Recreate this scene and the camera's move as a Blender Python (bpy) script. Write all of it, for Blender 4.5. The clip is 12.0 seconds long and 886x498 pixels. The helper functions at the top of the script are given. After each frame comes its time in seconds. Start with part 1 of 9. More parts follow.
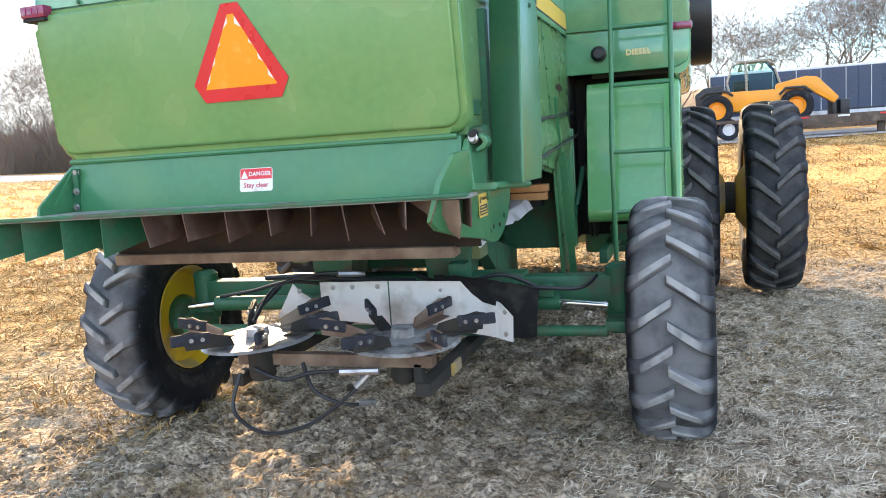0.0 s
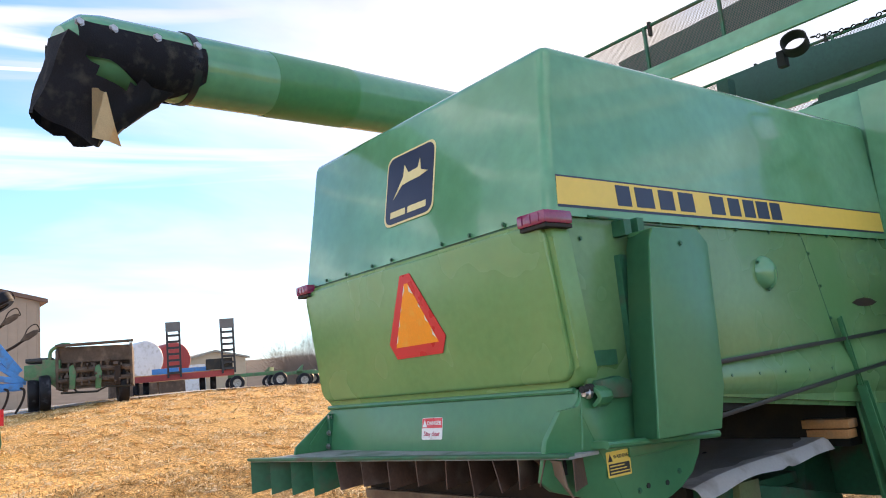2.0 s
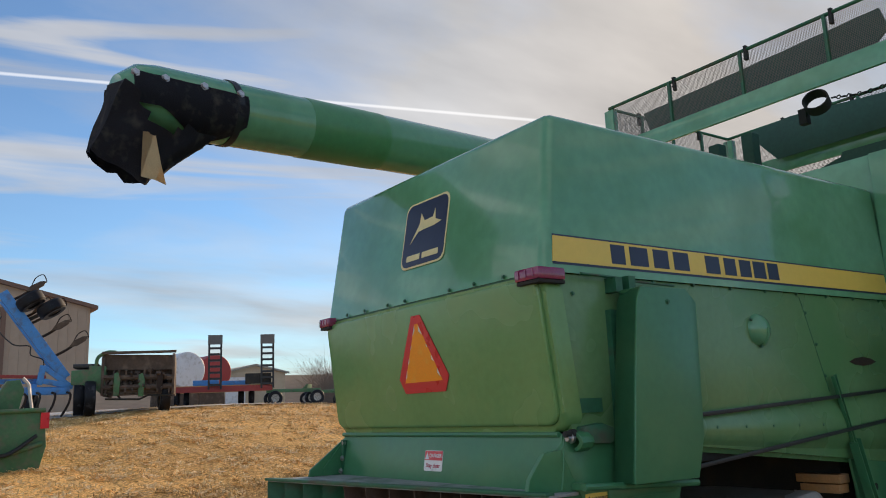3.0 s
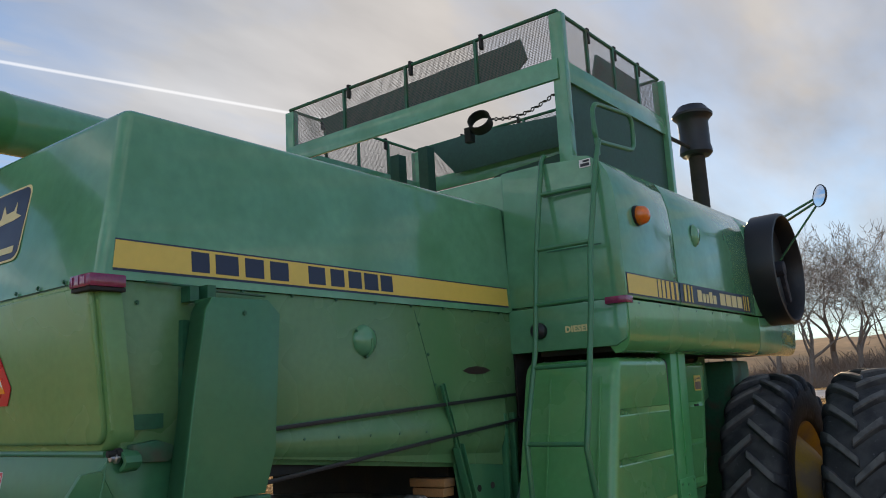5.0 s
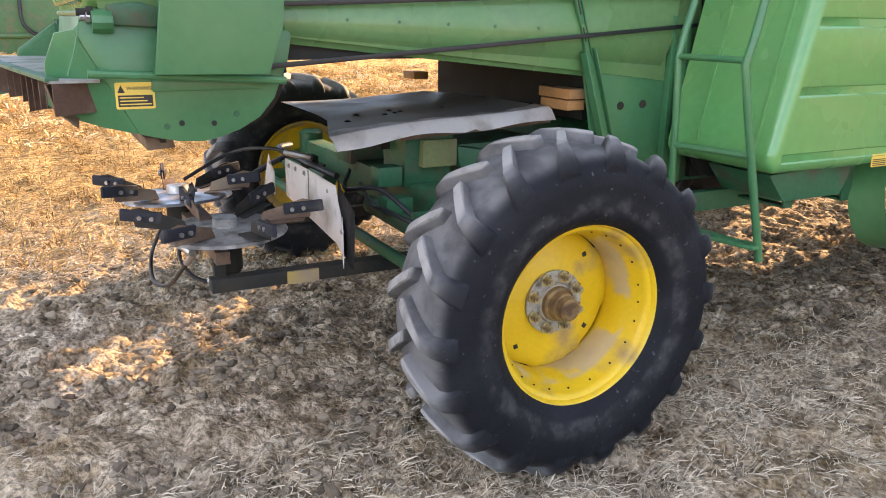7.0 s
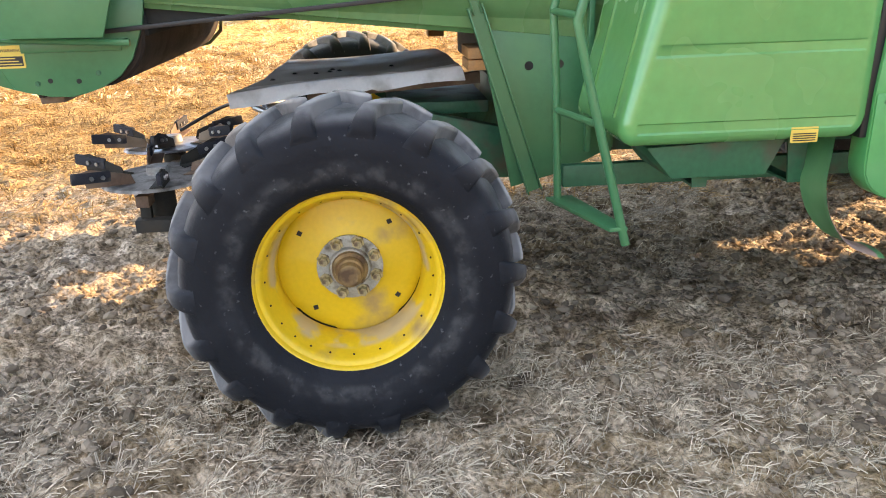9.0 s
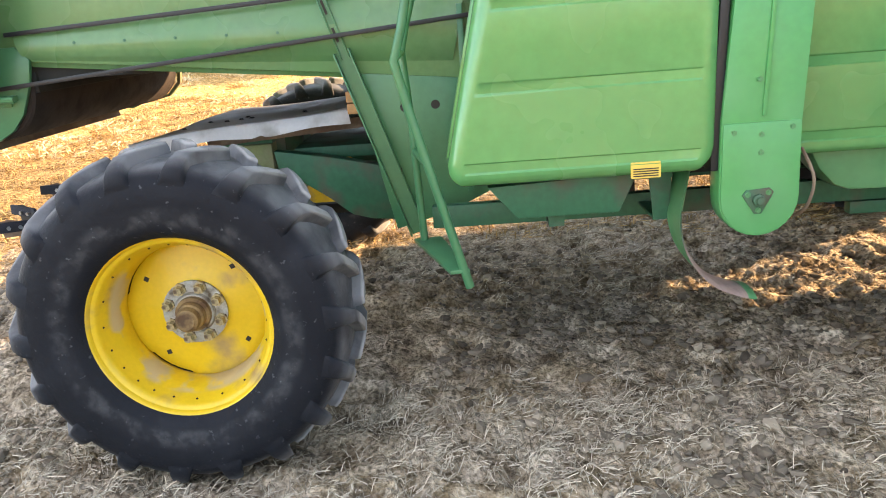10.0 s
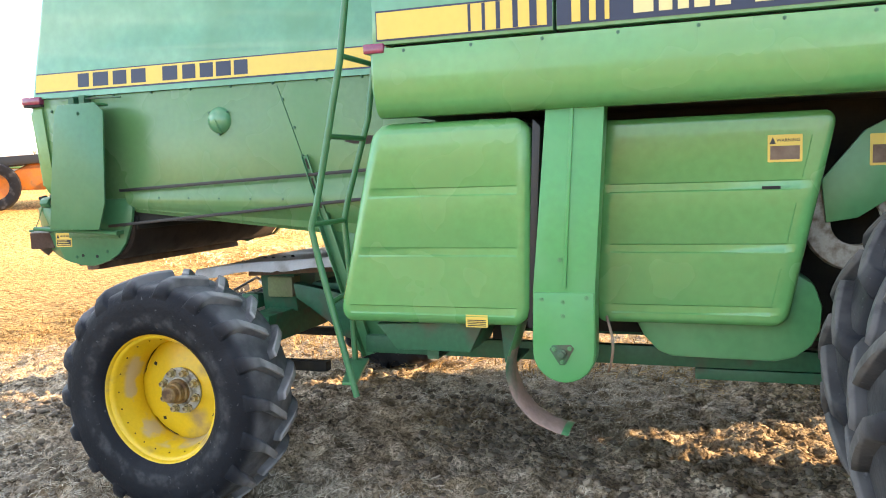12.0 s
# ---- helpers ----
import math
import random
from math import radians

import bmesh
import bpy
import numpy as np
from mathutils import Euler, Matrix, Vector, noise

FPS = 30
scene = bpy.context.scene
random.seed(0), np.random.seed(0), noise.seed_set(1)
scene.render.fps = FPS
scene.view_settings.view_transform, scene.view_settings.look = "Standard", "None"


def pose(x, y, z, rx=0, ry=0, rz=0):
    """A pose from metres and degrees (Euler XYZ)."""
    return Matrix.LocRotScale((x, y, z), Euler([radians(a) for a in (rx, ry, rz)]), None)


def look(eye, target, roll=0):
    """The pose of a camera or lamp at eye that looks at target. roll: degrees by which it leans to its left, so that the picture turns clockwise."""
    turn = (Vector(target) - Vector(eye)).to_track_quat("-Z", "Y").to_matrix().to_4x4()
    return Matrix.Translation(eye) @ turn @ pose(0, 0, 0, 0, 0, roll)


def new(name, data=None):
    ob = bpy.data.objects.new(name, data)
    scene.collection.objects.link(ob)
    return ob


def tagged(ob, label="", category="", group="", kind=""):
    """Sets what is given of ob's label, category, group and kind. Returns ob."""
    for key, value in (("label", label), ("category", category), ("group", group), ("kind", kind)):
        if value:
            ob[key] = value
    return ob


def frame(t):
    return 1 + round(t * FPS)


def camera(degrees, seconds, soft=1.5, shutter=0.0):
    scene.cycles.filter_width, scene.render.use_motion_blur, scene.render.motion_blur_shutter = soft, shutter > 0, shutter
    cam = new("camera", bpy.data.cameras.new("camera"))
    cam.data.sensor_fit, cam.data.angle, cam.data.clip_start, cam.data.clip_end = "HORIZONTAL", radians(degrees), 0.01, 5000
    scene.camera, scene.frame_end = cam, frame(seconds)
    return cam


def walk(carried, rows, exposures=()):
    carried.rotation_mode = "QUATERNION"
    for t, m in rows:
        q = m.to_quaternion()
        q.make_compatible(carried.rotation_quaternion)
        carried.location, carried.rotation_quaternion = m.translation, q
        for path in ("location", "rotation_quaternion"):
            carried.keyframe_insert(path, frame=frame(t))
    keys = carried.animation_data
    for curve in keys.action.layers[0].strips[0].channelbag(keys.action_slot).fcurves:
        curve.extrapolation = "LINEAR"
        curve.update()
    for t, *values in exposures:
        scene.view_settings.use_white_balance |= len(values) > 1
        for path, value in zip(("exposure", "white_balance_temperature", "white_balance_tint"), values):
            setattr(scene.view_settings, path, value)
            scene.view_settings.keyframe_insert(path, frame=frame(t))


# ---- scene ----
cam = camera(57.7, 12.0, soft=1.0)
PATH = [
    (0, (0.783, -2.833, 1.567), (0.185, -0.942, 1.312), -3.8),
    (0.5, (1.16, -2.74, 1.587), (0.335, -0.926, 1.428), -4.3),
    (1, (1.454, -2.557, 1.576), (0.44, -0.833, 1.539), -4.8),
    (1.5, (1.682, -2.282, 1.612), (0.417, -0.738, 1.736), -4.8),
    (2, (1.954, -2.12, 1.669), (0.415, -0.885, 1.996), -5.6),
    (2.5, (2.075, -2.066, 1.717), (0.455, -0.959, 2.105), -4.4),
    (3, (2.281, -2.166, 1.707), (0.687, -1.023, 2.1), -2.4),
    (3.5, (2.462, -2.153, 1.717), (0.975, -0.878, 2.12), -3.1),
    (3.7, (2.544, -2.108, 1.723), (1.115, -0.771, 2.132), -3.3),
    (5.3, (2.719, -1.429, 1.747), (1.537, 0.149, 2.08), -3.2),
    (5.5, (2.721, -1.329, 1.755), (1.524, 0.245, 2.049), -4.0),
    (6, (2.843, -0.993, 1.696), (1.491, 0.479, 1.767), -4.0),
    (6.5, (2.896, -0.665, 1.627), (1.347, 0.577, 1.385), -1.1),
    (7, (2.919, -0.205, 1.592), (1.21, 0.678, 1.042), 0.7),
    (8.8, (3.361, 1.362, 1.578), (1.484, 1.568, 0.919), -1.2),
    (9, (3.397, 1.532, 1.604), (1.513, 1.692, 0.953), -1.6),
    (9.5, (3.374, 1.966, 1.541), (1.469, 2.043, 0.938), -2.1),
    (10, (3.39, 2.471, 1.563), (1.468, 2.385, 1.015), -4.5),
    (10.5, (3.537, 2.918, 1.572), (1.632, 2.612, 1.046), -4.4),
    (11, (3.755, 3.29, 1.605), (1.863, 2.829, 1.149), -2.6),
    (11.5, (3.886, 3.677, 1.633), (2.01, 3.073, 1.298), -1.8),
    (12, (4.047, 4.053, 1.675), (2.164, 3.404, 1.489), -1.8),
]
EXPOSURES = [(0, 3.40, 6700, 12), (0.7, 3.25, 6900, 15), (1.6, 3.15, 7100, 19), (2.0, 2.6, 6900, 17), (2.4, 1.88, 6800, 13), (3.4, 1.58, 6850, 13), (5.6, 1.58, 6750, 13), (5.9, 2.1, 7050, 17), (6.2, 2.85, 7500, 22), (6.6, 3.42, 7700, 22), (9.0, 3.55, 7800, 18), (10.5, 3.80, 7850, 16), (12, 3.6, 7450, 14)]
walk(cam, [(t, look(eye, target, roll)) for t, eye, target, roll in PATH], EXPOSURES)

# ---- world, sun ----
SUN_AZ, SUN_EL = -27.0, 19.0          # degrees from +y towards +x, and above the horizon
world = bpy.data.worlds.new("sky")
scene.world = world
world.use_nodes = True
wt = world.node_tree
wt.nodes.clear()


def wnode(kind, **values):
    n = wt.nodes.new(kind)
    for key, value in values.items():
        n.inputs[int(key[1:])].default_value = value
    return n


w_out = wt.nodes.new("ShaderNodeOutputWorld")
w_bg = wt.nodes.new("ShaderNodeBackground")
w_sky = wt.nodes.new("ShaderNodeTexSky")
w_sky.sky_type, w_sky.sun_disc = "NISHITA", False
w_sky.sun_elevation, w_sky.sun_rotation = radians(SUN_EL), radians(SUN_AZ)
w_sky.air_density, w_sky.dust_density, w_sky.ozone_density = 1.0, 0.12, 2.0
w_tc = wt.nodes.new("ShaderNodeTexCoord")
w_sep = wt.nodes.new("ShaderNodeSeparateXYZ")
wt.links.new(w_tc.outputs["Generated"], w_sep.inputs[0])
w_add = wnode("ShaderNodeMath", _1=0.16)
w_add.operation = "ADD"
wt.links.new(w_sep.outputs[2], w_add.inputs[0])
w_max = wnode("ShaderNodeMath", _1=0.05)
w_max.operation = "MAXIMUM"
wt.links.new(w_add.outputs[0], w_max.inputs[0])
w_dx, w_dy = wnode("ShaderNodeMath"), wnode("ShaderNodeMath")
for n, k in ((w_dx, 0), (w_dy, 1)):
    n.operation = "DIVIDE"
    wt.links.new(w_sep.outputs[k], n.inputs[0])
    wt.links.new(w_max.outputs[0], n.inputs[1])
w_com = wnode("ShaderNodeCombineXYZ")
wt.links.new(w_dx.outputs[0], w_com.inputs[0])
wt.links.new(w_dy.outputs[0], w_com.inputs[1])
w_map = wt.nodes.new("ShaderNodeMapping")
w_map.inputs["Rotation"].default_value = (0, 0, radians(25))
w_map.inputs["Scale"].default_value = (1.25, 0.5, 1)
w_map.inputs["Location"].default_value = (0.7, 0.35, 0)
wt.links.new(w_com.outputs[0], w_map.inputs[0])
w_noise = wt.nodes.new("ShaderNodeTexNoise")
w_noise.inputs["Scale"].default_value = 0.75
w_noise.inputs["Detail"].default_value = 8
w_noise.inputs["Roughness"].default_value = 0.55
w_noise.inputs["Distortion"].default_value = 0.5
wt.links.new(w_map.outputs[0], w_noise.inputs["Vector"])
# thicker cloud towards the sun
w_sun = wt.nodes.new("ShaderNodeVectorMath")
w_sun.operation = "DOT_PRODUCT"
sun_dir = Vector((math.sin(radians(SUN_AZ)) * math.cos(radians(SUN_EL)), math.cos(radians(SUN_AZ)) * math.cos(radians(SUN_EL)), math.sin(radians(SUN_EL))))
w_sun.inputs[1].default_value = sun_dir
wt.links.new(w_tc.outputs["Generated"], w_sun.inputs[0])
w_near = wt.nodes.new("ShaderNodeMapRange")
w_near.inputs["From Min"].default_value, w_near.inputs["From Max"].default_value = 0.55, 1.0
w_near.inputs["To Min"].default_value, w_near.inputs["To Max"].default_value = -0.03, 0.26
wt.links.new(w_sun.outputs["Value"], w_near.inputs["Value"])
w_sum = wnode("ShaderNodeMath")
w_sum.operation = "ADD"
wt.links.new(w_noise.outputs[0], w_sum.inputs[0])
wt.links.new(w_near.outputs[0], w_sum.inputs[1])
w_ramp = wt.nodes.new("ShaderNodeValToRGB")
w_ramp.color_ramp.elements[0].position, w_ramp.color_ramp.elements[1].position = 0.47, 0.80
w_ramp.color_ramp.elements[0].color, w_ramp.color_ramp.elements[1].color = (0.04, 0.04, 0.04, 1), (0.95, 0.95, 0.95, 1)
wt.links.new(w_sum.outputs[0], w_ramp.inputs[0])
# cloud brightness: grey-white, front-lit away from the sun, glowing round the veiled sun
w_half = wt.nodes.new("ShaderNodeMapRange")
w_half.inputs["From Min"].default_value, w_half.inputs["From Max"].default_value = -1.0, 1.0
wt.links.new(w_sun.outputs["Value"], w_half.inputs["Value"])
w_lit = wt.nodes.new("ShaderNodeValToRGB")
w_lit.color_ramp.interpolation = "EASE"
w_lit.color_ramp.elements.new(0.5)
w_lit.color_ramp.elements.new(0.5)
for w_e, (w_p, w_v) in zip(w_lit.color_ramp.elements, ((0.47, 1.28), (0.70, 0.50), (0.87, 0.42), (0.965, 0.42))):
    w_e.position, w_e.color = w_p, (w_v, w_v, w_v, 1)
wt.links.new(w_half.outputs[0], w_lit.inputs[0])
w_glow = wnode("ShaderNodeMath", _1=6.8)
w_glow.operation = "MULTIPLY"
wt.links.new(w_lit.outputs[0], w_glow.inputs[0])
w_fine = wt.nodes.new("ShaderNodeTexNoise")
w_fine.inputs["Scale"].default_value, w_fine.inputs["Detail"].default_value = 2.0, 5
wt.links.new(w_map.outputs[0], w_fine.inputs["Vector"])
w_tone = wt.nodes.new("ShaderNodeMapRange")
w_tone.inputs["From Min"].default_value, w_tone.inputs["From Max"].default_value = 0.3, 0.7
w_tone.inputs["To Min"].default_value, w_tone.inputs["To Max"].default_value = 0.66, 1.22
wt.links.new(w_fine.outputs[0], w_tone.inputs["Value"])
w_mul = wnode("ShaderNodeMath")
w_mul.operation = "MULTIPLY"
wt.links.new(w_glow.outputs[0], w_mul.inputs[0])
wt.links.new(w_tone.outputs[0], w_mul.inputs[1])
w_col = wt.nodes.new("ShaderNodeVectorMath")
w_col.operation = "SCALE"
w_warm = wt.nodes.new("ShaderNodeValToRGB")
for w_e, (w_p, w_v) in zip(w_warm.color_ramp.elements, ((0.95, (0.95, 0.98, 1.0, 1)), (0.995, (1.0, 0.95, 0.87, 1)))):
    w_e.position, w_e.color = w_p, w_v
wt.links.new(w_half.outputs[0], w_warm.inputs[0])
wt.links.new(w_warm.outputs[0], w_col.inputs[0])
wt.links.new(w_mul.outputs[0], w_col.inputs["Scale"])
# a thin vapour trail
w_tr = wt.nodes.new("ShaderNodeVectorMath")
w_tr.operation = "DOT_PRODUCT"
w_tr.inputs[1].default_value = (-0.3634, 0.1041, -0.9258)
wt.links.new(w_tc.outputs["Generated"], w_tr.inputs[0])
w_abs = wt.nodes.new("ShaderNodeMath")
w_abs.operation = "ABSOLUTE"
wt.links.new(w_tr.outputs["Value"], w_abs.inputs[0])
w_trail = wt.nodes.new("ShaderNodeMapRange")
w_trail.inputs["From Min"].default_value, w_trail.inputs["From Max"].default_value = 0.0007, 0.0024
w_trail.inputs["To Min"].default_value, w_trail.inputs["To Max"].default_value = 0.95, 0.0
wt.links.new(w_abs.outputs[0], w_trail.inputs["Value"])
# thin level streaks of high cloud low in the sky
w_flat = wt.nodes.new("ShaderNodeMapping")
w_flat.inputs["Scale"].default_value = (1.5, 1.5, 17.0)
wt.links.new(w_tc.outputs["Generated"], w_flat.inputs[0])
w_streak = wt.nodes.new("ShaderNodeTexNoise")
w_streak.inputs["Scale"].default_value, w_streak.inputs["Detail"].default_value, w_streak.inputs["Distortion"].default_value = 1.35, 7, 0.6
wt.links.new(w_flat.outputs[0], w_streak.inputs["Vector"])
w_thin = wt.nodes.new("ShaderNodeMapRange")
w_thin.interpolation_type = "SMOOTHSTEP"
for w_k, w_v in (("From Min", 0.46), ("From Max", 0.68), ("To Min", 0.0), ("To Max", 0.75)):
    w_thin.inputs[w_k].default_value = w_v
wt.links.new(w_streak.outputs[0], w_thin.inputs["Value"])
w_veil = wt.nodes.new("ShaderNodeMath")
w_veil.operation = "MAXIMUM"
wt.links.new(w_ramp.outputs[0], w_veil.inputs[0])
wt.links.new(w_thin.outputs[0], w_veil.inputs[1])
w_mix = wt.nodes.new("ShaderNodeMix")
w_mix.data_type = "RGBA"
wt.links.new(w_veil.outputs[0], w_mix.inputs["Factor"])
w_clear = wt.nodes.new("ShaderNodeVectorMath")
w_clear.operation = "MULTIPLY"
w_clear.inputs[1].default_value = (0.46, 0.62, 0.75)
wt.links.new(w_sky.outputs[0], w_clear.inputs[0])
wt.links.new(w_clear.outputs[0], w_mix.inputs[6])
wt.links.new(w_col.outputs[0], w_mix.inputs[7])
w_last = wt.nodes.new("ShaderNodeMix")
w_last.data_type = "RGBA"
w_last.inputs[7].default_value = (5.6, 5.8, 6.0, 1)
w_west = wt.nodes.new("ShaderNodeMapRange")
for w_k, w_v in (("From Min", -0.68), ("From Max", -0.62), ("To Min", 0.5), ("To Max", 0.0)):
    w_west.inputs[w_k].default_value = w_v
wt.links.new(w_sep.outputs[0], w_west.inputs["Value"])
w_part = wt.nodes.new("ShaderNodeMath")
w_part.operation = "MULTIPLY"
wt.links.new(w_trail.outputs[0], w_part.inputs[0])
wt.links.new(w_west.outputs[0], w_part.inputs[1])
wt.links.new(w_part.outputs[0], w_last.inputs["Factor"])
wt.links.new(w_mix.outputs[2], w_last.inputs[6])
wt.links.new(w_last.outputs[2], w_bg.inputs[0])
w_bg.inputs[1].default_value = 0.071
wt.links.new(w_bg.outputs[0], w_out.inputs[0])

sun = new("sun", bpy.data.lights.new("sun", "SUN"))
sun.data.energy, sun.data.angle, sun.data.color = 1.55, radians(0.8), (1.0, 0.745, 0.47)
sun.matrix_basis = look(sun_dir * 60, (0, 0, 0))


# ---- materials ----
def surf(name, col, rough=0.5, metal=0.0, var=0.25, scale=2.5, fine=60.0, bump=0.08, dirt=None, amount=0.35, dirt_scale=5.0, spread=0.0, coat=0.0, blur=0.0):
    """A worn surface: colour that drifts, fine grain, patches of dirt, relief."""
    m = bpy.data.materials.new(name)
    m.use_nodes = True
    nt = m.node_tree
    b = nt.nodes["Principled BSDF"]
    tc = nt.nodes.new("ShaderNodeTexCoord")

    def noise_node(s, detail=4.0):
        n = nt.nodes.new("ShaderNodeTexNoise")
        n.inputs["Scale"].default_value, n.inputs["Detail"].default_value = s, detail
        nt.links.new(tc.outputs["Object"], n.inputs["Vector"])
        return n

    def mix_node(kind, factor, a, c):
        n = nt.nodes.new("ShaderNodeMix")
        n.data_type, n.blend_type = "RGBA", kind
        for sock, v in ((n.inputs["Factor"], factor), (n.inputs[6], a), (n.inputs[7], c)):
            if isinstance(v, bpy.types.NodeSocket):
                nt.links.new(v, sock)
            else:
                sock.default_value = v
        return n.outputs[2]

    big, small = noise_node(scale), noise_node(fine, 6.0)
    lo = tuple(c * (1 - var) for c in col) + (1,)
    hi = tuple(min(1, c * (1 + var)) for c in col) + (1,)
    out = mix_node("MIX", big.outputs[0], lo, hi)
    grain = nt.nodes.new("ShaderNodeMapRange")
    grain.inputs["From Min"].default_value, grain.inputs["From Max"].default_value = 0.3, 0.7
    grain.inputs["To Min"].default_value, grain.inputs["To Max"].default_value = 1 - var * 0.5, 1 + var * 0.3
    nt.links.new(small.outputs[0], grain.inputs["Value"])
    out = mix_node("MULTIPLY", 1.0, out, grain.outputs[0])
    if spread:
        info = nt.nodes.new("ShaderNodeObjectInfo")
        tint = nt.nodes.new("ShaderNodeMapRange")
        tint.inputs["To Min"].default_value, tint.inputs["To Max"].default_value = 1 - spread, 1 + spread
        nt.links.new(info.outputs["Random"], tint.inputs["Value"])
        out = mix_node("MULTIPLY", 1.0, out, tint.outputs[0])
    if dirt:
        spots = noise_node(dirt_scale, 2.5 if blur else 8.0)
        ramp = nt.nodes.new("ShaderNodeValToRGB")
        ramp.color_ramp.elements[0].position, ramp.color_ramp.elements[1].position = 0.62 - amount * 0.35 - blur, 0.80 - amount * 0.25 + blur
        ramp.color_ramp.interpolation = "EASE" if blur else "LINEAR"
        nt.links.new(spots.outputs[0], ramp.inputs[0])
        out = mix_node("MIX", ramp.outputs[0], out, (*dirt, 1))
        rr = nt.nodes.new("ShaderNodeMapRange")
        rr.inputs["To Min"].default_value, rr.inputs["To Max"].default_value = rough, min(1, rough + (0.15 if blur else 0.4))
        nt.links.new(ramp.outputs[0], rr.inputs["Value"])
        nt.links.new(rr.outputs[0], b.inputs["Roughness"])
    else:
        rr = nt.nodes.new("ShaderNodeMapRange")
        rr.inputs["To Min"].default_value, rr.inputs["To Max"].default_value = max(0.03, rough - 0.1), min(1, rough + 0.1)
        nt.links.new(big.outputs[0], rr.inputs["Value"])
        nt.links.new(rr.outputs[0], b.inputs["Roughness"])
    nt.links.new(out, b.inputs["Base Color"])
    b.inputs["Metallic"].default_value = metal
    b.inputs["Coat Weight"].default_value = coat
    if bump:
        bp = nt.nodes.new("ShaderNodeBump")
        bp.inputs["Strength"].default_value, bp.inputs["Distance"].default_value = bump, 0.01
        nt.links.new(small.outputs[0], bp.inputs["Height"])
        nt.links.new(bp.outputs[0], b.inputs["Normal"])
    return m


GREEN = surf("green_paint", (0.062, 0.238, 0.094), 0.32, var=0.22, scale=1.3, fine=25, bump=0.015, dirt=(0.13, 0.30, 0.14), amount=0.25, dirt_scale=2.2, blur=0.12)
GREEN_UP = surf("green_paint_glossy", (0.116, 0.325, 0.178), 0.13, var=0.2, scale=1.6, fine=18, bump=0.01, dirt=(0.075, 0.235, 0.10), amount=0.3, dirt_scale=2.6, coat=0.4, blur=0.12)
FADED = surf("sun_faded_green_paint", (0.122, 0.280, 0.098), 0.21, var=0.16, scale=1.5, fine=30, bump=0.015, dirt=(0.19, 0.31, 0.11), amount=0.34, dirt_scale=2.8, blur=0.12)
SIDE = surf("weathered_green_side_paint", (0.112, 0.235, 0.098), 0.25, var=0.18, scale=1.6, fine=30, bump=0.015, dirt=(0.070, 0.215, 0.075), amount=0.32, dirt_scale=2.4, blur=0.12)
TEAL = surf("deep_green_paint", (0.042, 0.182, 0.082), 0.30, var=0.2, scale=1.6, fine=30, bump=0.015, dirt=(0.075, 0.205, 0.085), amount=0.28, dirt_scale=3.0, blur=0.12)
SHIELD = surf("pressed_shield_paint", (0.088, 0.310, 0.102), 0.21, var=0.15, scale=1.4, fine=26, bump=0.012, dirt=(0.122, 0.305, 0.100), amount=0.34, dirt_scale=2.6, coat=0.4, blur=0.12)
FRESH = surf("fresh_green_paint", (0.052, 0.300, 0.092), 0.30, var=0.15, scale=1.8, fine=30, bump=0.015, dirt=(0.085, 0.315, 0.12), amount=0.3, dirt_scale=3.0, blur=0.12)
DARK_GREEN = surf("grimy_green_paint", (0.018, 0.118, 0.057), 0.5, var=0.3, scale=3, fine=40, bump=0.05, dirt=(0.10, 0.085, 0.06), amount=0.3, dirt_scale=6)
# INNER: near-black, for black metal and for shade inside gaps, recesses and holes
INNER = surf("black_metal_and_inside_shade", (0.018, 0.018, 0.016), 0.8, var=0.4, scale=4, fine=50, bump=0.1, dirt=(0.05, 0.04, 0.03), amount=0.4)
# rust, set darker to include the shade under the spreading board's ledge
RUST = surf("rusted_steel", (0.030, 0.018, 0.013), 0.75, metal=0.2, var=0.4, scale=6, fine=90, bump=0.2, dirt=(0.03, 0.022, 0.018), amount=0.5, dirt_scale=9)
BROWN = surf("dusty_brown_steel", (0.16, 0.10, 0.07), 0.7, metal=0.1, var=0.3, scale=5, fine=70, bump=0.15, dirt=(0.30, 0.23, 0.17), amount=0.5, dirt_scale=5)
RUBBER = surf("dusty_tyre_rubber", (0.007, 0.008, 0.012), 0.48, var=0.4, scale=5, fine=70, bump=0.12, dirt=(0.062, 0.066, 0.078), amount=0.16, dirt_scale=5)
FIN = surf("rust_brown_fins", (0.095, 0.052, 0.036), 0.7, metal=0.1, var=0.35, scale=6, fine=80, bump=0.15, dirt=(0.21, 0.155, 0.12), amount=0.38, dirt_scale=7)
DUSTED = surf("dust_covered_sheet", (0.27, 0.285, 0.275), 0.75, var=0.25, scale=5, fine=70, bump=0.1, dirt=(0.08, 0.13, 0.09), amount=0.4, dirt_scale=5)
RUBBER.node_tree.nodes["Principled BSDF"].inputs["Specular IOR Level"].default_value = 0.22
# darker copy of the green, with the tank top's shade put in
SHADED_GREEN = surf("shaded_dark_green_sheet", (0.018, 0.075, 0.050), 0.6, var=0.3, scale=3, fine=40, bump=0.05)
BLACK = surf("black_plastic", (0.012, 0.013, 0.016), 0.45, var=0.3, scale=6, fine=90, bump=0.05)
CHARCOAL = surf("black_rubber_flap", (0.018, 0.02, 0.03), 0.8, var=0.4, scale=7, fine=160, bump=0.3, dirt=(0.09, 0.085, 0.08), amount=0.25, dirt_scale=14)
YELLOW = surf("yellow_rim_paint", (0.70, 0.46, 0.02), 0.38, var=0.1, scale=4, fine=60, bump=0.03, dirt=(0.33, 0.22, 0.10), amount=0.24, dirt_scale=6)
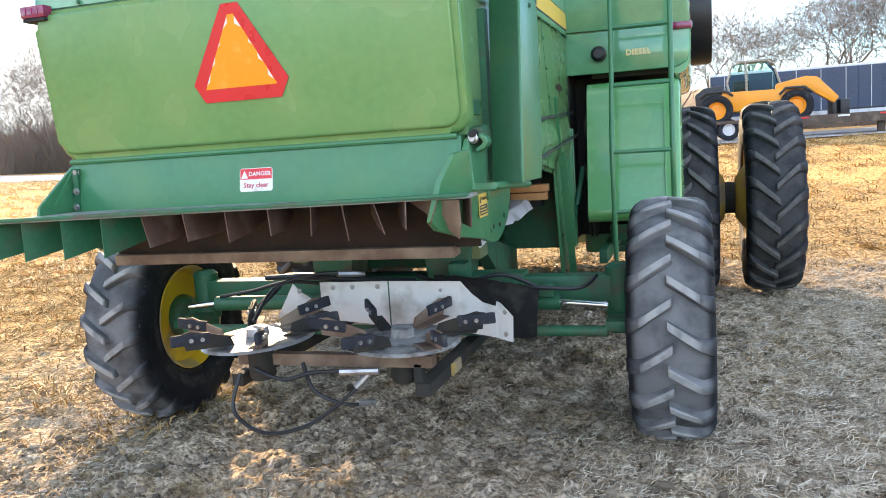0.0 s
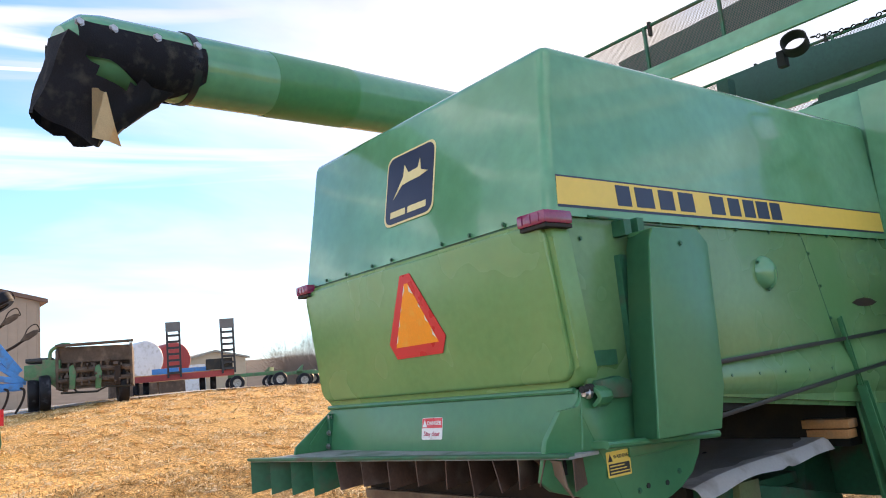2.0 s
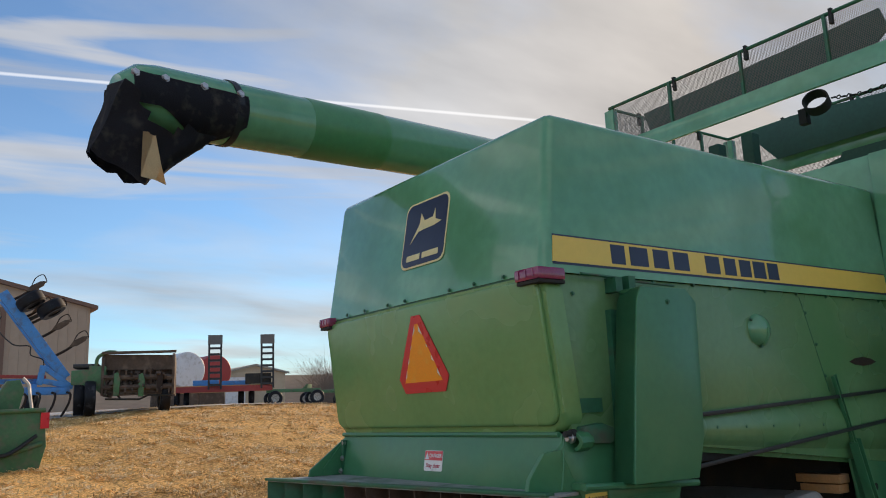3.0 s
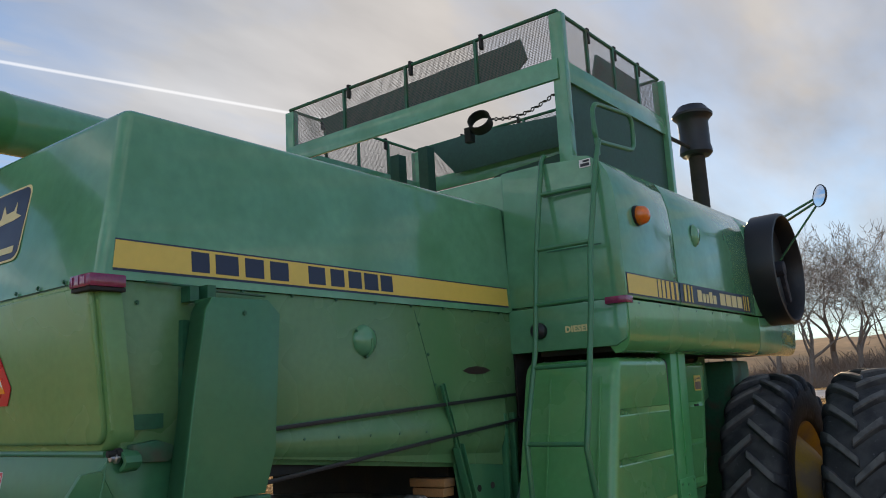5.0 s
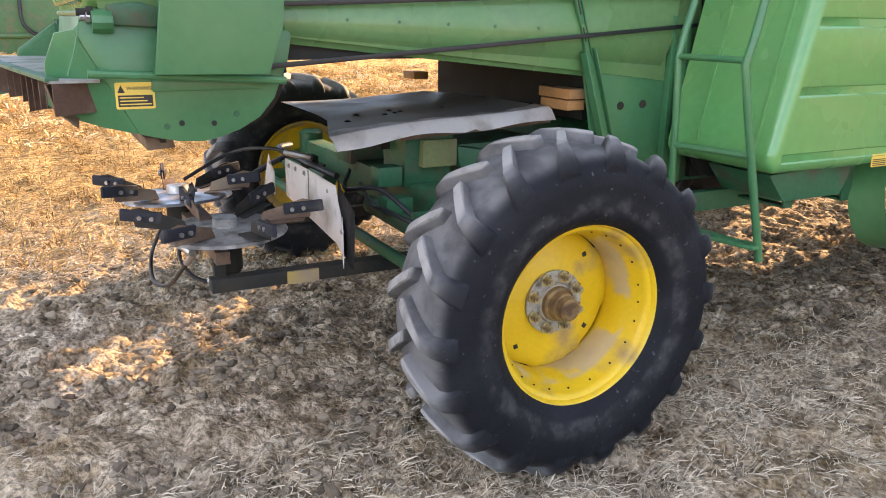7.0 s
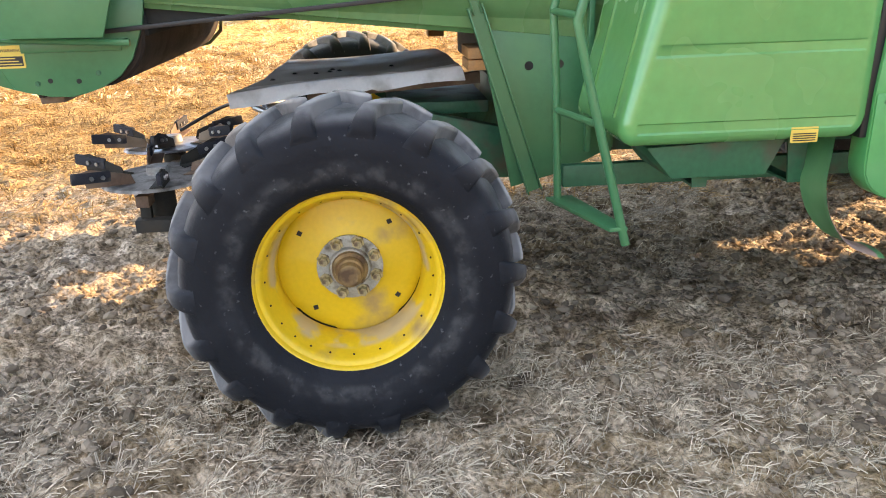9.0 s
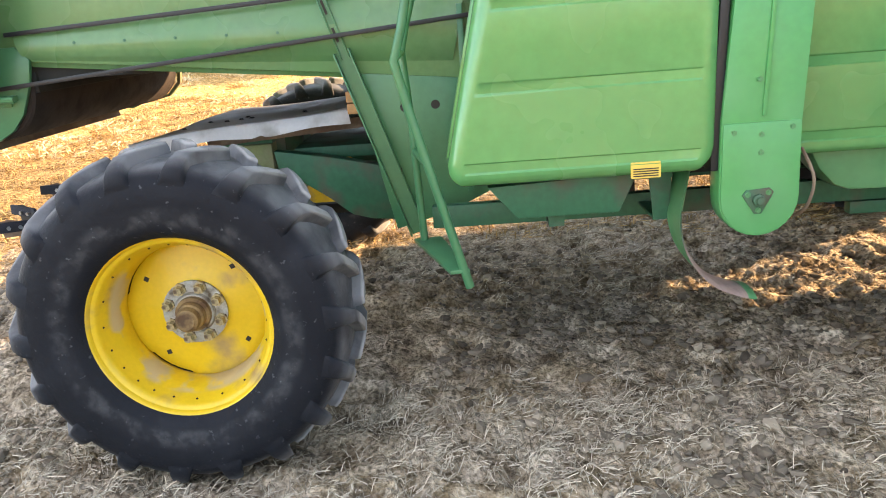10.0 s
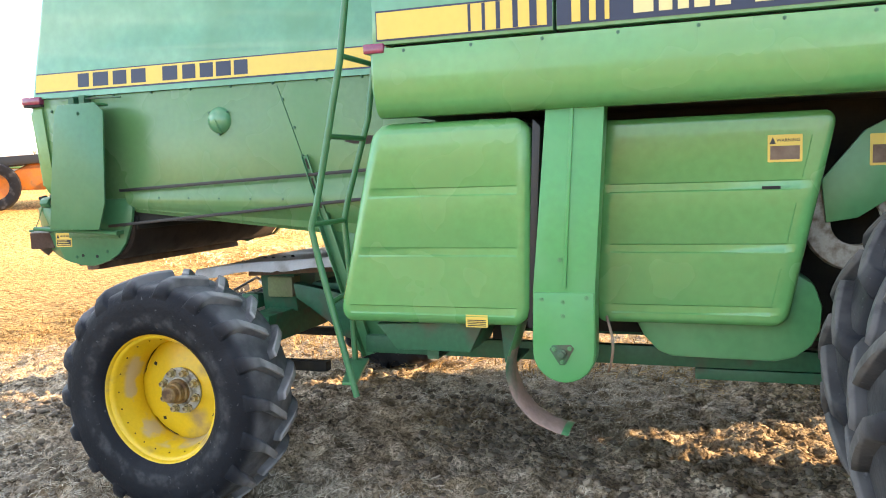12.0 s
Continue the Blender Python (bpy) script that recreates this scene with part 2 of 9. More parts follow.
YELLOW_DIRTY = surf("dusty_yellow_paint", (0.50, 0.34, 0.06), 0.6, var=0.2, scale=5, fine=60, bump=0.06, dirt=(0.32, 0.25, 0.17), amount=0.6, dirt_scale=5)
STRIPE = surf("yellow_decal", (0.72, 0.52, 0.10), 0.4, var=0.06, scale=3, fine=30, bump=0)
NAVY = surf("navy_decal", (0.012, 0.022, 0.06), 0.4, var=0.1, scale=8, fine=40, bump=0)
CREAM = surf("cream_decal", (0.72, 0.62, 0.30), 0.5, var=0.1, scale=8, fine=40, bump=0)
WHITE = surf("white_decal", (0.75, 0.73, 0.70), 0.5, var=0.06, scale=9, fine=60, bump=0.02, dirt=(0.45, 0.40, 0.34), amount=0.1, dirt_scale=20)
RED = surf("red_reflective_tape", (0.62, 0.02, 0.03), 0.3, var=0.1, scale=9, fine=200, bump=0.05)
ORANGE = surf("orange_reflector_film", (0.95, 0.30, 0.0), 0.45, var=0.12, scale=6, fine=120, bump=0.03, dirt=(0.85, 0.45, 0.10), amount=0.12, dirt_scale=9)
REDLENS = surf("faded_red_lens", (0.22, 0.02, 0.075), 0.15, var=0.3, scale=20, fine=100, bump=0.02, coat=0.5)
AMBER = surf("amber_lens", (0.75, 0.16, 0.01), 0.12, var=0.25, scale=30, fine=150, bump=0.05, coat=0.6)
STEEL = surf("bare_steel", (0.45, 0.45, 0.46), 0.35, metal=0.9, var=0.2, scale=8, fine=120, bump=0.08, dirt=(0.20, 0.14, 0.10), amount=0.3, dirt_scale=10)
CHROME = surf("chromed_rod", (0.75, 0.75, 0.76), 0.12, metal=1.0, var=0.05, scale=8, fine=80, bump=0)
GALV = surf("galvanised_sheet", (0.55, 0.55, 0.57), 0.45, metal=0.25, var=0.15, scale=6, fine=60, bump=0.05, dirt=(0.38, 0.35, 0.32), amount=0.35, dirt_scale=3)
TIN = surf("white_painted_sheet", (0.72, 0.71, 0.70), 0.42, var=0.08, scale=4, fine=70, bump=0.03, dirt=(0.40, 0.37, 0.33), amount=0.3, dirt_scale=6)
OLIVE = surf("dusty_olive_paint", (0.16, 0.185, 0.075), 0.65, var=0.25, scale=6, fine=70, bump=0.08, dirt=(0.24, 0.20, 0.13), amount=0.4, dirt_scale=8)
DISC = surf("polished_dusty_disc", (0.52, 0.52, 0.54), 0.33, metal=0.7, var=0.25, scale=9, fine=80, bump=0.06, dirt=(0.22, 0.21, 0.20), amount=0.55, dirt_scale=7)
PAN = surf("dusty_grey_pan", (0.40, 0.39, 0.375), 0.4, var=0.1, scale=4, fine=60, bump=0.04, dirt=(0.42, 0.38, 0.33), amount=0.42, dirt_scale=3.5)
DUSTY_DISC = surf("chaff_covered_disc", (0.30, 0.295, 0.285), 0.75, metal=0.1, var=0.3, scale=14, fine=90, bump=0.2, dirt=(0.15, 0.14, 0.13), amount=0.5, dirt_scale=16)
WOOD = surf("weathered_board", (0.45, 0.22, 0.08), 0.7, var=0.25, scale=12, fine=120, bump=0.2, dirt=(0.28, 0.20, 0.13), amount=0.35, dirt_scale=8)
HUB = surf("rusty_hub_metal", (0.30, 0.20, 0.09), 0.6, metal=0.4, var=0.3, scale=14, fine=120, bump=0.15, dirt=(0.12, 0.07, 0.04), amount=0.5, dirt_scale=16)
GREY = surf("grey_hub_paint", (0.38, 0.37, 0.33), 0.6, metal=0.3, var=0.25, scale=14, fine=120, bump=0.1, dirt=(0.17, 0.13, 0.09), amount=0.5, dirt_scale=20)
BEIGE = surf("beige_canvas", (0.50, 0.38, 0.22), 0.9, var=0.2, scale=14, fine=200, bump=0.2)


def mesh_screen(name, col, pitch):
    """A perforated screen: round holes punched through, by a grid of cells."""
    m = bpy.data.materials.new(name)
    m.use_nodes = True
    nt = m.node_tree
    b = nt.nodes["Principled BSDF"]
    b.inputs["Base Color"].default_value, b.inputs["Roughness"].default_value = (*col, 1), 0.6
    tc = nt.nodes.new("ShaderNodeTexCoord")
    sep, add, com = nt.nodes.new("ShaderNodeSeparateXYZ"), nt.nodes.new("ShaderNodeMath"), nt.nodes.new("ShaderNodeCombineXYZ")
    nt.links.new(tc.outputs["Object"], sep.inputs[0])
    nt.links.new(sep.outputs[0], add.inputs[0])
    nt.links.new(sep.outputs[1], add.inputs[1])
    nt.links.new(add.outputs[0], com.inputs[0])
    nt.links.new(sep.outputs[2], com.inputs[1])
    v = nt.nodes.new("ShaderNodeTexVoronoi")
    v.voronoi_dimensions = "2D"
    v.inputs["Scale"].default_value, v.inputs["Randomness"].default_value = 1 / pitch, 0.0
    nt.links.new(com.outputs[0], v.inputs["Vector"])
    c = nt.nodes.new("ShaderNodeMath")
    c.operation = "GREATER_THAN"
    c.inputs[1].default_value = 0.41
    nt.links.new(v.outputs["Distance"], c.inputs[0])
    nt.links.new(c.outputs[0], b.inputs["Alpha"])
    return m


SCREEN = mesh_screen("perforated_screen", (0.13, 0.115, 0.10), 0.011)


def glass(name, col, rough=0.02):
    m = bpy.data.materials.new(name)
    m.use_nodes = True
    b = m.node_tree.nodes["Principled BSDF"]
    b.inputs["Base Color"].default_value, b.inputs["Roughness"].default_value = (*col, 1), rough
    b.inputs["Transmission Weight"].default_value = 1.0
    b.inputs["IOR"].default_value = 1.04
    return m


GLASS = glass("cab_glass", (0.60, 0.84, 0.76))
MIRROR = surf("mirror_glass", (0.85, 0.87, 0.88), 0.03, metal=1.0, var=0.0, bump=0)


# ---- building blocks ----
def world_of(ob):
    return ob.matrix_basis if ob.parent is None else world_of(ob.parent) @ ob.matrix_parent_inverse @ ob.matrix_basis


def thing(name, at, label, category, group="", kind=""):
    ob = new(name)
    ob.matrix_basis = Matrix.Translation(at)
    ob.empty_display_size = 0.2
    return tagged(ob, label, category, group, kind)


def mesh_from(name, bm, material, bevel=0.0, sharp=35, seg=2):
    if bevel:
        bmesh.ops.remove_doubles(bm, verts=bm.verts, dist=1e-5)
        edges = [e for e in bm.edges if len(e.link_faces) == 2 and e.calc_face_angle(0) > radians(28)]
        bmesh.ops.bevel(bm, geom=edges, offset=bevel, segments=seg, profile=0.6, affect="EDGES", clamp_overlap=True)
    bmesh.ops.recalc_face_normals(bm, faces=bm.faces)
    for f in bm.faces:
        f.smooth = True
    for e in bm.edges:
        e.smooth = len(e.link_faces) == 2 and e.calc_face_angle(0) < radians(sharp)
    me = bpy.data.meshes.new(name)
    bm.to_mesh(me)
    bm.free()
    me.materials.append(material)
    return me


def part(name, bm, material, parent, label="", bevel=0.0, sharp=35, seg=2):
    """One mesh under a thing or a part, modelled in world coordinates."""
    ob = new(name, mesh_from(name, bm, material, bevel, sharp, seg) if isinstance(bm, bmesh.types.BMesh) else bm)
    ob.parent = parent
    ob.matrix_parent_inverse = world_of(parent).inverted()
    return tagged(ob, label)


def solid(name, bm, material, label, category, group="", kind="", bevel=0.0):
    return tagged(new(name, mesh_from(name, bm, material, bevel)), label, category, group, kind)


def box(bm, lo, hi, m=None):
    v = [bm.verts.new((x, y, z)) for x in (lo[0], hi[0]) for y in (lo[1], hi[1]) for z in (lo[2], hi[2])]
    if m:
        for p in v:
            p.co = m @ p.co
    for f in ((0, 1, 3, 2), (4, 6, 7, 5), (0, 4, 5, 1), (2, 3, 7, 6), (0, 2, 6, 4), (1, 5, 7, 3)):
        bm.faces.new([v[i] for i in f])
    return v


def prism(bm, pts, axis, a, b):
    """A polygon pushed along an axis; pts are the other two coordinates in xyz order. a and b may be functions of the point."""
    def place(p, s):
        s = s(p) if callable(s) else s
        return {"x": (s, p[0], p[1]), "y": (p[0], s, p[1]), "z": (p[0], p[1], s)}[axis]
    v0 = [bm.verts.new(place(p, a)) for p in pts]
    v1 = [bm.verts.new(place(p, b)) for p in pts]
    n = len(pts)
    bm.faces.new(v0)
    bm.faces.new(v1[::-1])
    for i in range(n):
        bm.faces.new((v0[i], v1[i], v1[(i + 1) % n], v0[(i + 1) % n]))
    return v0 + v1


def sweep(bm, pts, r, seg=10, closed=False):
    """A round bar or pipe along points."""
    pts = [Vector(p) for p in pts]
    rings, up = [], None
    n = len(pts)
    for i, p in enumerate(pts):
        a = pts[(i - 1) % n] if (i or closed) else p
        c = pts[(i + 1) % n] if (i < n - 1 or closed) else p
        d = (c - a).normalized()
        if up is None:
            up = d.orthogonal().normalized()
        up = (up - d * up.dot(d)).normalized()
        side = d.cross(up)
        rad = r[i] if isinstance(r, (list, tuple)) else r
        rings.append([bm.verts.new(p + rad * (math.cos(t) * up + math.sin(t) * side)) for t in (2 * math.pi * k / seg for k in range(seg))])
    for i in range(n if closed else n - 1):
        a, c = rings[i], rings[(i + 1) % n]
        for k in range(seg):
            bm.faces.new((a[k], a[(k + 1) % seg], c[(k + 1) % seg], c[k]))
    if not closed:
        bm.faces.new(rings[0][::-1])
        bm.faces.new(rings[-1])


def smooth_path(pts, steps=6):
    """Catmull-Rom through the points."""
    pts = [Vector(p) for p in pts]
    out = []
    for i in range(len(pts) - 1):
        p0, p1, p2, p3 = pts[max(i - 1, 0)], pts[i], pts[i + 1], pts[min(i + 2, len(pts) - 1)]
        for k in range(steps):
            t = k / steps
            out.append(0.5 * (2 * p1 + (p2 - p0) * t + (2 * p0 - 5 * p1 + 4 * p2 - p3) * t * t + (3 * p1 - p0 - 3 * p2 + p3) * t ** 3))
    return out + [pts[-1]]


def lathe(bm, profile, m, seg=32, arc=None):
    """(radius, height) pairs turned round the z axis of m."""
    closed = arc is None
    ang = [2 * math.pi * k / seg for k in range(seg)] if closed else [arc[0] + (arc[1] - arc[0]) * k / seg for k in range(seg + 1)]
    rings = []
    for r, h in profile:
        rings.append([bm.verts.new(m @ Vector((r * math.cos(t), r * math.sin(t), h))) for t in ang] if r > 1e-6 else [bm.verts.new(m @ Vector((0, 0, h)))])
    for a, c in zip(rings, rings[1:]):
        n = max(len(a), len(c))
        for k in range(n if closed else n - 1):
            j = (k + 1) % n
            if len(a) == 1:
                bm.faces.new((a[0], c[j], c[k]))
            elif len(c) == 1:
                bm.faces.new((a[k], a[j], c[0]))
            else:
                bm.faces.new((a[k], a[j], c[j], c[k]))


TO_X, TO_Y = pose(0, 0, 0, 0, 90, 0), pose(0, 0, 0, -90, 0, 0)   # turn z to +x, to +y


def at(p, turn=None):
    return Matrix.Translation(p) @ (turn or Matrix())


def bolt_mesh(name, r, h, material, turn, seg=6):
    bm = bmesh.new()
    lathe(bm, [(0, 0), (r * 1.5, 0), (r * 1.5, h * 0.25), (r, h * 0.25), (r * 0.95, h), (0, h)], turn, seg)
    return mesh_from(name, bm, material)


def stud(name, mesh, p, parent):
    """One small piece that shares its mesh with its like."""
    ob = new(name, mesh)
    ob.parent = parent
    ob.matrix_parent_inverse = world_of(parent).inverted()
    ob.matrix_basis = Matrix.Translation(p)
    return ob


def words(text, size, m, material, parent, name="lettering", depth=0.001, label="", weight=0.02):
    """Raised lettering in the built-in font; m: x along the line, z out of the surface."""
    cu = bpy.data.curves.new(name, "FONT")
    cu.body, cu.size, cu.extrude, cu.align_x, cu.align_y = text, size, depth, "CENTER", "CENTER"
    cu.resolution_u, cu.offset, cu.space_character = 3, weight * size, 1.0 + 2 * weight
    tmp = bpy.data.objects.new(name, cu)
    scene.collection.objects.link(tmp)
    me = bpy.data.meshes.new_from_object(tmp.evaluated_get(bpy.context.evaluated_depsgraph_get()))
    bpy.data.objects.remove(tmp)
    me.transform(m)
    me.materials.clear()
    me.materials.append(material)
    return part(name, me, material, parent, label)


def rounded(w, h, r, seg=4):
    """A rectangle with round corners about the origin, as points."""
    out = []
    for cx, cy, a in ((w / 2 - r, h / 2 - r, 0), (-w / 2 + r, h / 2 - r, 90), (-w / 2 + r, -h / 2 + r, 180), (w / 2 - r, -h / 2 + r, 270)):
        out += [(cx + r * math.cos(radians(a + 90 * k / seg)), cy + r * math.sin(radians(a + 90 * k / seg))) for k in range(seg + 1)]
    return out


def sheet(bm, pts, m, depth=0.002):
    """A flat piece lying on a surface: pts in the plane of m, pushed out along its z."""
    v0 = [bm.verts.new(m @ Vector((x, y, 0))) for x, y in pts]
    v1 = [bm.verts.new(m @ Vector((x, y, depth))) for x, y in pts]
    n = len(pts)
    bm.faces.new(v0[::-1])
    bm.faces.new(v1)
    for i in range(n):
        bm.faces.new((v0[i], v0[(i + 1) % n], v1[(i + 1) % n], v1[i]))


def facing(p, right, up):
    """A frame at p whose x and y run along right and up, and whose z points out of the surface."""
    r, u = Vector(right).normalized(), Vector(up).normalized()
    u = (u - r * u.dot(r)).normalized()
    n = r.cross(u)
    return Matrix(((r.x, u.x, n.x, p[0]), (r.y, u.y, n.y, p[1]), (r.z, u.z, n.z, p[2]), (0, 0, 0, 1)))


# ---- the combine harvester ----
combine = thing("combine_harvester", (-0.85, 3.0, 0), "old green combine harvester with yellow wheels parked on stubble", "combine harvester")
XL, XR = -1.775, 0.0                     # the straw hood's sides
MID = (XL + XR) / 2


def hood():
    bm = bmesh.new()
    rows = [(-0.07, 2.220, 0.014), (0.045, 2.908, -0.022)]
    v = {}
    for k, (y, z, dx) in enumerate(rows):
        for s, x in ((0, XL - 0.026), (1, XR + dx)):
            v[k, s, 0] = bm.verts.new((x, y, z))
            v[k, s, 1] = bm.verts.new((x, 2.64, z))
    for f in (((0, 0, 0), (0, 1, 0), (1, 1, 0), (1, 0, 0)), ((0, 0, 1), (1, 0, 1), (1, 1, 1), (0, 1, 1)), ((0, 0, 0), (1, 0, 0), (1, 0, 1), (0, 0, 1)),
              ((0, 1, 0), (0, 1, 1), (1, 1, 1), (1, 1, 0)), ((1, 0, 0), (1, 1, 0), (1, 1, 1), (1, 0, 1)), ((0, 0, 0), (0, 0, 1), (0, 1, 1), (0, 1, 0))):
        bm.faces.new([v[i] for i in f])
    edges = [e for e in bm.edges if max(p.co.z for p in e.verts) > 2.3 and min(p.co.y for p in e.verts) < 2.5]
    bmesh.ops.bevel(bm, geom=edges, offset=0.045, segments=5, profile=0.5, affect="EDGES")
    upper = part("upper_hood", bm, GREEN_UP, combine, "glossy green upper hood")

    def back(p, proud=0.0):
        return -0.072 * (p[1] - 1.6) / 0.6 - proud
    bm = bmesh.new()
    w = XR - XL + 0.03
    out = [(x + MID, z + 1.908) for x, z in rounded(w, 0.606, 0.075, 5)]
    prism(bm, out, "y", lambda p: back(p), lambda p: back(p) + 0.09)
    edges = [e for e in bm.edges if all(abs(p.co.y - back((0, p.co.z))) < 1e-4 for p in e.verts)]
    bmesh.ops.bevel(bm, geom=edges, offset=0.028, segments=4, profile=0.5, affect="EDGES")
    rear = part("rear_panel", bm, FADED, combine, "sun-faded green rear panel")
    bm = bmesh.new()
    out = [(x + MID, z + 1.914) for x, z in rounded(w - 0.048, 0.566, 0.060, 5)]
    prism(bm, out, "y", lambda p: back(p, 0.020), lambda p: back(p) + 0.01)
    part("pressed_field", bm, FADED, rear, bevel=0.017, seg=3)
    # the rolled ledge along the foot of the rear panel
    bm = bmesh.new()
    sweep(bm, [(XL + 0.03, -0.002, 1.598), (XR - 0.03, -0.002, 1.598)], 0.011, 8)
    part("rolled_edge", bm, TEAL, rear)
    # seam between upper hood and rear panel, with its bolts
    bm = bmesh.new()
    box(bm, (XL + 0.02, -0.065, 2.200), (XR - 0.02, -0.03, 2.222))
    part("seam", bm, DARK_GREEN, upper)
    bolt = bolt_mesh("seam_bolt", 0.007, 0.007, DARK_GREEN, pose(0, 0, 0, 90))
    for x in (-1.55, -1.36, -1.13, -0.97, -0.60, -0.42, -0.22):
        stud("bolt", bolt, (x, -0.074, 2.232), upper)
    bm = bmesh.new()
    poly = [(-0.02, 2.219), (2.64, 2.219), (2.64, 1.30), (2.38, 1.335), (1.93, 1.385), (0.68, 1.52), (0.2, 1.575), (0.04, 1.60)]
    prism(bm, poly, "x", XR - 0.04, XR)
    side = part("side_panel", bm, SIDE, combine, "faded green side panel", bevel=0.004)
    bm = bmesh.new()
    prism(bm, poly, "x", XL, XL + 0.04)
    part("side_panel", bm, SIDE, combine)
    # swelling roll along the panel's lower edge
    bm = bmesh.new()
    top, foot = [(0.62, 1.645), (2.50, 1.725)], [(0.66, 1.50), (2.40, 1.315)]
    n = 8
    rows = []
    for k in range(n + 1):
        s = k / n
        bulge = 0.03 * math.sin(math.pi * min(1, s * 1.15)) - 0.03 * max(0, s - 0.7) / 0.3
        rows.append([bm.verts.new((XR + 0.002 + bulge, a[0] + (b[0] - a[0]) * s, a[1] + (b[1] - a[1]) * s)) for a, b in zip(top, foot)])
    for a, b in zip(rows, rows[1:]):
        bm.faces.new((a[0], a[1], b[1], b[0]))
    part("lower_roll", bm, SIDE, side)
    bolt = bolt_mesh("side_bolt", 0.007, 0.008, DARK_GREEN, TO_X)
    for k in range(9):
        stud("bolt", bolt, (XR + 0.002, 0.30 + 0.275 * k, 2.215), side)
    for k in range(5):
        y = 0.88 + 0.21 * k
        stud("bolt", bolt, (XR + 0.026, y, 1.585 - 0.006 * k), side)
    for y, z in ((1.735, 2.12), (1.80, 1.96), (1.845, 1.80), (0.09, 2.14)):
        stud("bolt", bolt, (XR + 0.001, y, z), side)
    bm = bmesh.new()
    sweep(bm, [(XR, 1.70, 2.20), (XR, 1.87, 1.72)], 0.003, 5)
    part("panel_joint", bm, DARK_GREEN, side)
    # round inspection dome
    bm = bmesh.new()
    lathe(bm, [(0.078, 0.0), (0.074, 0.012), (0.06, 0.03), (0.035, 0.045), (0, 0.05)], at((XR, 1.312, 2.025), TO_X), 24)
    dome = part("dome_cover", bm, GREEN_UP, side)
    bm = bmesh.new()
    sweep(bm, [(XR + 0.052, 1.312, 2.03), (XR + 0.046, 1.318, 2.00), (XR + 0.030, 1.324, 1.972), (XR + 0.008, 1.326, 1.952)], [0.004, 0.010, 0.012, 0.010], 8)
    part("dome_ridge", bm, GREEN_UP, dome)
    for y, z in ((1.25, 2.07), (1.372, 2.068), (1.312, 1.945)):
        stud("bolt", bolt, (XR + 0.008, y, z), dome)
    bm = bmesh.new()
    sheet(bm, [(-0.14, 0), (-0.08, 0.018), (0, 0.026), (0.08, 0.018), (0.14, 0), (0.08, -0.016), (0, -0.022), (-0.08, -0.016)], facing((XR + 0.001, 2.24, 1.872), (0, 1, 0), (0, 0, 1)), 0.002)
    part("slot", bm, RUST, side, "rusty slot")
    # yellow side band and its dark shapes in place of the maker's name
    bm = bmesh.new()
    y0, y1 = -0.015, 2.60
    def on_side(y, z):
        return XR + 0.014 - 0.036 * (z - 2.22) / 0.688
    for lo, hi, material, name, d in ((2.252, 2.375, NAVY, "band_edge", 0.0012), (2.262, 2.368, STRIPE, "yellow_band", 0.0024)):
        bm = bmesh.new()
        prism(bm, [(y0, lo), (y1, lo), (y1, hi), (y0 + 0.012, hi)], "x", lambda p: on_side(*p) - 0.01, lambda p: on_side(*p) + d)
        part(name, bm, material, upper)
    starts = [(0.32, 0.085), (0.435, 0.115), (0.585, 0.10), (0.72, 0.105), (0.945, 0.105), (1.085, 0.09), (1.205, 0.09), (1.315, 0.10), (1.435, 0.09)]
    for y, w in starts:
        bm = bmesh.new()
        prism(bm, [(y, 2.275), (y + w, 2.275), (y + w, 2.358), (y, 2.358)], "x", lambda p: on_side(*p) - 0.002, lambda p: on_side(*p) + 0.0036)
        part("band_block", bm, NAVY, upper)
    # the square emblem as plain shapes
    m = facing((-0.862, -0.012, 2.558), (1, 0, 0.0), (0, 0.125, 0.69))
    for w, h, d, material, name in ((0.375, 0.345, 0.0015, CREAM, "emblem_border"), (0.355, 0.325, 0.003, NAVY, "emblem_field")):
        bm = bmesh.new()
        sheet(bm, rounded(w, h, 0.045), m @ Matrix.Translation((0, 0, 0.003)), d)
        part(name, bm, material, upper)
    bm = bmesh.new()
    sheet(bm, [(-0.12, -0.075), (-0.05, 0.02), (-0.045, 0.075), (-0.01, 0.03), (0.06, 0.035), (0.075, 0.075), (0.085, 0.02), (0.14, 0.0), (0.075, -0.012), (0.0, -0.015), (-0.055, -0.02)], m @ Matrix.Translation((0, 0.03, 0.003)), 0.0045)
    part("emblem_shape", bm, CREAM, upper)
    bm = bmesh.new()
    for x0, w in ((-0.135, 0.115), (0.0, 0.135)):
        sheet(bm, [(x0, -0.135), (x0 + w, -0.135), (x0 + w, -0.105), (x0, -0.105)], m @ Matrix.Translation((0, 0, 0.003)), 0.0045)
    part("emblem_bar", bm, CREAM, upper)
    # slow-vehicle triangle
    m = facing((-0.862, -0.062, 1.965), (1, 0, 0), (0, -0.072, 0.6))
    tri = [(-0.165, -0.175), (0.165, -0.175), (0.205, -0.105), (0.035, 0.185), (-0.035, 0.185), (-0.205, -0.105)]
    bm = bmesh.new()
    sheet(bm, tri, m @ Matrix.Translation((0, 0, 0.004)), 0.003)
    emblem = part("warning_triangle", bm, RED, combine, "red-edged orange slow-vehicle triangle")
    bm = bmesh.new()
    sheet(bm, [(-0.155, -0.125), (0.155, -0.125), (0.012, 0.145), (-0.012, 0.145)], m @ Matrix.Translation((0, 0, 0.006)), 0.003)
    part("triangle_field", bm, ORANGE, emblem)
    rng = random.Random(4)
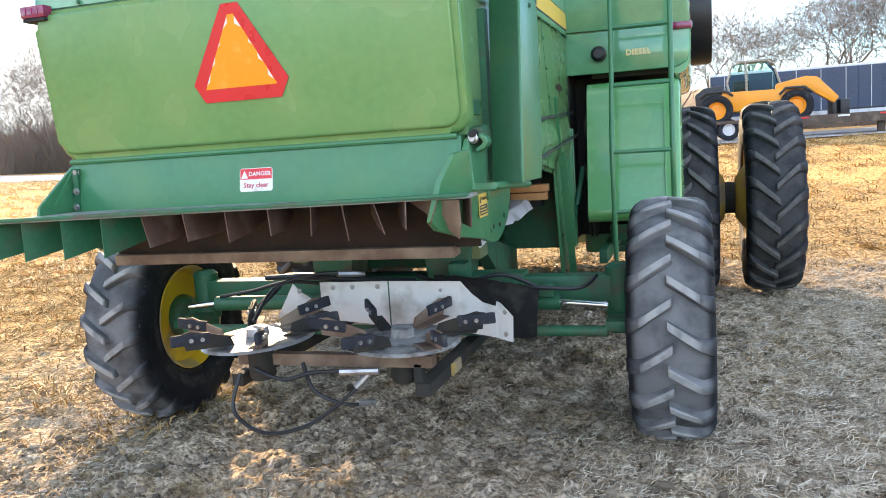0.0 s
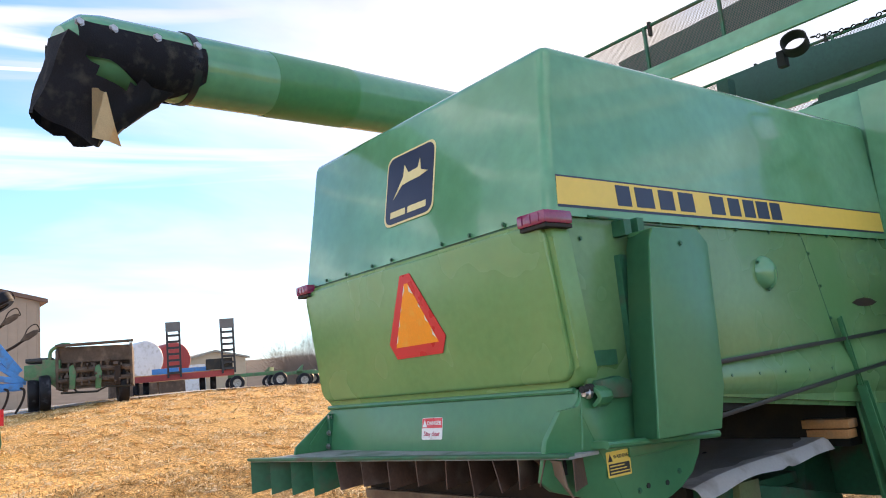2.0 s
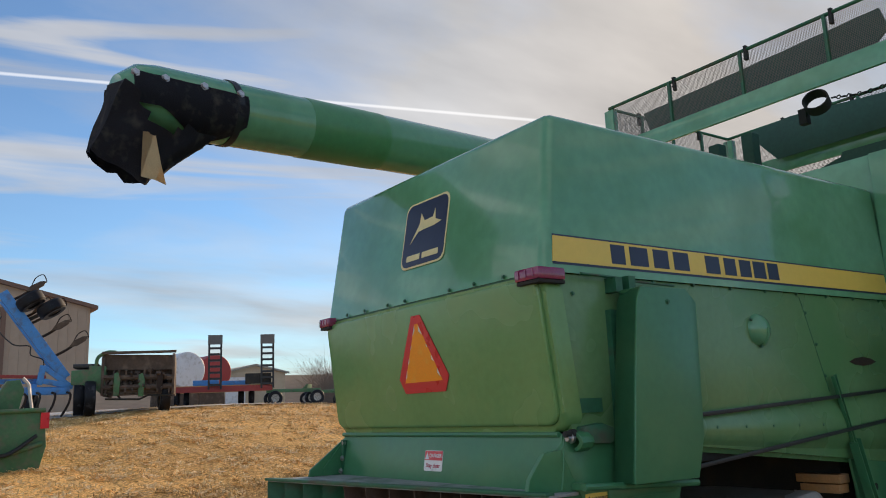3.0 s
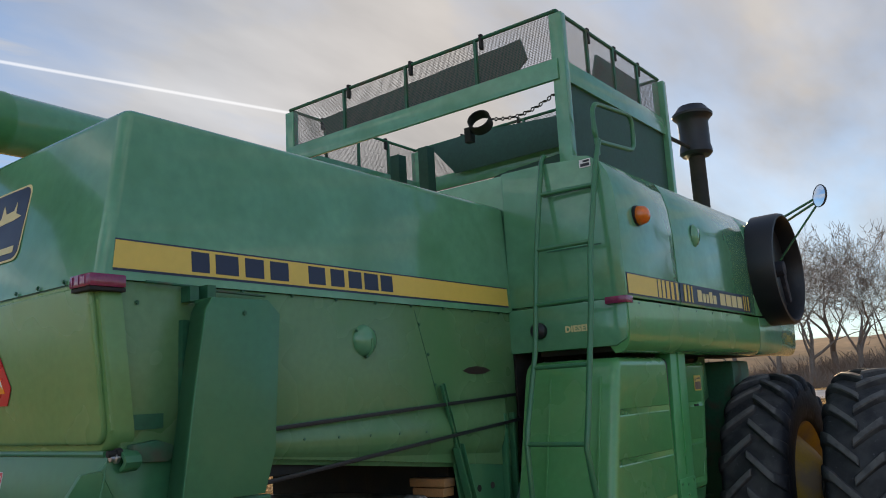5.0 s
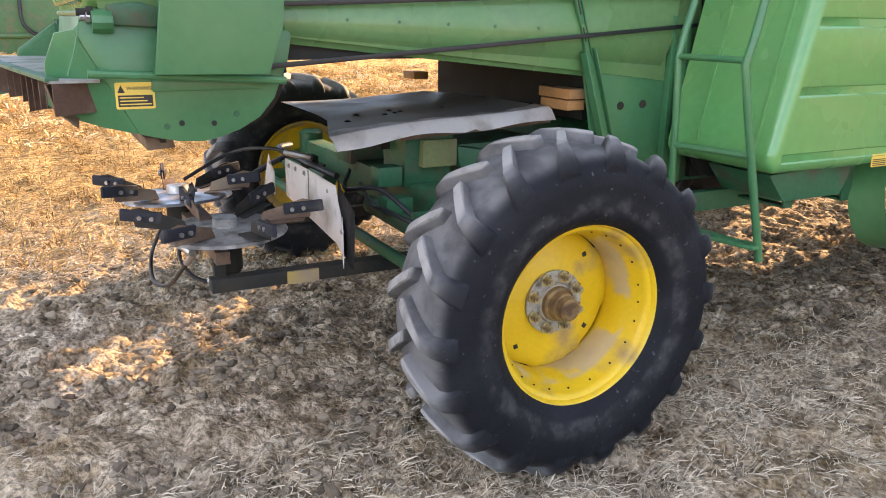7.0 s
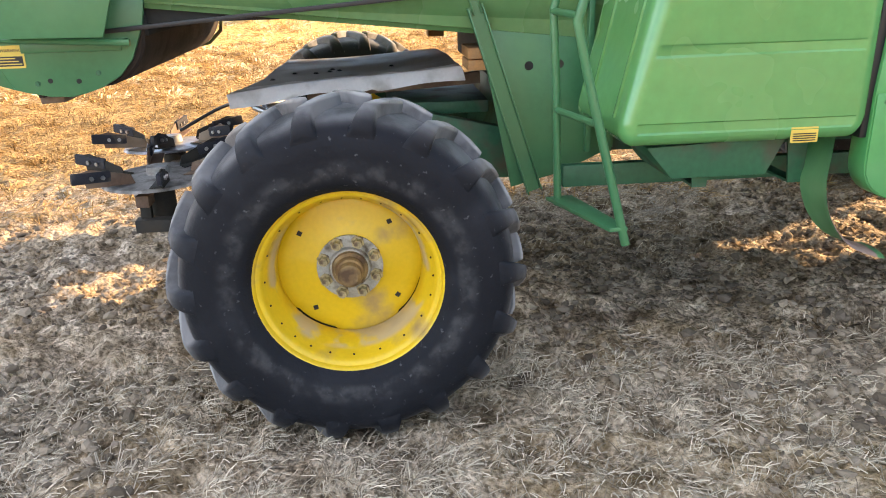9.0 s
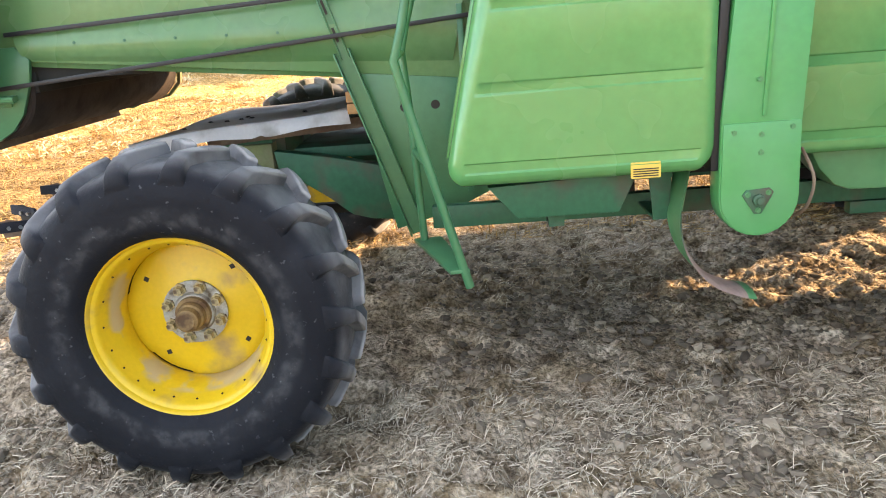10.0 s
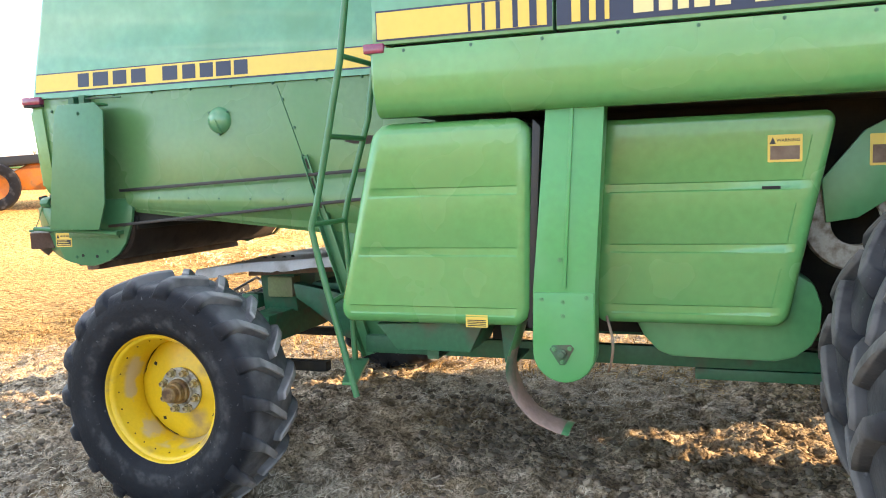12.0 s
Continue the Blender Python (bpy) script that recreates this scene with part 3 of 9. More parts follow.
    for (ax, ay), (bx, by) in (((0.012, 0.145), (0.155, -0.125)), ((-0.012, 0.145), (-0.155, -0.125))):
        for s, l, w in ((0.03, 0.16, 0.016), (0.35, 0.08, 0.008), (0.55, 0.13, 0.010), (0.78, 0.16, 0.012)):
            w *= 1.0 if ax > 0 else 0.6
            p, q = Vector((ax, ay)).lerp(Vector((bx, by)), s), Vector((ax, ay)).lerp(Vector((bx, by)), s + l)
            n = Vector((-(by - ay), bx - ax)).normalized() * (w if ax < 0 else -w)
            mid = p.lerp(q, 0.4 + 0.3 * rng.random()) + n
            bm = bmesh.new()
            sheet(bm, [tuple(p), tuple(mid), tuple(q)] if ax < 0 else [tuple(p), tuple(q), tuple(mid)], m @ Matrix.Translation((0, 0, 0.009)), 0.0008)
            part("peeled_patch", bm, WHITE, emblem, "pale patch where the film has peeled")
    # corner lamps
    for x0, x1 in ((XL - 0.035, XL + 0.085), (XR - 0.11, XR + 0.035)):
        bm = bmesh.new()
        box(bm, (x0, -0.115, 2.185), (x1, 0.03, 2.235))
        lamp = part("marker_lamp", bm, REDLENS, combine, "faded red marker lamp", bevel=0.012)
        bm = bmesh.new()
        box(bm, (x0 + 0.006, -0.108, 2.172), (x1 - 0.006, 0.03, 2.186))
        part("lamp_foot", bm, INNER, lamp, bevel=0.003)
        for k in range(3):
            bm = bmesh.new()
            x = x0 + 0.03 + k * (x1 - x0 - 0.06) / 2
            box(bm, (x - 0.002, -0.118, 2.195), (x + 0.002, -0.110, 2.226))
            part("lens_rib", bm, REDLENS, lamp)


hood()


def tail():
    """The section under the rear panel, the spreading board with its fins, and the chopper housing."""
    bm = bmesh.new()
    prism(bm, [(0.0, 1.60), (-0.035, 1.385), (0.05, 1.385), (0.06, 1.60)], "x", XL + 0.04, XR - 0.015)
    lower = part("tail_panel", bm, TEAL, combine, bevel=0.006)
    m = facing((-0.856, -0.019, 1.482), (1, 0, 0), (0, 0.035, 0.215))
    bm = bmesh.new()
    sheet(bm, rounded(0.145, 0.092, 0.01), m, 0.002)
    sticker = part("danger_sticker", bm, WHITE, combine, "white and red danger sticker")
    bm = bmesh.new()
    sheet(bm, [(-0.0695, 0.002), (0.0695, 0.002), (0.0695, 0.0435), (-0.0695, 0.0435)], m @ Matrix.Translation((0, 0, 0.0005)), 0.0025)
    part("red_field", bm, RED, sticker)
    bm = bmesh.new()
    sheet(bm, [(-0.066, 0.006), (-0.034, 0.006), (-0.05, 0.036)], m @ Matrix.Translation((0, 0, 0.0015)), 0.003)
    part("alert_sign", bm, WHITE, sticker)
    words("DANGER", 0.0235, m @ Matrix.Translation((0.0165, 0.022, 0.0036)), WHITE, sticker, depth=0.0004)
    words("Stay clear", 0.027, m @ Matrix.Translation((0, -0.022, 0.0028)), surf("sticker_red_ink", (0.45, 0.05, 0.08), 0.5, bump=0), sticker, depth=0.0004)
    # gusset on the far side
    bm = bmesh.new()
    prism(bm, [(0.02, 1.585), (0.0, 1.575), (-0.205, 1.425), (-0.215, 1.385), (0.03, 1.385)], "x", XL + 0.015, XL + 0.03)
    part("gusset", bm, TEAL, combine, bevel=0.003)
    bolt = bolt_mesh("tail_bolt", 0.011, 0.012, STEEL, pose(0, 0, 0, 90))
    for z in (1.555, 1.475, 1.41):
        stud("bolt", bolt, (XL + 0.065, -0.012 - 0.03 * (1.6 - z) / 0.2, z), lower)
    bm = bmesh.new()
    box(bm, (XL + 0.05, -0.03, 1.39), (XL + 0.075, 0.0, 1.57))
    part("hinge_strap", bm, DARK_GREEN, lower)
    # spreading board
    def rear_edge(x):
        s = (x - (-1.83)) / (0.03 + 1.83)
        return -0.41 + 0.28 * s, 1.388 - 0.012 * s
    bm = bmesh.new()
    pts = [(-1.83, rear_edge(-1.83)[0]), (0.03, rear_edge(0.03)[0]), (0.03, 0.02), (XL + 0.03, 0.02)]
    prism(bm, pts, "z", 1.378, 1.390)
    board = part("spreading_board", bm, DUSTED, combine, "dusty worn spreading board with steel fins", bevel=0.002)
    bm = bmesh.new()
    prism(bm, [(-1.84, rear_edge(-1.84)[0] - 0.012), (0.03, rear_edge(0.03)[0] - 0.012), (0.03, rear_edge(0.03)[0] + 0.03), (-1.80, rear_edge(-1.83)[0] + 0.03)], "z", 1.384, 1.398)
    part("board_lip", bm, DARK_GREEN, board, bevel=0.003)
    bm = bmesh.new()
    prism(bm, [(0.20, 1.165), (0.22, 1.165), (0.16, 1.385), (0.14, 1.385)], "x", -1.72, XR - 0.02)
    part("board_floor", bm, RUST, board)
    bm = bmesh.new()
    prism(bm, [(0.165, 1.125), (0.265, 1.130), (0.255, 1.172), (0.16, 1.172)], "x", -1.72, -0.12)
    part("board_bar", bm, BROWN, board, bevel=0.006)
    rng = random.Random(2)
    for k in range(14):
        s = k / 13
        xf = -1.60 + 1.50 * s
        xr = xf - 0.24 + min(0.38, 0.62 * s)
        yr = rear_edge(xr)[0]
        bend = rng.uniform(-0.02, 0.02) * (s > 0.3)
        deep = 0.15 if s < 0.3 else rng.uniform(0.09, 0.13)
        bm = bmesh.new()
        a = Vector((xf, 0.14, 0))
        r = Vector((xr, yr + 0.005, 0))
        n = Vector((r.y - a.y, a.x - r.x, 0)).normalized() * 0.002
        rings = []
        for t, h in ((0, 0.06), (0.5, 0.10), (1.0, deep)):
            p = a.lerp(r, t)
            low = p + Vector((bend * t * 2, 0, 0))
            rings.append([bm.verts.new((p.x + sg * n.x, p.y + sg * n.y, 1.378)) for sg in (-1, 1)] + [bm.verts.new((low.x + sg * n.x, low.y + sg * n.y, 1.378 - h)) for sg in (1, -1)])
        for u, w in zip(rings, rings[1:]):
            for i in range(4):
                bm.faces.new((u[i], u[(i + 1) % 4], w[(i + 1) % 4], w[i]))
        bm.faces.new(rings[0])
        bm.faces.new(rings[-1][::-1])
        part("fin", bm, DARK_GREEN if k < 4 else FIN, board)
    bm = bmesh.new()
    v = [bm.verts.new(p) for p in ((-0.21, -0.075, 1.374), (0.0, -0.145, 1.374), (-0.002, -0.125, 1.29), (-0.03, -0.06, 1.228), (-0.12, -0.045, 1.30))]
    v += [bm.verts.new(p.co + Vector((0.002, 0.006, 0))) for p in v]
    bm.faces.new(v[:5])
    bm.faces.new(v[:4:-1])
    for k in range(5):
        bm.faces.new((v[k], v[k + 5], v[(k + 1) % 5 + 5], v[(k + 1) % 5]))
    part("end_fin", bm, BROWN, board, "bent dusty end fin")
    # side plate with its bolts, bracket, rod and warning sticker
    bm = bmesh.new()
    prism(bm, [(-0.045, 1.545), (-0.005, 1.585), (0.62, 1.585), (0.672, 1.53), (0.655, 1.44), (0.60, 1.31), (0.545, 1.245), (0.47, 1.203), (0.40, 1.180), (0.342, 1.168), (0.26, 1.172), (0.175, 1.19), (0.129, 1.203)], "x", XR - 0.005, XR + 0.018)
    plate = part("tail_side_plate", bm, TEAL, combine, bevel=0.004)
    bm = bmesh.new()
    prism(bm, [(-0.045, 1.545), (-0.098, 1.535), (-0.135, 1.44), (-0.138, 1.30), (-0.10, 1.265), (0.02, 1.225), (0.129, 1.203)], "x", lambda p: XR - 0.005 + min(0.0, (p[0] + 0.045 - 0.174 * (1.545 - p[1]) / 0.342)) * 0.55, lambda p: XR + 0.018 + min(0.0, (p[0] + 0.045 - 0.174 * (1.545 - p[1]) / 0.342)) * 0.55)
    part("bent_wing", bm, TEAL, plate, bevel=0.003)
    bm = bmesh.new()
    box(bm, (XR + 0.018, 0.18, 1.345), (XR + 0.03, 0.565, 1.385))
    part("guard_ledge", bm, TEAL, plate, bevel=0.004)
    bm = bmesh.new()
    box(bm, (XR - 0.016, -0.115, 1.325), (XR - 0.012, -0.102, 1.375))
    part("hole", bm, INNER, plate)
    bm = bmesh.new()
    prism(bm, [(-0.13, 1.43), (0.01, 1.585), (0.62, 1.585), (0.66, 1.50), (0.494, 1.222), (0.342, 1.168), (0.129, 1.203), (-0.13, 1.30)], "x", XL + 0.02, XL + 0.04)
    part("tail_side_plate", bm, TEAL, combine)
    bolt = bolt_mesh("plate_bolt", 0.008, 0.006, DARK_GREEN, TO_X)
    for y, z in ((0.22, 1.225), (0.46, 1.26), (0.60, 1.42)):
        stud("bolt", bolt, (XR + 0.018, y, z), plate)
    for y, z in ((0.27, 1.235), (0.38, 1.23)):
        bm = bmesh.new()
        lathe(bm, [(0, 0.0), (0.010, 0.0), (0.010, 0.003), (0, 0.003)], at((XR + 0.018, y, z), TO_X), 10)
        part("hole", bm, INNER, plate)
    m = facing((XR + 0.0185, 0.126, 1.333), (0, 1, 0), (0, 0, 1))
    bm = bmesh.new()
    sheet(bm, rounded(0.125, 0.088, 0.006), m, 0.0015)
    sticker = part("warning_sticker", bm, STRIPE, plate, "yellow and black warning sticker")
    bm = bmesh.new()
    sheet(bm, [(-0.055, -0.036), (0.055, -0.036), (0.055, 0.002), (-0.055, 0.002)], m @ Matrix.Translation((0, 0, 0.001)), 0.0015)
    part("small_print", bm, BLACK, sticker)
    words("WARNING", 0.0165, m @ Matrix.Translation((0.014, 0.024, 0.0018)), BLACK, sticker, depth=0.0003)
    bm = bmesh.new()
    sheet(bm, [(-0.056, 0.010), (-0.032, 0.010), (-0.044, 0.036)], m @ Matrix.Translation((0, 0, 0.001)), 0.0015)
    part("alert_sign", bm, BLACK, sticker)
    for k in range(3):
        bm = bmesh.new()
        sheet(bm, [(-0.05, -0.030 + 0.011 * k), (0.05 - 0.012 * k, -0.030 + 0.011 * k), (0.05 - 0.012 * k, -0.026 + 0.011 * k), (-0.05, -0.026 + 0.011 * k)], m @ Matrix.Translation((0, 0, 0.002)), 0.0012)
        part("print_bar", bm, STRIPE, sticker)
    bm = bmesh.new()
    sweep(bm, [(0.10, -0.02, 1.412), (0.10, 0.62, 1.378)], 0.014, 10)
    for y, z in ((0.02, 1.41), (0.58, 1.38)):
        box(bm, (XR, y - 0.012, z - 0.012), (0.10, y + 0.012, z + 0.012))
    part("tail_rod", bm, TEAL, combine)
    bm = bmesh.new()
    prism(bm, [(0.06, 1.562), (0.20, 1.555), (0.235, 1.58), (0.22, 1.615), (0.16, 1.635), (0.06, 1.625)], "x", XR, XR + 0.045)
    part("hinge_box", bm, DARK_GREEN, plate, bevel=0.006)
    bm = bmesh.new()
    lathe(bm, [(0, 0), (0.018, 0), (0.018, 0.02), (0.012, 0.02), (0.012, 0.05), (0, 0.05)], at((XR + 0.03, 0.02, 1.60), pose(0, 0, 0, 90)), 12)
    part("latch_pin", bm, INNER, plate)
    bm = bmesh.new()
    box(bm, (XR, 0.06, 1.675), (XR + 0.012, 0.20, 1.73))
    part("name_plate", bm, DARK_GREEN, plate)
    # latch bracket and its rod beside the rear panel's foot
    bm = bmesh.new()
    tab = [(0.004, 1.612), (0.045, 1.606), (0.072, 1.590), (0.080, 1.568), (0.066, 1.548), (0.040, 1.535), (0.030, 1.545), (0.052, 1.560), (0.060, 1.570), (0.052, 1.584), (0.004, 1.592)]
    prism(bm, tab, "y", 0.012, 0.075)
    bracket = part("latch_bracket", bm, TEAL, plate, "bent green latch bracket", bevel=0.003)
    bm = bmesh.new()
    sweep(bm, smooth_path([(0.012, -0.018, 1.59), (0.018, -0.03, 1.54), (0.030, -0.05, 1.47), (0.042, -0.075, 1.405)], 5), 0.003, 6)
    part("latch_rod", bm, TEAL, bracket)
    bm = bmesh.new()
    lathe(bm, [(0, 0), (0.020, 0), (0.020, 0.012), (0.012, 0.016), (0.012, 0.03), (0, 0.03)], at((0.028, 0.01, 1.585), pose(0, 0, 0, 90)), 8)
    part("latch_nut", bm, STEEL, bracket)
    # chopper housing hanging across under the hood
    bm = bmesh.new()
    lathe(bm, [(0.0, 0), (0.19, 0), (0.20, 0.01), (0.20, 1.74), (0.19, 1.75), (0, 1.75)], at((-1.76, 0.45, 1.40), TO_X), 28)
    part("chopper_housing", bm, RUST, combine, "rusty brown chopper housing")
    bm = bmesh.new()
    prism(bm, [(0.600, 1.385), (0.665, 1.395), (0.660, 1.480), (0.600, 1.480)], "x", -1.74, -0.03)
    bar = part("knife_bar", bm, INNER, combine, "dark pierced knife bar", bevel=0.004)
    for k in range(16):
        bm = bmesh.new()
        box(bm, (-1.66 + 0.1 * k, 0.662, 1.425), (-1.615 + 0.1 * k, 0.668, 1.443))
        part("slot", bm, BROWN, bar)
    bm = bmesh.new()
    prism(bm, [(0.30, 1.215), (0.44, 1.195), (0.58, 1.225), (0.66, 1.30), (0.675, 1.40), (0.655, 1.40), (0.64, 1.31), (0.57, 1.24), (0.44, 1.212), (0.30, 1.23)], "x", -1.80, -1.765)
    part("end_lip", bm, OLIVE, bar, "yellowish end lip", bevel=0.003)
    # near-black boxes stand for the shade inside the open hood
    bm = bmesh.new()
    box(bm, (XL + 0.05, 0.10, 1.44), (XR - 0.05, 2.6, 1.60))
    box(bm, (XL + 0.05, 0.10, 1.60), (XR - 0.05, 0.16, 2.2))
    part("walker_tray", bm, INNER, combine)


tail()


def guard_and_side():
    # upright drive guard
    bm = bmesh.new()
    fold = [(0.300, 2.155), (0.272, 2.105), (0.262, 2.04), (0.225, 1.80), (0.186, 1.50), (0.174, 1.41)]
    prism(bm, [(0.57, 2.160), (0.632, 2.105), (0.60, 1.565), (0.545, 1.405)] + fold[::-1], "x", 0.160, 0.172)
    guard = part("drive_guard", bm, TEAL, combine, "tall green drive guard, open at the back", bevel=0.003)
    bm = bmesh.new()
    rows = [[bm.verts.new((0.166, y, z)), bm.verts.new((0.110, y + 0.006, z)), bm.verts.new((0.045, y + 0.022, z))] for y, z in fold]
    for a, b in zip(rows, rows[1:]):
        for j in (0, 1):
            bm.faces.new((a[j], a[j + 1], b[j + 1], b[j]))
    bmesh.ops.solidify(bm, geom=bm.faces[:], thickness=0.006)
    part("guard_flank", bm, TEAL, guard)
    bm = bmesh.new()
    prism(bm, [(0.300, 2.155), (0.57, 2.160), (0.57, 2.146), (0.305, 2.141)], "x", 0.05, 0.166)
    part("guard_cap", bm, TEAL, guard, bevel=0.003)
    bolt = bolt_mesh("guard_bolt", 0.008, 0.008, DARK_GREEN, TO_X)
    stud("bolt", bolt, (0.172, 0.45, 2.10), guard)
    bm = bmesh.new()
    box(bm, (0.0, 0.28, 2.15), (0.06, 0.32, 2.21))
    box(bm, (0.0, 0.36, 2.15), (0.06, 0.40, 2.22))
    sweep(bm, [(0.045, 0.10, 2.215), (0.045, 0.30, 2.21), (0.045, 0.32, 2.17)], 0.006, 6)
    sweep(bm, [(0.045, 0.40, 2.20), (0.045, 0.66, 2.195)], 0.006, 6)
    part("hanger", bm, DARK_GREEN, guard)
    bm = bmesh.new()
    box(bm, (0.0, 0.27, 1.42), (0.027, 0.33, 2.08))
    part("guard_back", bm, DARK_GREEN, guard)
    # drive belts along the side
    for y0, z0, y1, z1, x in ((0.60, 1.635, 2.58, 1.725, 0.036), (0.52, 1.420, 2.60, 1.582, 0.058)):
        bm = bmesh.new()
        m = facing((x, (y0 + y1) / 2, (z0 + z1) / 2), (0, y1 - y0, z1 - z0), (0, 0, 1))
        l = math.hypot(y1 - y0, z1 - z0) / 2
        box(bm, (-l, -0.009, -0.006), (l, 0.009, 0.006), m)
        part("drive_belt", bm, BLACK, combine, "black rubber drive belt", bevel=0.003)
    # leaning angle strut
    for (ya, za), (yb, zb), half, deep, name in (((1.872, 1.80), (1.985, 1.44), 0.019, 0.020, "strut_head"), ((1.972, 1.47), (2.225, 0.69), 0.034, 0.045, "strut")):
        a, b = Vector((0.026, ya, za)), Vector((0.026, yb, zb))
        m = facing((a + b) / 2, (0, za - zb, yb - ya), (0, ya - yb, za - zb))
        l = (b - a).length / 2
        bm = bmesh.new()
        box(bm, (-half, -l, 0.0), (half, l, 0.005), m)
        box(bm, (-half, -l, 0.005), (-half + 0.006, l, deep), m)
        box(bm, (half - 0.006, -l, 0.005), (half, l, deep * 0.7), m)
        strut = part(name, bm, TEAL, combine, "slim green angle strut", bevel=0.0015)
    bm = bmesh.new()
    for k in range(3):
        p = Vector((0.0315, 1.885 + 0.034 * k, 1.755 - 0.11 * k))
        box(bm, (-0.005, -0.03, 0.0), (0.005, 0.03, 0.002), facing(p, (0, 0.36, 0.113), (0, -0.113, 0.36)))
    part("strut_slot", bm, INNER, strut)
    bm = bmesh.new()
    prism(bm, [(1.99, 1.385), (2.60, 1.31), (2.58, 0.86), (2.36, 0.76), (2.13, 0.70), (2.06, 1.05)], "x", -0.02, -0.004)
    plate = part("lower_side_plate", bm, TEAL, combine, bevel=0.002)
    for y, z, r in ((2.205, 1.222, 0.019), (2.335, 1.225, 0.019), (2.16, 0.96, 0.012)):
        bm = bmesh.new()
        lathe(bm, [(0, 0), (r, 0), (r, 0.002), (0, 0.002)], at((-0.004, y, z), TO_X), 14)
        part("hole", bm, INNER, plate)
    for y in (2.46, 2.55):
        bm = bmesh.new()
        box(bm, (-0.004, y - 0.012, 0.85), (0.035, y + 0.012, 1.62))
        part("stiffener", bm, TEAL, plate, bevel=0.002)
    # variable pulleys and linkage between side plate and tank shield
    for y, z, r, x in ((2.66, 1.62, 0.13, 0.10), (2.70, 1.05, 0.17, 0.09), (2.72, 1.30, 0.08, 0.06)):
        bm = bmesh.new()
        lathe(bm, [(0.03, 0.0), (r * 0.4, 0.0), (r, 0.02), (r, 0.03), (r * 0.85, 0.04), (r, 0.05), (r, 0.06), (r * 0.4, 0.08), (0.03, 0.08)], at((x, y, z), TO_X), 28)
        part("pulley", bm, INNER, combine, "grimy belt pulley")
    bm = bmesh.new()
    sweep(bm, [(0.04, 2.52, 1.12), (0.08, 2.62, 1.36)], 0.018, 8)
    sweep(bm, [(0.04, 2.49, 1.05), (0.04, 2.54, 1.16)], 0.010, 6)
    part("linkage", bm, DARK_GREEN, combine)


guard_and_side()


def engine_side():
    prof = [(0.685, 1.926), (0.712, 1.927), (0.735, 1.933), (0.754, 1.946), (0.768, 1.966), (0.777, 1.992), (0.783, 2.03), (0.788, 2.10), (0.790, 2.22)]
    up = [(0.785, 2.235), (0.782, 2.45), (0.778, 2.70), (0.762, 2.86), (0.735, 2.97), (0.69, 3.05), (0.62, 3.10), (0.50, 3.125)]
    # skirt along the lower edge
    bm = bmesh.new()
    prism(bm, prof + [(0.70, 2.22), (0.66, 1.96)], "y", 2.635, 5.02)
    skirt = part("side_skirt", bm, SHIELD, combine)
    bm = bmesh.new()
    prism(bm, prof + [(0.70, 2.22), (0.66, 1.96)], "y", 5.03, 6.05)
    part("side_skirt", bm, GREEN_UP, combine, bevel=0.003)
    panels = []
    for y0, y1 in ((2.635, 3.425), (3.437, 4.985), (4.997, 5.95)):
        bm = bmesh.new()
        prism(bm, up + [(0.50, 3.0), (0.60, 2.235)], "y", y0, y1)
        panels.append(part("engine_panel", bm, GREEN_UP, combine, bevel=0.006))
    # near-black fill, the panel gaps' shade as colour, and the body they hang on
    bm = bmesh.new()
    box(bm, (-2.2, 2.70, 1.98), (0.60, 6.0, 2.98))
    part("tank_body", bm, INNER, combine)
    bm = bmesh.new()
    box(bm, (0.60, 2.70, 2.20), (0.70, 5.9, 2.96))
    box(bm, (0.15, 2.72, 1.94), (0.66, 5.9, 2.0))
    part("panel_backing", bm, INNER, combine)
    bm = bmesh.new()
    prism(bm, [(-2.42, 2.2), (0.52, 2.2), (0.52, 3.12), (-2.42, 3.12)], "y", 2.668, 5.9)
    part("grain_tank", bm, GREEN_UP, combine, bevel=0.02)
    # rear wall beside the hood, with the filler plate
    bm = bmesh.new()
    out = [(0.0, 2.245)] + [(x - 0.004, z) for x, z in up[:-2]] + [(0.60, 3.09), (0.30, 3.115), (0.0, 3.115)]
    prism(bm, out, "y", 2.632, 2.70)
    wall = part("rear_wall", bm, GREEN_UP, combine, bevel=0.012)
    # dark green lines paint the ladder rungs' shade on the wall
    for z in (2.905, 2.56):
        bm = bmesh.new()
        prism(bm, [(0.30, z - 0.004), (0.66, z - 0.004), (0.66, z + 0.004), (0.30, z + 0.004)], "y", 2.628, 2.64)
        part("pressed_line", bm, DARK_GREEN, wall)
    bm = bmesh.new()
    prism(bm, [(-0.03, 1.965), (0.70, 1.965), (0.765, 2.0), (0.782, 2.06), (0.785, 2.235), (-0.03, 2.235)], "y", 2.620, 2.70)
    plate = part("filler_plate", bm, GREEN_UP, combine, bevel=0.016)
    words("DIESEL", 0.050, facing((0.465, 2.617, 2.082), (1, 0, 0), (0, 0, 1)), CREAM, plate, depth=0.0008, label="pale yellow lettering", weight=0.045)
    bm = bmesh.new()
    lathe(bm, [(0, -0.02), (0.045, -0.02), (0.05, 0.0), (0.05, 0.03), (0.04, 0.04), (0.03, 0.055), (0, 0.055)], at((0.215, 2.615, 2.09), pose(0, 0, 0, 90)), 16)
    part("filler_cap", bm, BLACK, combine, "black fuel filler cap")
    bm = bmesh.new()
    box(bm, (0.665, 2.595, 2.20), (0.80, 2.69, 2.243))
    part("marker_lamp", bm, REDLENS, combine, bevel=0.008)
    bm = bmesh.new()
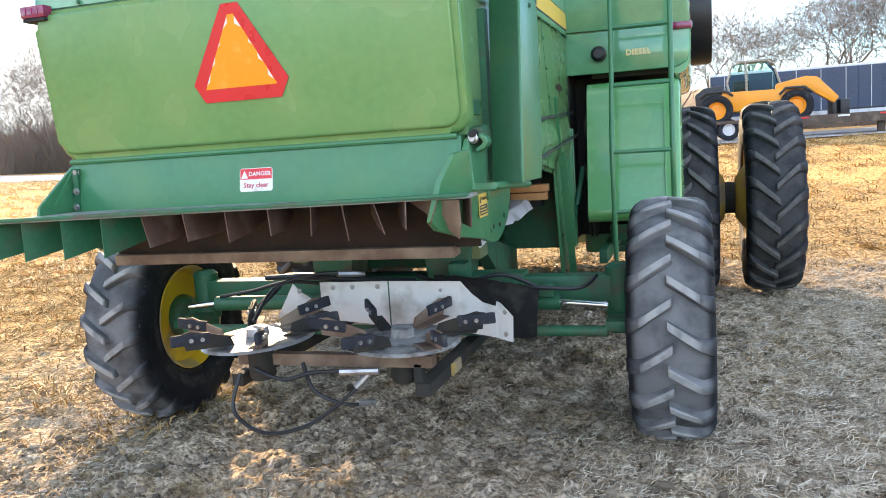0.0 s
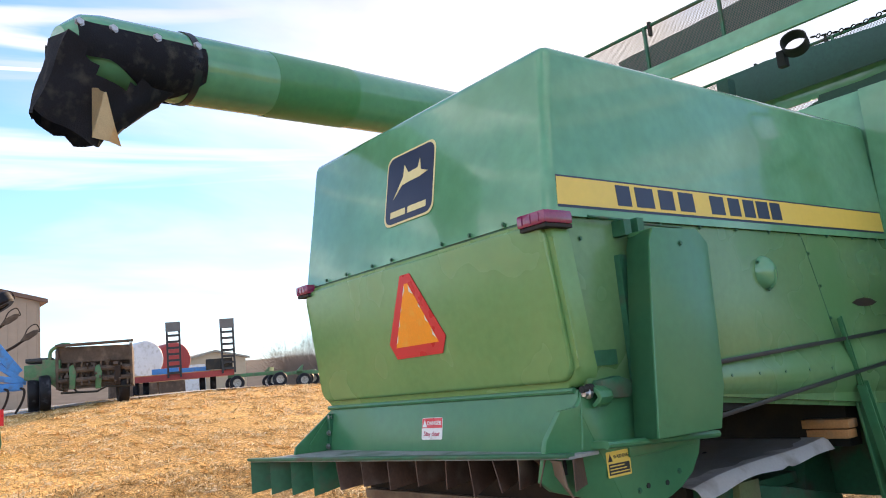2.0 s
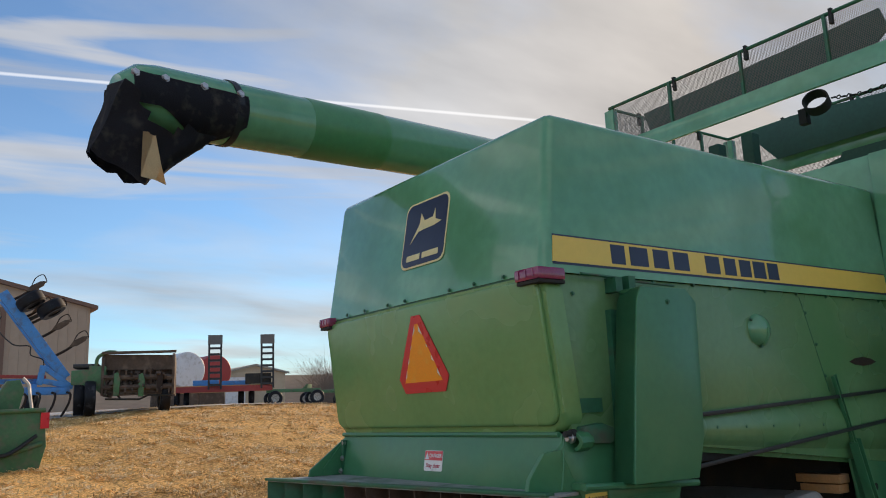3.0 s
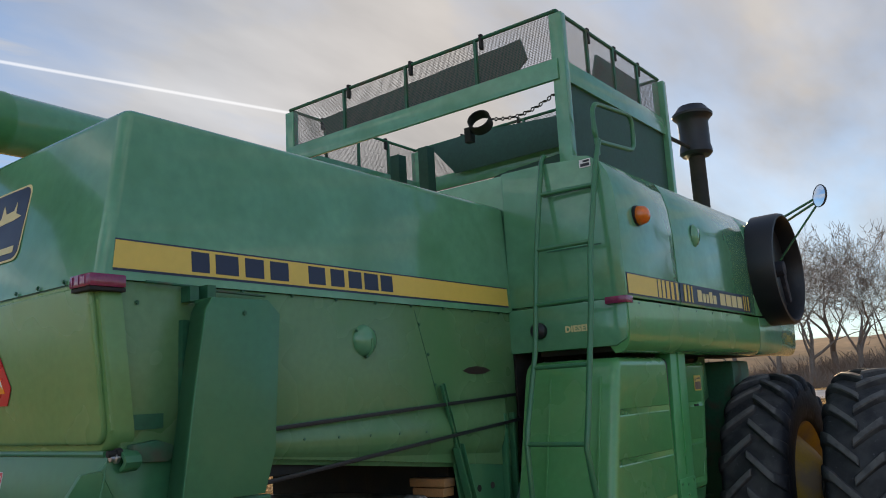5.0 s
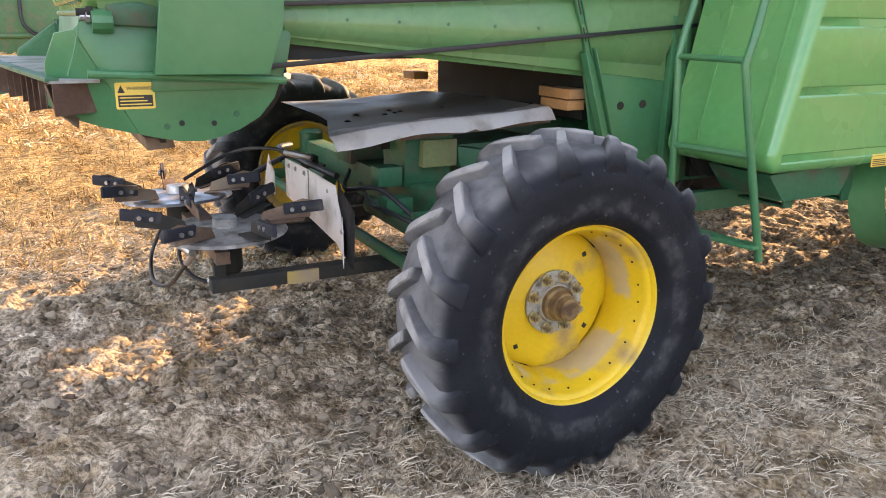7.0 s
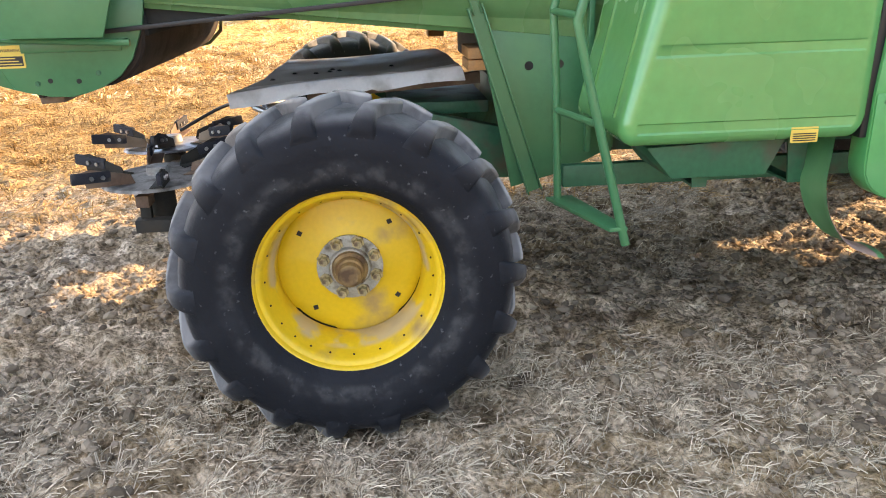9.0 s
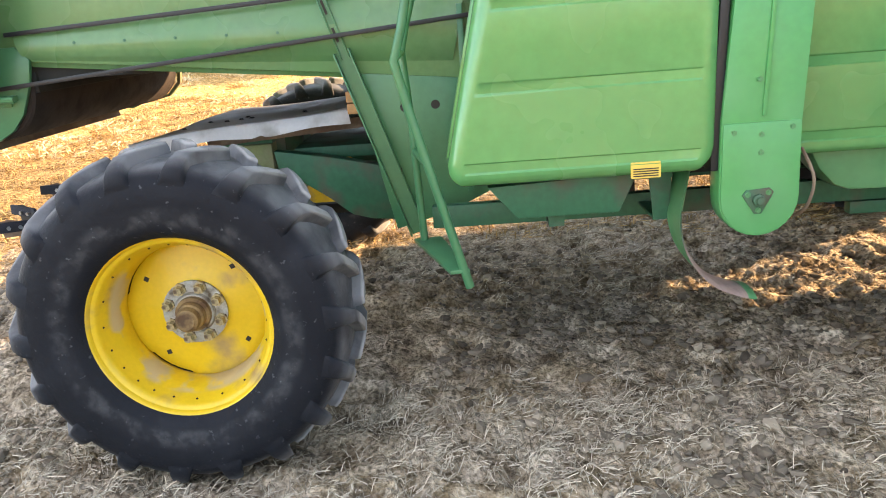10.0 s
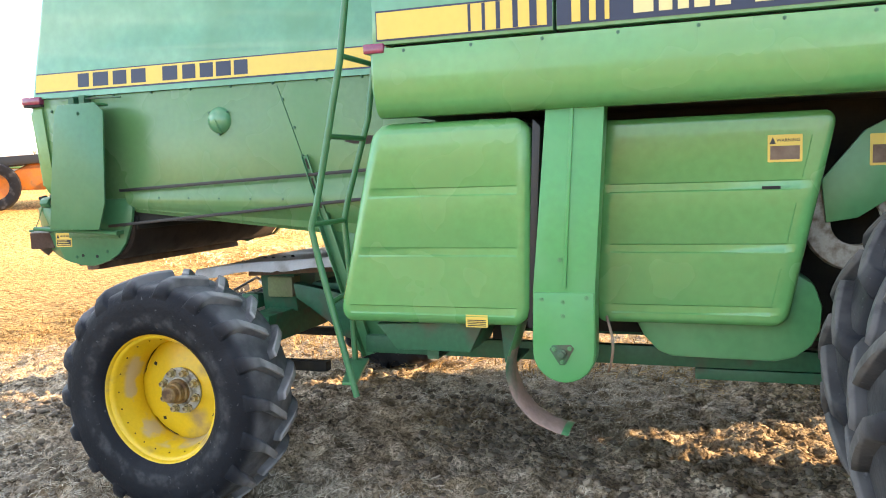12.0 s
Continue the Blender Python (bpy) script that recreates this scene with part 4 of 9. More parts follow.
    lathe(bm, [(0.05, -0.015), (0.058, 0.0), (0.058, 0.02), (0.05, 0.045), (0.03, 0.062), (0, 0.068)], at((0.79, 2.90, 2.74), TO_X), 24)
    lamp = part("turn_lamp", bm, AMBER, combine, "round amber turn lamp")
    bm = bmesh.new()
    lathe(bm, [(0, -0.03), (0.06, -0.03), (0.064, -0.01), (0.064, 0.004), (0.05, 0.006)], at((0.785, 2.90, 2.74), TO_X), 24)
    part("lamp_base", bm, BLACK, lamp)
    bm = bmesh.new()
    lathe(bm, [(0.07, 0.0), (0.062, 0.015), (0.04, 0.03), (0, 0.034)], at((0.779, 3.82, 2.735), TO_X) @ Matrix.Diagonal((1.15, 0.75, 1, 1)), 24)
    part("dome_cover", bm, GREEN_UP, panels[1])
    bolt = bolt_mesh("skirt_bolt", 0.0055, 0.004, DARK_GREEN, TO_X)
    for k in range(8):
        stud("bolt", bolt, (0.789, 2.78 + 0.30 * k, 2.205), skirt)
    # yellow band with dark bars; blocks stand in for the type name
    for y0, y1, material, name, d, lo, hi in ((2.655, 3.422, NAVY, "band_edge", 0.003, 2.250, 2.378), (3.44, 4.86, NAVY, "band_edge", 0.003, 2.250, 2.378), (2.66, 3.40, STRIPE, "yellow_band", 0.005, 2.258, 2.370)):
        bm = bmesh.new()
        box(bm, (0.77, y0, lo), (0.7845 + d, y1, hi))
        part(name, bm, material, panels[0] if y0 < 3.43 else panels[1])
    for y, w, material in ((3.07, 0.012, NAVY), (3.13, 0.014, NAVY), (3.19, 0.018, NAVY), (3.26, 0.022, NAVY), (3.33, 0.03, NAVY), (3.50, 0.035, STRIPE), (3.57, 0.025, STRIPE), (3.63, 0.018, STRIPE), (4.70, 0.012, STRIPE), (4.745, 0.012, STRIPE), (4.80, 0.02, STRIPE)):
        bm = bmesh.new()
        box(bm, (0.78, y, 2.259), (0.7845 + 0.0065, y + w, 2.369))
        part("band_bar", bm, material, panels[0] if y < 3.43 else panels[1])
    for y, w, h in ((3.74, 0.075, 0.08), (3.835, 0.05, 0.06), (3.905, 0.04, 0.06), (3.965, 0.055, 0.08), (4.04, 0.055, 0.06), (4.18, 0.10, 0.085), (4.305, 0.10, 0.085), (4.43, 0.10, 0.085), (4.555, 0.10, 0.085)):
        bm = bmesh.new()
        box(bm, (0.78, y, 2.272), (0.7845 + 0.0055, y + w, 2.272 + h))
        part("band_block", bm, CREAM, panels[1])
    # rotary air screen
    c = Vector((0.74, 5.40, 2.63))
    bm = bmesh.new()
    lathe(bm, [(0.0, 0.0), (0.44, 0.0), (0.462, 0.02), (0.465, 0.20), (0.455, 0.235), (0.435, 0.24), (0.425, 0.225), (0.42, 0.10), (0.0, 0.10)], at(c, TO_X), 48)
    drum = part("air_screen", bm, BLACK, combine, "round black rotary air screen")
    bm = bmesh.new()
    m = at(c + Vector((0.17, 0, 0)), pose(0, 0, 0, 25, 0, 0))
    box(bm, (-0.02, -0.035, -0.30), (0.02, 0.035, 0.05), m)
    lathe(bm, [(0, -0.06), (0.07, -0.06), (0.06, 0.03), (0, 0.03)], m @ TO_X, 16)
    part("screen_arm", bm, CHARCOAL, drum, bevel=0.012)
    # mirror on its stays
    bm = bmesh.new()
    sweep(bm, [(0.72, 5.75, 3.05), (1.30, 5.26, 3.15)], 0.011, 8)
    sweep(bm, [(0.72, 5.85, 3.02), (1.30, 5.26, 3.12)], 0.011, 8)
    sweep(bm, [(0.80, 5.70, 2.70), (1.29, 5.27, 3.10)], 0.009, 8)
    stay = part("mirror_stay", bm, GREEN_UP, combine)
    head = look((1.32, 5.22, 3.145), (0.60, 4.53, 3.24))
    bm = bmesh.new()
    lathe(bm, [(0, 0.03), (0.05, 0.028), (0.085, 0.012), (0.092, 0.0), (0.092, -0.008), (0.086, -0.008)], head, 28)
    part("mirror_shell", bm, BLACK, stay)
    bm = bmesh.new()
    lathe(bm, [(0.086, -0.006), (0.05, -0.010), (0, -0.012)], head, 28)
    part("mirror_face", bm, MIRROR, stay)
    # exhaust with its rain-capped silencer
    bm = bmesh.new()
    lathe(bm, [(0, 3.0), (0.066, 3.0), (0.066, 3.70), (0, 3.70)], at((0.47, 4.95, 0)), 20)
    sweep(bm, [(0.46, 4.93, 3.665), (0.44, 4.30, 3.665)], 0.016, 8)
    stack = part("exhaust_pipe", bm, INNER, combine, "dark rusty exhaust stack")
    bm = bmesh.new()
    lathe(bm, [(0.066, 3.60), (0.115, 3.61), (0.135, 3.635), (0.132, 3.68), (0.124, 3.70), (0.124, 3.90), (0.135, 3.925), (0.166, 3.955), (0.168, 3.975), (0.14, 4.005), (0.11, 4.045), (0.06, 4.06), (0, 4.063)], at((0.47, 4.95, 0)), 24)
    part("pre_cleaner", bm, BLACK, stack)
    # marker stickers on the rear wall
    m = facing((0.60, 2.630, 3.055), (1, 0, 0), (0, 0, 1))
    bm = bmesh.new()
    sheet(bm, rounded(0.075, 0.05, 0.004), m, 0.002)
    st = part("warning_sticker", bm, WHITE, wall)
    bm = bmesh.new()
    sheet(bm, [(-0.03, -0.018), (0.03, -0.018), (0.03, 0.0), (-0.03, 0.0)], m @ Matrix.Translation((0, 0, 0.001)), 0.002)
    sheet(bm, [(-0.012, 0.006), (0.03, 0.006), (0.03, 0.019), (-0.012, 0.019)], m @ Matrix.Translation((0, 0, 0.001)), 0.002)
    part("sticker_bar", bm, BLACK, st)


engine_side()


def tank_top():
    """The grain tank's raised frame with its screens, folded lids and chain."""
    xl, xr, yb, yf = -2.03, 0.46, 2.68, 4.28
    for x, y in ((xl, yb), (xr, yb), (xr, yf), (xl, yf)):
        bm = bmesh.new()
        box(bm, (x - 0.045, y - 0.012, 3.08), (x + 0.045, y + 0.045, 4.08))
        part("corner_post", bm, GREEN_UP, combine, bevel=0.004)
    for a, b in (((xl, yb), (xr, yb)), ((xr, yb), (xr, yf)), ((xr, yf), (xl, yf)), ((xl, yf), (xl, yb))):
        dx, dy = (0.012 if a[0] == b[0] else 0.0), (0.012 if a[1] == b[1] else 0.0)
        x0, x1, y0, y1 = min(a[0], b[0]), max(a[0], b[0]), min(a[1], b[1]), max(a[1], b[1])
        bm = bmesh.new()
        box(bm, (x0 - dx, y0 - dy - 0.016 * (dy > 0), 3.64), (x1 + dx + 0.012 * (dx > 0), y1 + dy - 0.014 * (dy > 0), 3.775))
        part("frame_band", bm, GREEN_UP, combine, bevel=0.003)
        bm = bmesh.new()
        sweep(bm, [(a[0], a[1], 4.10), (b[0], b[1], 4.10)], 0.013, 8)
        part("top_rail", bm, DARK_GREEN, combine)
        bm = bmesh.new()
        bm.faces.new([bm.verts.new(p) for p in ((*a, 3.775), (*b, 3.775), (*b, 4.09), (*a, 4.09))])
        part("screen", bm, SCREEN, combine, "fine perforated screen")
        for s in (0.25, 0.5, 0.75):
            bm = bmesh.new()
            x, y = a[0] + (b[0] - a[0]) * s, a[1] + (b[1] - a[1]) * s
            box(bm, (x - 0.010, y - 0.016, 3.76), (x + 0.010, y + 0.008, 4.10))
            part("screen_post", bm, DARK_GREEN, combine)
            bm = bmesh.new()
            ux, uy = (b[0] - a[0]) / 2.5 * 0.05, (b[1] - a[1]) / 2.5 * 0.05
            box(bm, (x + ux - 0.010, y + uy - 0.018, 4.02), (x + ux + 0.010, y + uy + 0.012, 4.125))
            part("hinge_clip", bm, INNER, combine)
    # folded lids lying in the frame, steep sheet sides below
    bm = bmesh.new()
    prism(bm, [(-1.70, 3.78), (0.02, 3.78), (0.17, 3.90), (0.13, 4.05), (-1.76, 3.985)], "y", 2.78, 2.80)
    part("lid", bm, SHADED_GREEN, combine, "dark folded tank lid", bevel=0.003)
    bm = bmesh.new()
    prism(bm, [(3.3, 3.82), (4.1, 3.82), (4.05, 4.06), (3.4, 4.06)], "x", 0.36, 0.38)
    part("lid", bm, DARK_GREEN, combine, bevel=0.003)
    bm = bmesh.new()
    prism(bm, [(xl, 3.10), (xl + 0.45, 3.10), (xl + 0.30, 3.62), (xl + 0.02, 3.66)], "y", 2.69, 2.70)
    part("tank_sheet", bm, SHADED_GREEN, combine)
    bm = bmesh.new()
    prism(bm, [(-0.9, 3.62), (0.40, 3.62), (0.42, 3.45), (0.42, 3.28), (-0.95, 3.48)], "y", 4.12, 4.14)
    part("tank_sheet", bm, SHADED_GREEN, combine)
    bm = bmesh.new()
    prism(bm, [(-1.2, 3.12), (0.42, 3.12), (0.42, 3.5), (-0.6, 3.42), (-1.05, 3.3)], "y", 3.55, 3.57)
    part("tank_sheet", bm, SHADED_GREEN, combine, "dark sheet-steel tank walls")
    bm = bmesh.new()
    box(bm, (xr - 0.01, yb + 0.05, 3.10), (xr + 0.002, yf, 3.64))
    part("side_sheet", bm, SHADED_GREEN, combine)
    bm = bmesh.new()
    bm.faces.new([bm.verts.new(p) for p in ((xl, yf - 0.1, 3.1), (-0.6, yf - 0.1, 3.1), (-0.6, yf - 0.1, 3.62), (xl, yf - 0.1, 3.62))])
    part("inner_screen", bm, SCREEN, combine)
    bm = bmesh.new()
    prism(bm, [(-1.50, 3.74), (0.25, 3.74), (0.25, 4.0), (-0.46, 4.015), (-1.33, 4.085), (-1.78, 4.06)], "y", 4.19, 4.20)
    part("lid", bm, SHADED_GREEN, combine, bevel=0.003)
    for x in (-1.72, -1.40):
        bm = bmesh.new()
        box(bm, (x - 0.05, 3.6, 3.05), (x + 0.05, 3.7, 3.84))
        part("inner_post", bm, SHADED_GREEN, combine)
    # auger ring clamp and chain
    bm = bmesh.new()
    lathe(bm, [(0.085, -0.045), (0.094, -0.045), (0.094, 0.045), (0.085, 0.045), (0.085, -0.045)], at((-0.72, 3.50, 3.86), pose(0, 0, 0, 62, 30, 0)), 20)
    box(bm, (-0.86, 3.47, 3.72), (-0.80, 3.53, 3.84))
    part("clamp_ring", bm, INNER, combine)
    a, b = Vector((-0.58, 3.45, 3.84)), Vector((0.42, 2.74, 3.60))
    for k in range(18):
        s = (k + 0.5) / 18
        p = a.lerp(b, s) + Vector((0, 0, -0.06 * math.sin(math.pi * s)))
        bm = bmesh.new()
        turn = facing((0, 0, 0), (b - a), (0, 0, 1) if k % 2 else (0.5, 0.8, 0))
        ring = [(0.026 * math.cos(t), 0.013 * math.sin(t), 0) for t in (2 * math.pi * i / 8 for i in range(8))]
        sweep(bm, [Matrix.Translation(p) @ turn @ Vector(q) for q in ring], 0.0045, 5, closed=True)
        part("chain_link", bm, INNER, combine)
    # unloading auger folded back, with its rubber spout
    p0, p1 = Vector((-1.865, -1.25, 3.385)), Vector((-2.44, 2.30, 3.60))
    d = (p1 - p0).normalized()
    right = d.cross(Vector((0, 0, 1))).normalized()
    m = Matrix(((*right, 0), (*d.cross(right), 0), (*d, 0), (0, 0, 0, 1))).transposed()
    m.translation = p0
    l = (p1 - p0).length
    bm = bmesh.new()
    lathe(bm, [(0, 0.0), (0.10, 0.01), (0.17, 0.10), (0.185, 0.20), (0.185, l), (0, l)], m, 32)
    auger = part("unloading_auger", bm, GREEN_UP, combine, "long green unloading auger tube")
    bm = bmesh.new()
    lathe(bm, [(0.186, 0.62), (0.192, 0.62), (0.192, 0.66), (0.186, 0.66)], m, 32)
    part("clamp_band", bm, BLACK, auger)
    bm = bmesh.new()
    lathe(bm, [(0.1855, 1.15), (0.1875, 1.15), (0.1875, 1.75), (0.1855, 1.75)], m, 32)
    part("fresh_paint_sleeve", bm, GREEN, auger, "fresher dark green sleeve")
    # spout: a rubber saddle bolted round the tube's flanks, and a torn chute hanging from its mouth
    up = (m.inverted().to_3x3() @ Vector((0, 0, 1)))
    ang0 = math.atan2(up.y, up.x)
    near = 1 if (m.to_3x3() @ Vector((math.cos(ang0 + 1), math.sin(ang0 + 1), 0))).x > 0 else -1
    rng = random.Random(8)

    def round_tube(turn, along, r=0.191):
        t = ang0 + near * radians(turn)
        return m @ Vector((r * math.cos(t), r * math.sin(t), along))
    for sg in (1, -1):
        bm = bmesh.new()
        rows = []
        for k in range(19):
            s = k / 18
            along = 0.03 + 0.66 * s
            hi = 66 + 8 * s
            lo = 118 + 62 * min(1, max(0, (s - 0.22) / 0.42)) ** 1.3 - 52 * max(0, (s - 0.70) / 0.30) ** 1.2
            rows.append([bm.verts.new(round_tube(sg * (hi + (lo - hi) * j / 7), along, 0.190 + 0.003 * rng.random())) for j in range(8)])
        for a_, b_ in zip(rows, rows[1:]):
            for j in range(7):
                bm.faces.new((a_[j], a_[j + 1], b_[j + 1], b_[j]))
        bmesh.ops.solidify(bm, geom=bm.faces[:], thickness=0.006)
        part("rubber_saddle", bm, CHARCOAL, auger, "black rubber saddle bolted to the tube")
    bm = bmesh.new()
    top_of = [(-1.68, -1.235, 3.40), (-1.67, -1.12, 3.31), (-1.67, -0.97, 3.25), (-1.70, -0.86, 3.19), (-1.76, -0.74, 3.195), (-1.98, -0.74, 3.20), (-2.06, -0.95, 3.25), (-2.05, -1.22, 3.40), (-1.86, -1.275, 3.42)]
    foot_of = [(-1.78, -1.36, 3.025), (-1.79, -1.22, 2.965), (-1.79, -1.10, 2.892), (-1.79, -1.03, 2.95), (-1.80, -1.005, 2.97), (-1.92, -1.005, 2.985), (-1.96, -1.10, 2.93), (-1.95, -1.30, 3.01), (-1.86, -1.37, 3.035)]
    rows = []
    for q in range(9):
        row = []
        for k in range(36):
            i, f = k // 4, k % 4 / 4
            a_ = Vector(top_of[i]).lerp(Vector(top_of[(i + 1) % 9]), f)
            b_ = Vector(foot_of[i]).lerp(Vector(foot_of[(i + 1) % 9]), f)
            p = a_.lerp(b_, q / 8) + Vector((0.008 * math.sin(k * 0.9 + q), 0.006 * math.sin(k * 1.3 - q), 0))
            if q == 8:
                p.z += rng.uniform(-0.014, 0.014)
            row.append(bm.verts.new(p))
        rows.append(row)
    for q, (a_, b_) in enumerate(zip(rows, rows[1:])):
        for k in range(36):
            if q == 0 and 3 <= k <= 9 or q == 1 and 5 <= k <= 8:
                continue
            bm.faces.new((a_[k], a_[(k + 1) % 36], b_[(k + 1) % 36], b_[k]))
    bmesh.ops.solidify(bm, geom=bm.faces[:], thickness=0.007)
    part("rubber_spout", bm, CHARCOAL, auger, "torn black rubber spout")
    bm = bmesh.new()
    q = [(-1.71, -1.133, 3.146), (-1.71, -1.073, 3.154), (-1.735, -1.03, 2.99), (-1.75, -0.998, 2.892), (-1.76, -1.05, 2.915), (-1.755, -1.125, 2.924)]
    v = [bm.verts.new(p) for p in q]
    bm.faces.new(v)
    bmesh.ops.solidify(bm, geom=bm.faces[:], thickness=0.006)
    part("canvas_flap", bm, BEIGE, auger, "frayed beige canvas strip")
    bolt = bolt_mesh("spout_bolt", 0.016, 0.012, STEEL, TO_X)
    for s in (0.04, 0.20, 0.42, 0.64):
        stud("bolt", bolt, round_tube(72, s, 0.193), auger)


tank_top()


def shields():
    def cover(name, ya, yb, z0, z1, x_back, x_face, corner, roll, lines, inset, label=""):
        """A deep-drawn cover facing +x: rolled edges, round corners, stepped grooves across."""
        ease = (0.0, 0.06, 0.18, 0.36, 0.62, 1.0)
        zs = {z0 + corner * e for e in ease} | {z1 - corner * e for e in ease} | {z0 + roll * e for e in ease} | {z1 - roll * e for e in ease}
        for z in lines:
            zs |= {z + 0.004, z, z - 0.004, z - 0.034, z - 0.040, z - 0.046}
        zs = sorted(zs)
        zs = [z for i, z in enumerate(zs) if i == 0 or z - zs[i - 1] > 0.0008]
        bm = bmesh.new()
        rows = []
        for z in zs:
            d = min(z - z0, z1 - z)
            cut = corner - math.sqrt(max(0.0, corner ** 2 - (corner - d) ** 2)) if d < corner else 0.0
            a, b = ya(z) + cut, yb(z) - cut
            offs = [roll * e for e in ease] + [inset, inset + 0.012]
            ys = [a + o for o in offs] + [(a + b) / 2] + [b - o for o in offs[::-1]]
            row = []
            for i, y in enumerate(ys):
                e = min(y - a, b - y, d)
                drop = roll - math.sqrt(max(0.0, roll ** 2 - (roll - e) ** 2)) if e < roll else 0.0
                groove = 0.0
                if 7 <= i <= len(ys) - 8:
                    for zl in lines:
                        if zl - 0.040 < z < zl + 0.001:
                            groove = 0.0065 * min(1.0, (zl + 0.0008 - z) / 0.004, (z - zl + 0.040) / 0.006)
                row.append(bm.verts.new((x_face - drop - max(0.0, groove), y, z)))
            rows.append(row)
        for u, w in zip(rows, rows[1:]):
            for i in range(len(u) - 1):
                bm.faces.new((u[i], u[i + 1], w[i + 1], w[i]))
        ring = rows[0] + [r[-1] for r in rows[1:]] + rows[-1][-2::-1] + [r[0] for r in rows[-2:0:-1]]
        back = [bm.verts.new((x_back, v.co.y, v.co.z)) for v in ring]
        for i in range(len(ring)):
            j = (i + 1) % len(ring)
            bm.faces.new((ring[i], back[i], back[j], ring[j]))
        bm.faces.new(back)
        return part(name, bm, SHIELD, combine, label, sharp=30)
    def rear_y(z):
        return 2.578 - 0.185 * (1.90 - z) / 0.79
    rear = cover("tank_shield", rear_y, lambda z: 3.285 + 0.02 * (z - 1.0), 1.005, 1.905, 0.13, 0.715, 0.085, 0.048, (1.617, 1.352, 1.089), 0.056, "green pressed-steel side shield")
    for x in (0.30, 0.62):
        bm = bmesh.new()
        prism(bm, [(rear_y(1.80) - 0.008, 1.80), (rear_y(1.10) - 0.008, 1.10), (rear_y(1.10) + 0.01, 1.10), (rear_y(1.80) + 0.01, 1.80)], "x", x - 0.008, x + 0.008)
        part("pressed_rib", bm, SHIELD, rear, bevel=0.003)
    m = facing((0.7125, 3.05, 1.028), (0, 1, 0), (0, 0, 1))
    bm = bmesh.new()
    sheet(bm, rounded(0.10, 0.055, 0.004), m, 0.002)
    st = part("warning_sticker", bm, STRIPE, rear, "small yellow and black sticker")
    bm = bmesh.new()
    for k in range(4):
        sheet(bm, [(-0.042, -0.022 + 0.008 * k), (0.042, -0.022 + 0.008 * k), (0.042, -0.018 + 0.008 * k), (-0.042, -0.018 + 0.008 * k)], m @ Matrix.Translation((0, 0, 0.001)), 0.002)
    part("sticker_bar", bm, BLACK, st)
    # black strip along the front edge
    bm = bmesh.new()
    prism(bm, [(3.27, 1.0), (3.30, 1.0), (3.345, 1.86), (3.31, 1.90)], "x", 0.40, 0.69)
    part("rubber_edge", bm, BLACK, rear, bevel=0.01)
    # upright housing
    bm = bmesh.new()
    arc = [(3.43 + 0.135 * math.cos(radians(a)), 0.905 + 0.135 * math.sin(radians(a))) for a in range(180, 361, 15)]
    prism(bm, [(3.372, 1.955), (3.30, 1.16)] + arc + [(3.565, 1.16), (3.615, 1.955)], "x", 0.60, 0.705)
    col = part("elevator_housing", bm, FRESH, combine, "upright green elevator housing", bevel=0.006)
    bm = bmesh.new()
    prism(bm, [(3.475, 1.95), (3.43, 1.18), (3.445, 1.18), (3.49, 1.95)], "x", 0.70, 0.714)
    part("ridge", bm, FRESH, col, bevel=0.003)
    bm = bmesh.new()
    prism(bm, [(3.305, 1.16)] + [(3.43 + 0.13 * math.cos(radians(a)), 0.905 + 0.13 * math.sin(radians(a))) for a in range(180, 361, 15)] + [(3.56, 1.16)], "x", 0.70, 0.712)
    foot = part("foot_plate", bm, FRESH, col, bevel=0.003)
    bm = bmesh.new()
    lathe(bm, [(0, 0), (0.022, 0), (0.022, 0.02), (0.014, 0.022), (0.014, 0.035), (0, 0.035)], at((0.712, 3.425, 0.90), TO_X), 8)
    part("adjuster", bm, DARK_GREEN, col, bevel=0.002)
    bm = bmesh.new()
    prism(bm, [(3.425 + 0.058 * math.cos(t), 0.90 + 0.050 * math.sin(t)) for t in (0.5, 0.9, 2.4, 2.8, 4.5, 4.9)], "x", 0.711, 0.718)
    part("adjuster_plate", bm, DARK_GREEN, col, bevel=0.002)
    for t in (0.7, 2.6, 4.7):
        stud("adjuster_bolt", bolt_mesh("adjuster_bolt", 0.007, 0.008, GREEN, TO_X), (0.718, 3.425 + 0.042 * math.cos(t), 0.90 + 0.036 * math.sin(t)), col)
    bolt = bolt_mesh("foot_bolt", 0.007, 0.006, GREEN, TO_X)
    for y, z in ((3.34, 1.13), (3.43, 1.12), (3.53, 1.14), (3.43, 1.06), (3.42, 1.30)):
        stud("bolt", bolt, (0.712, y, z), foot)
    # front shield
    def fy(z):
        return 4.490 - 0.160 * (1.81 - z) / 0.76
    front = cover("front_shield", lambda z: 3.53, fy, 1.000, 1.885, 0.30, 0.507, 0.06, 0.03, (1.608, 1.348, 1.085), 0.075)
    for za, zb in ((1.245, 1.09), (1.515, 1.352), (1.785, 1.612)):
        bm = bmesh.new()
        sweep(bm, [(0.5062, fy(za) - 0.078, za), (0.5062, fy(zb) - 0.078, zb)], 0.0028, 6)
        part("pressed_line", bm, SHIELD, front)
    bm = bmesh.new()
    box(bm, (0.50, 4.22, 1.572), (0.5085, 4.29, 1.584))
    part("slot", bm, INNER, front)
    m = facing((0.509, 4.305, 1.735), (0, 1, 0), (0, 0, 1))
    bm = bmesh.new()
    sheet(bm, rounded(0.13, 0.11, 0.004), m, 0.002)
    st = part("warning_sticker", bm, STRIPE, front, "yellow warning sticker with dark text field")
    bm = bmesh.new()
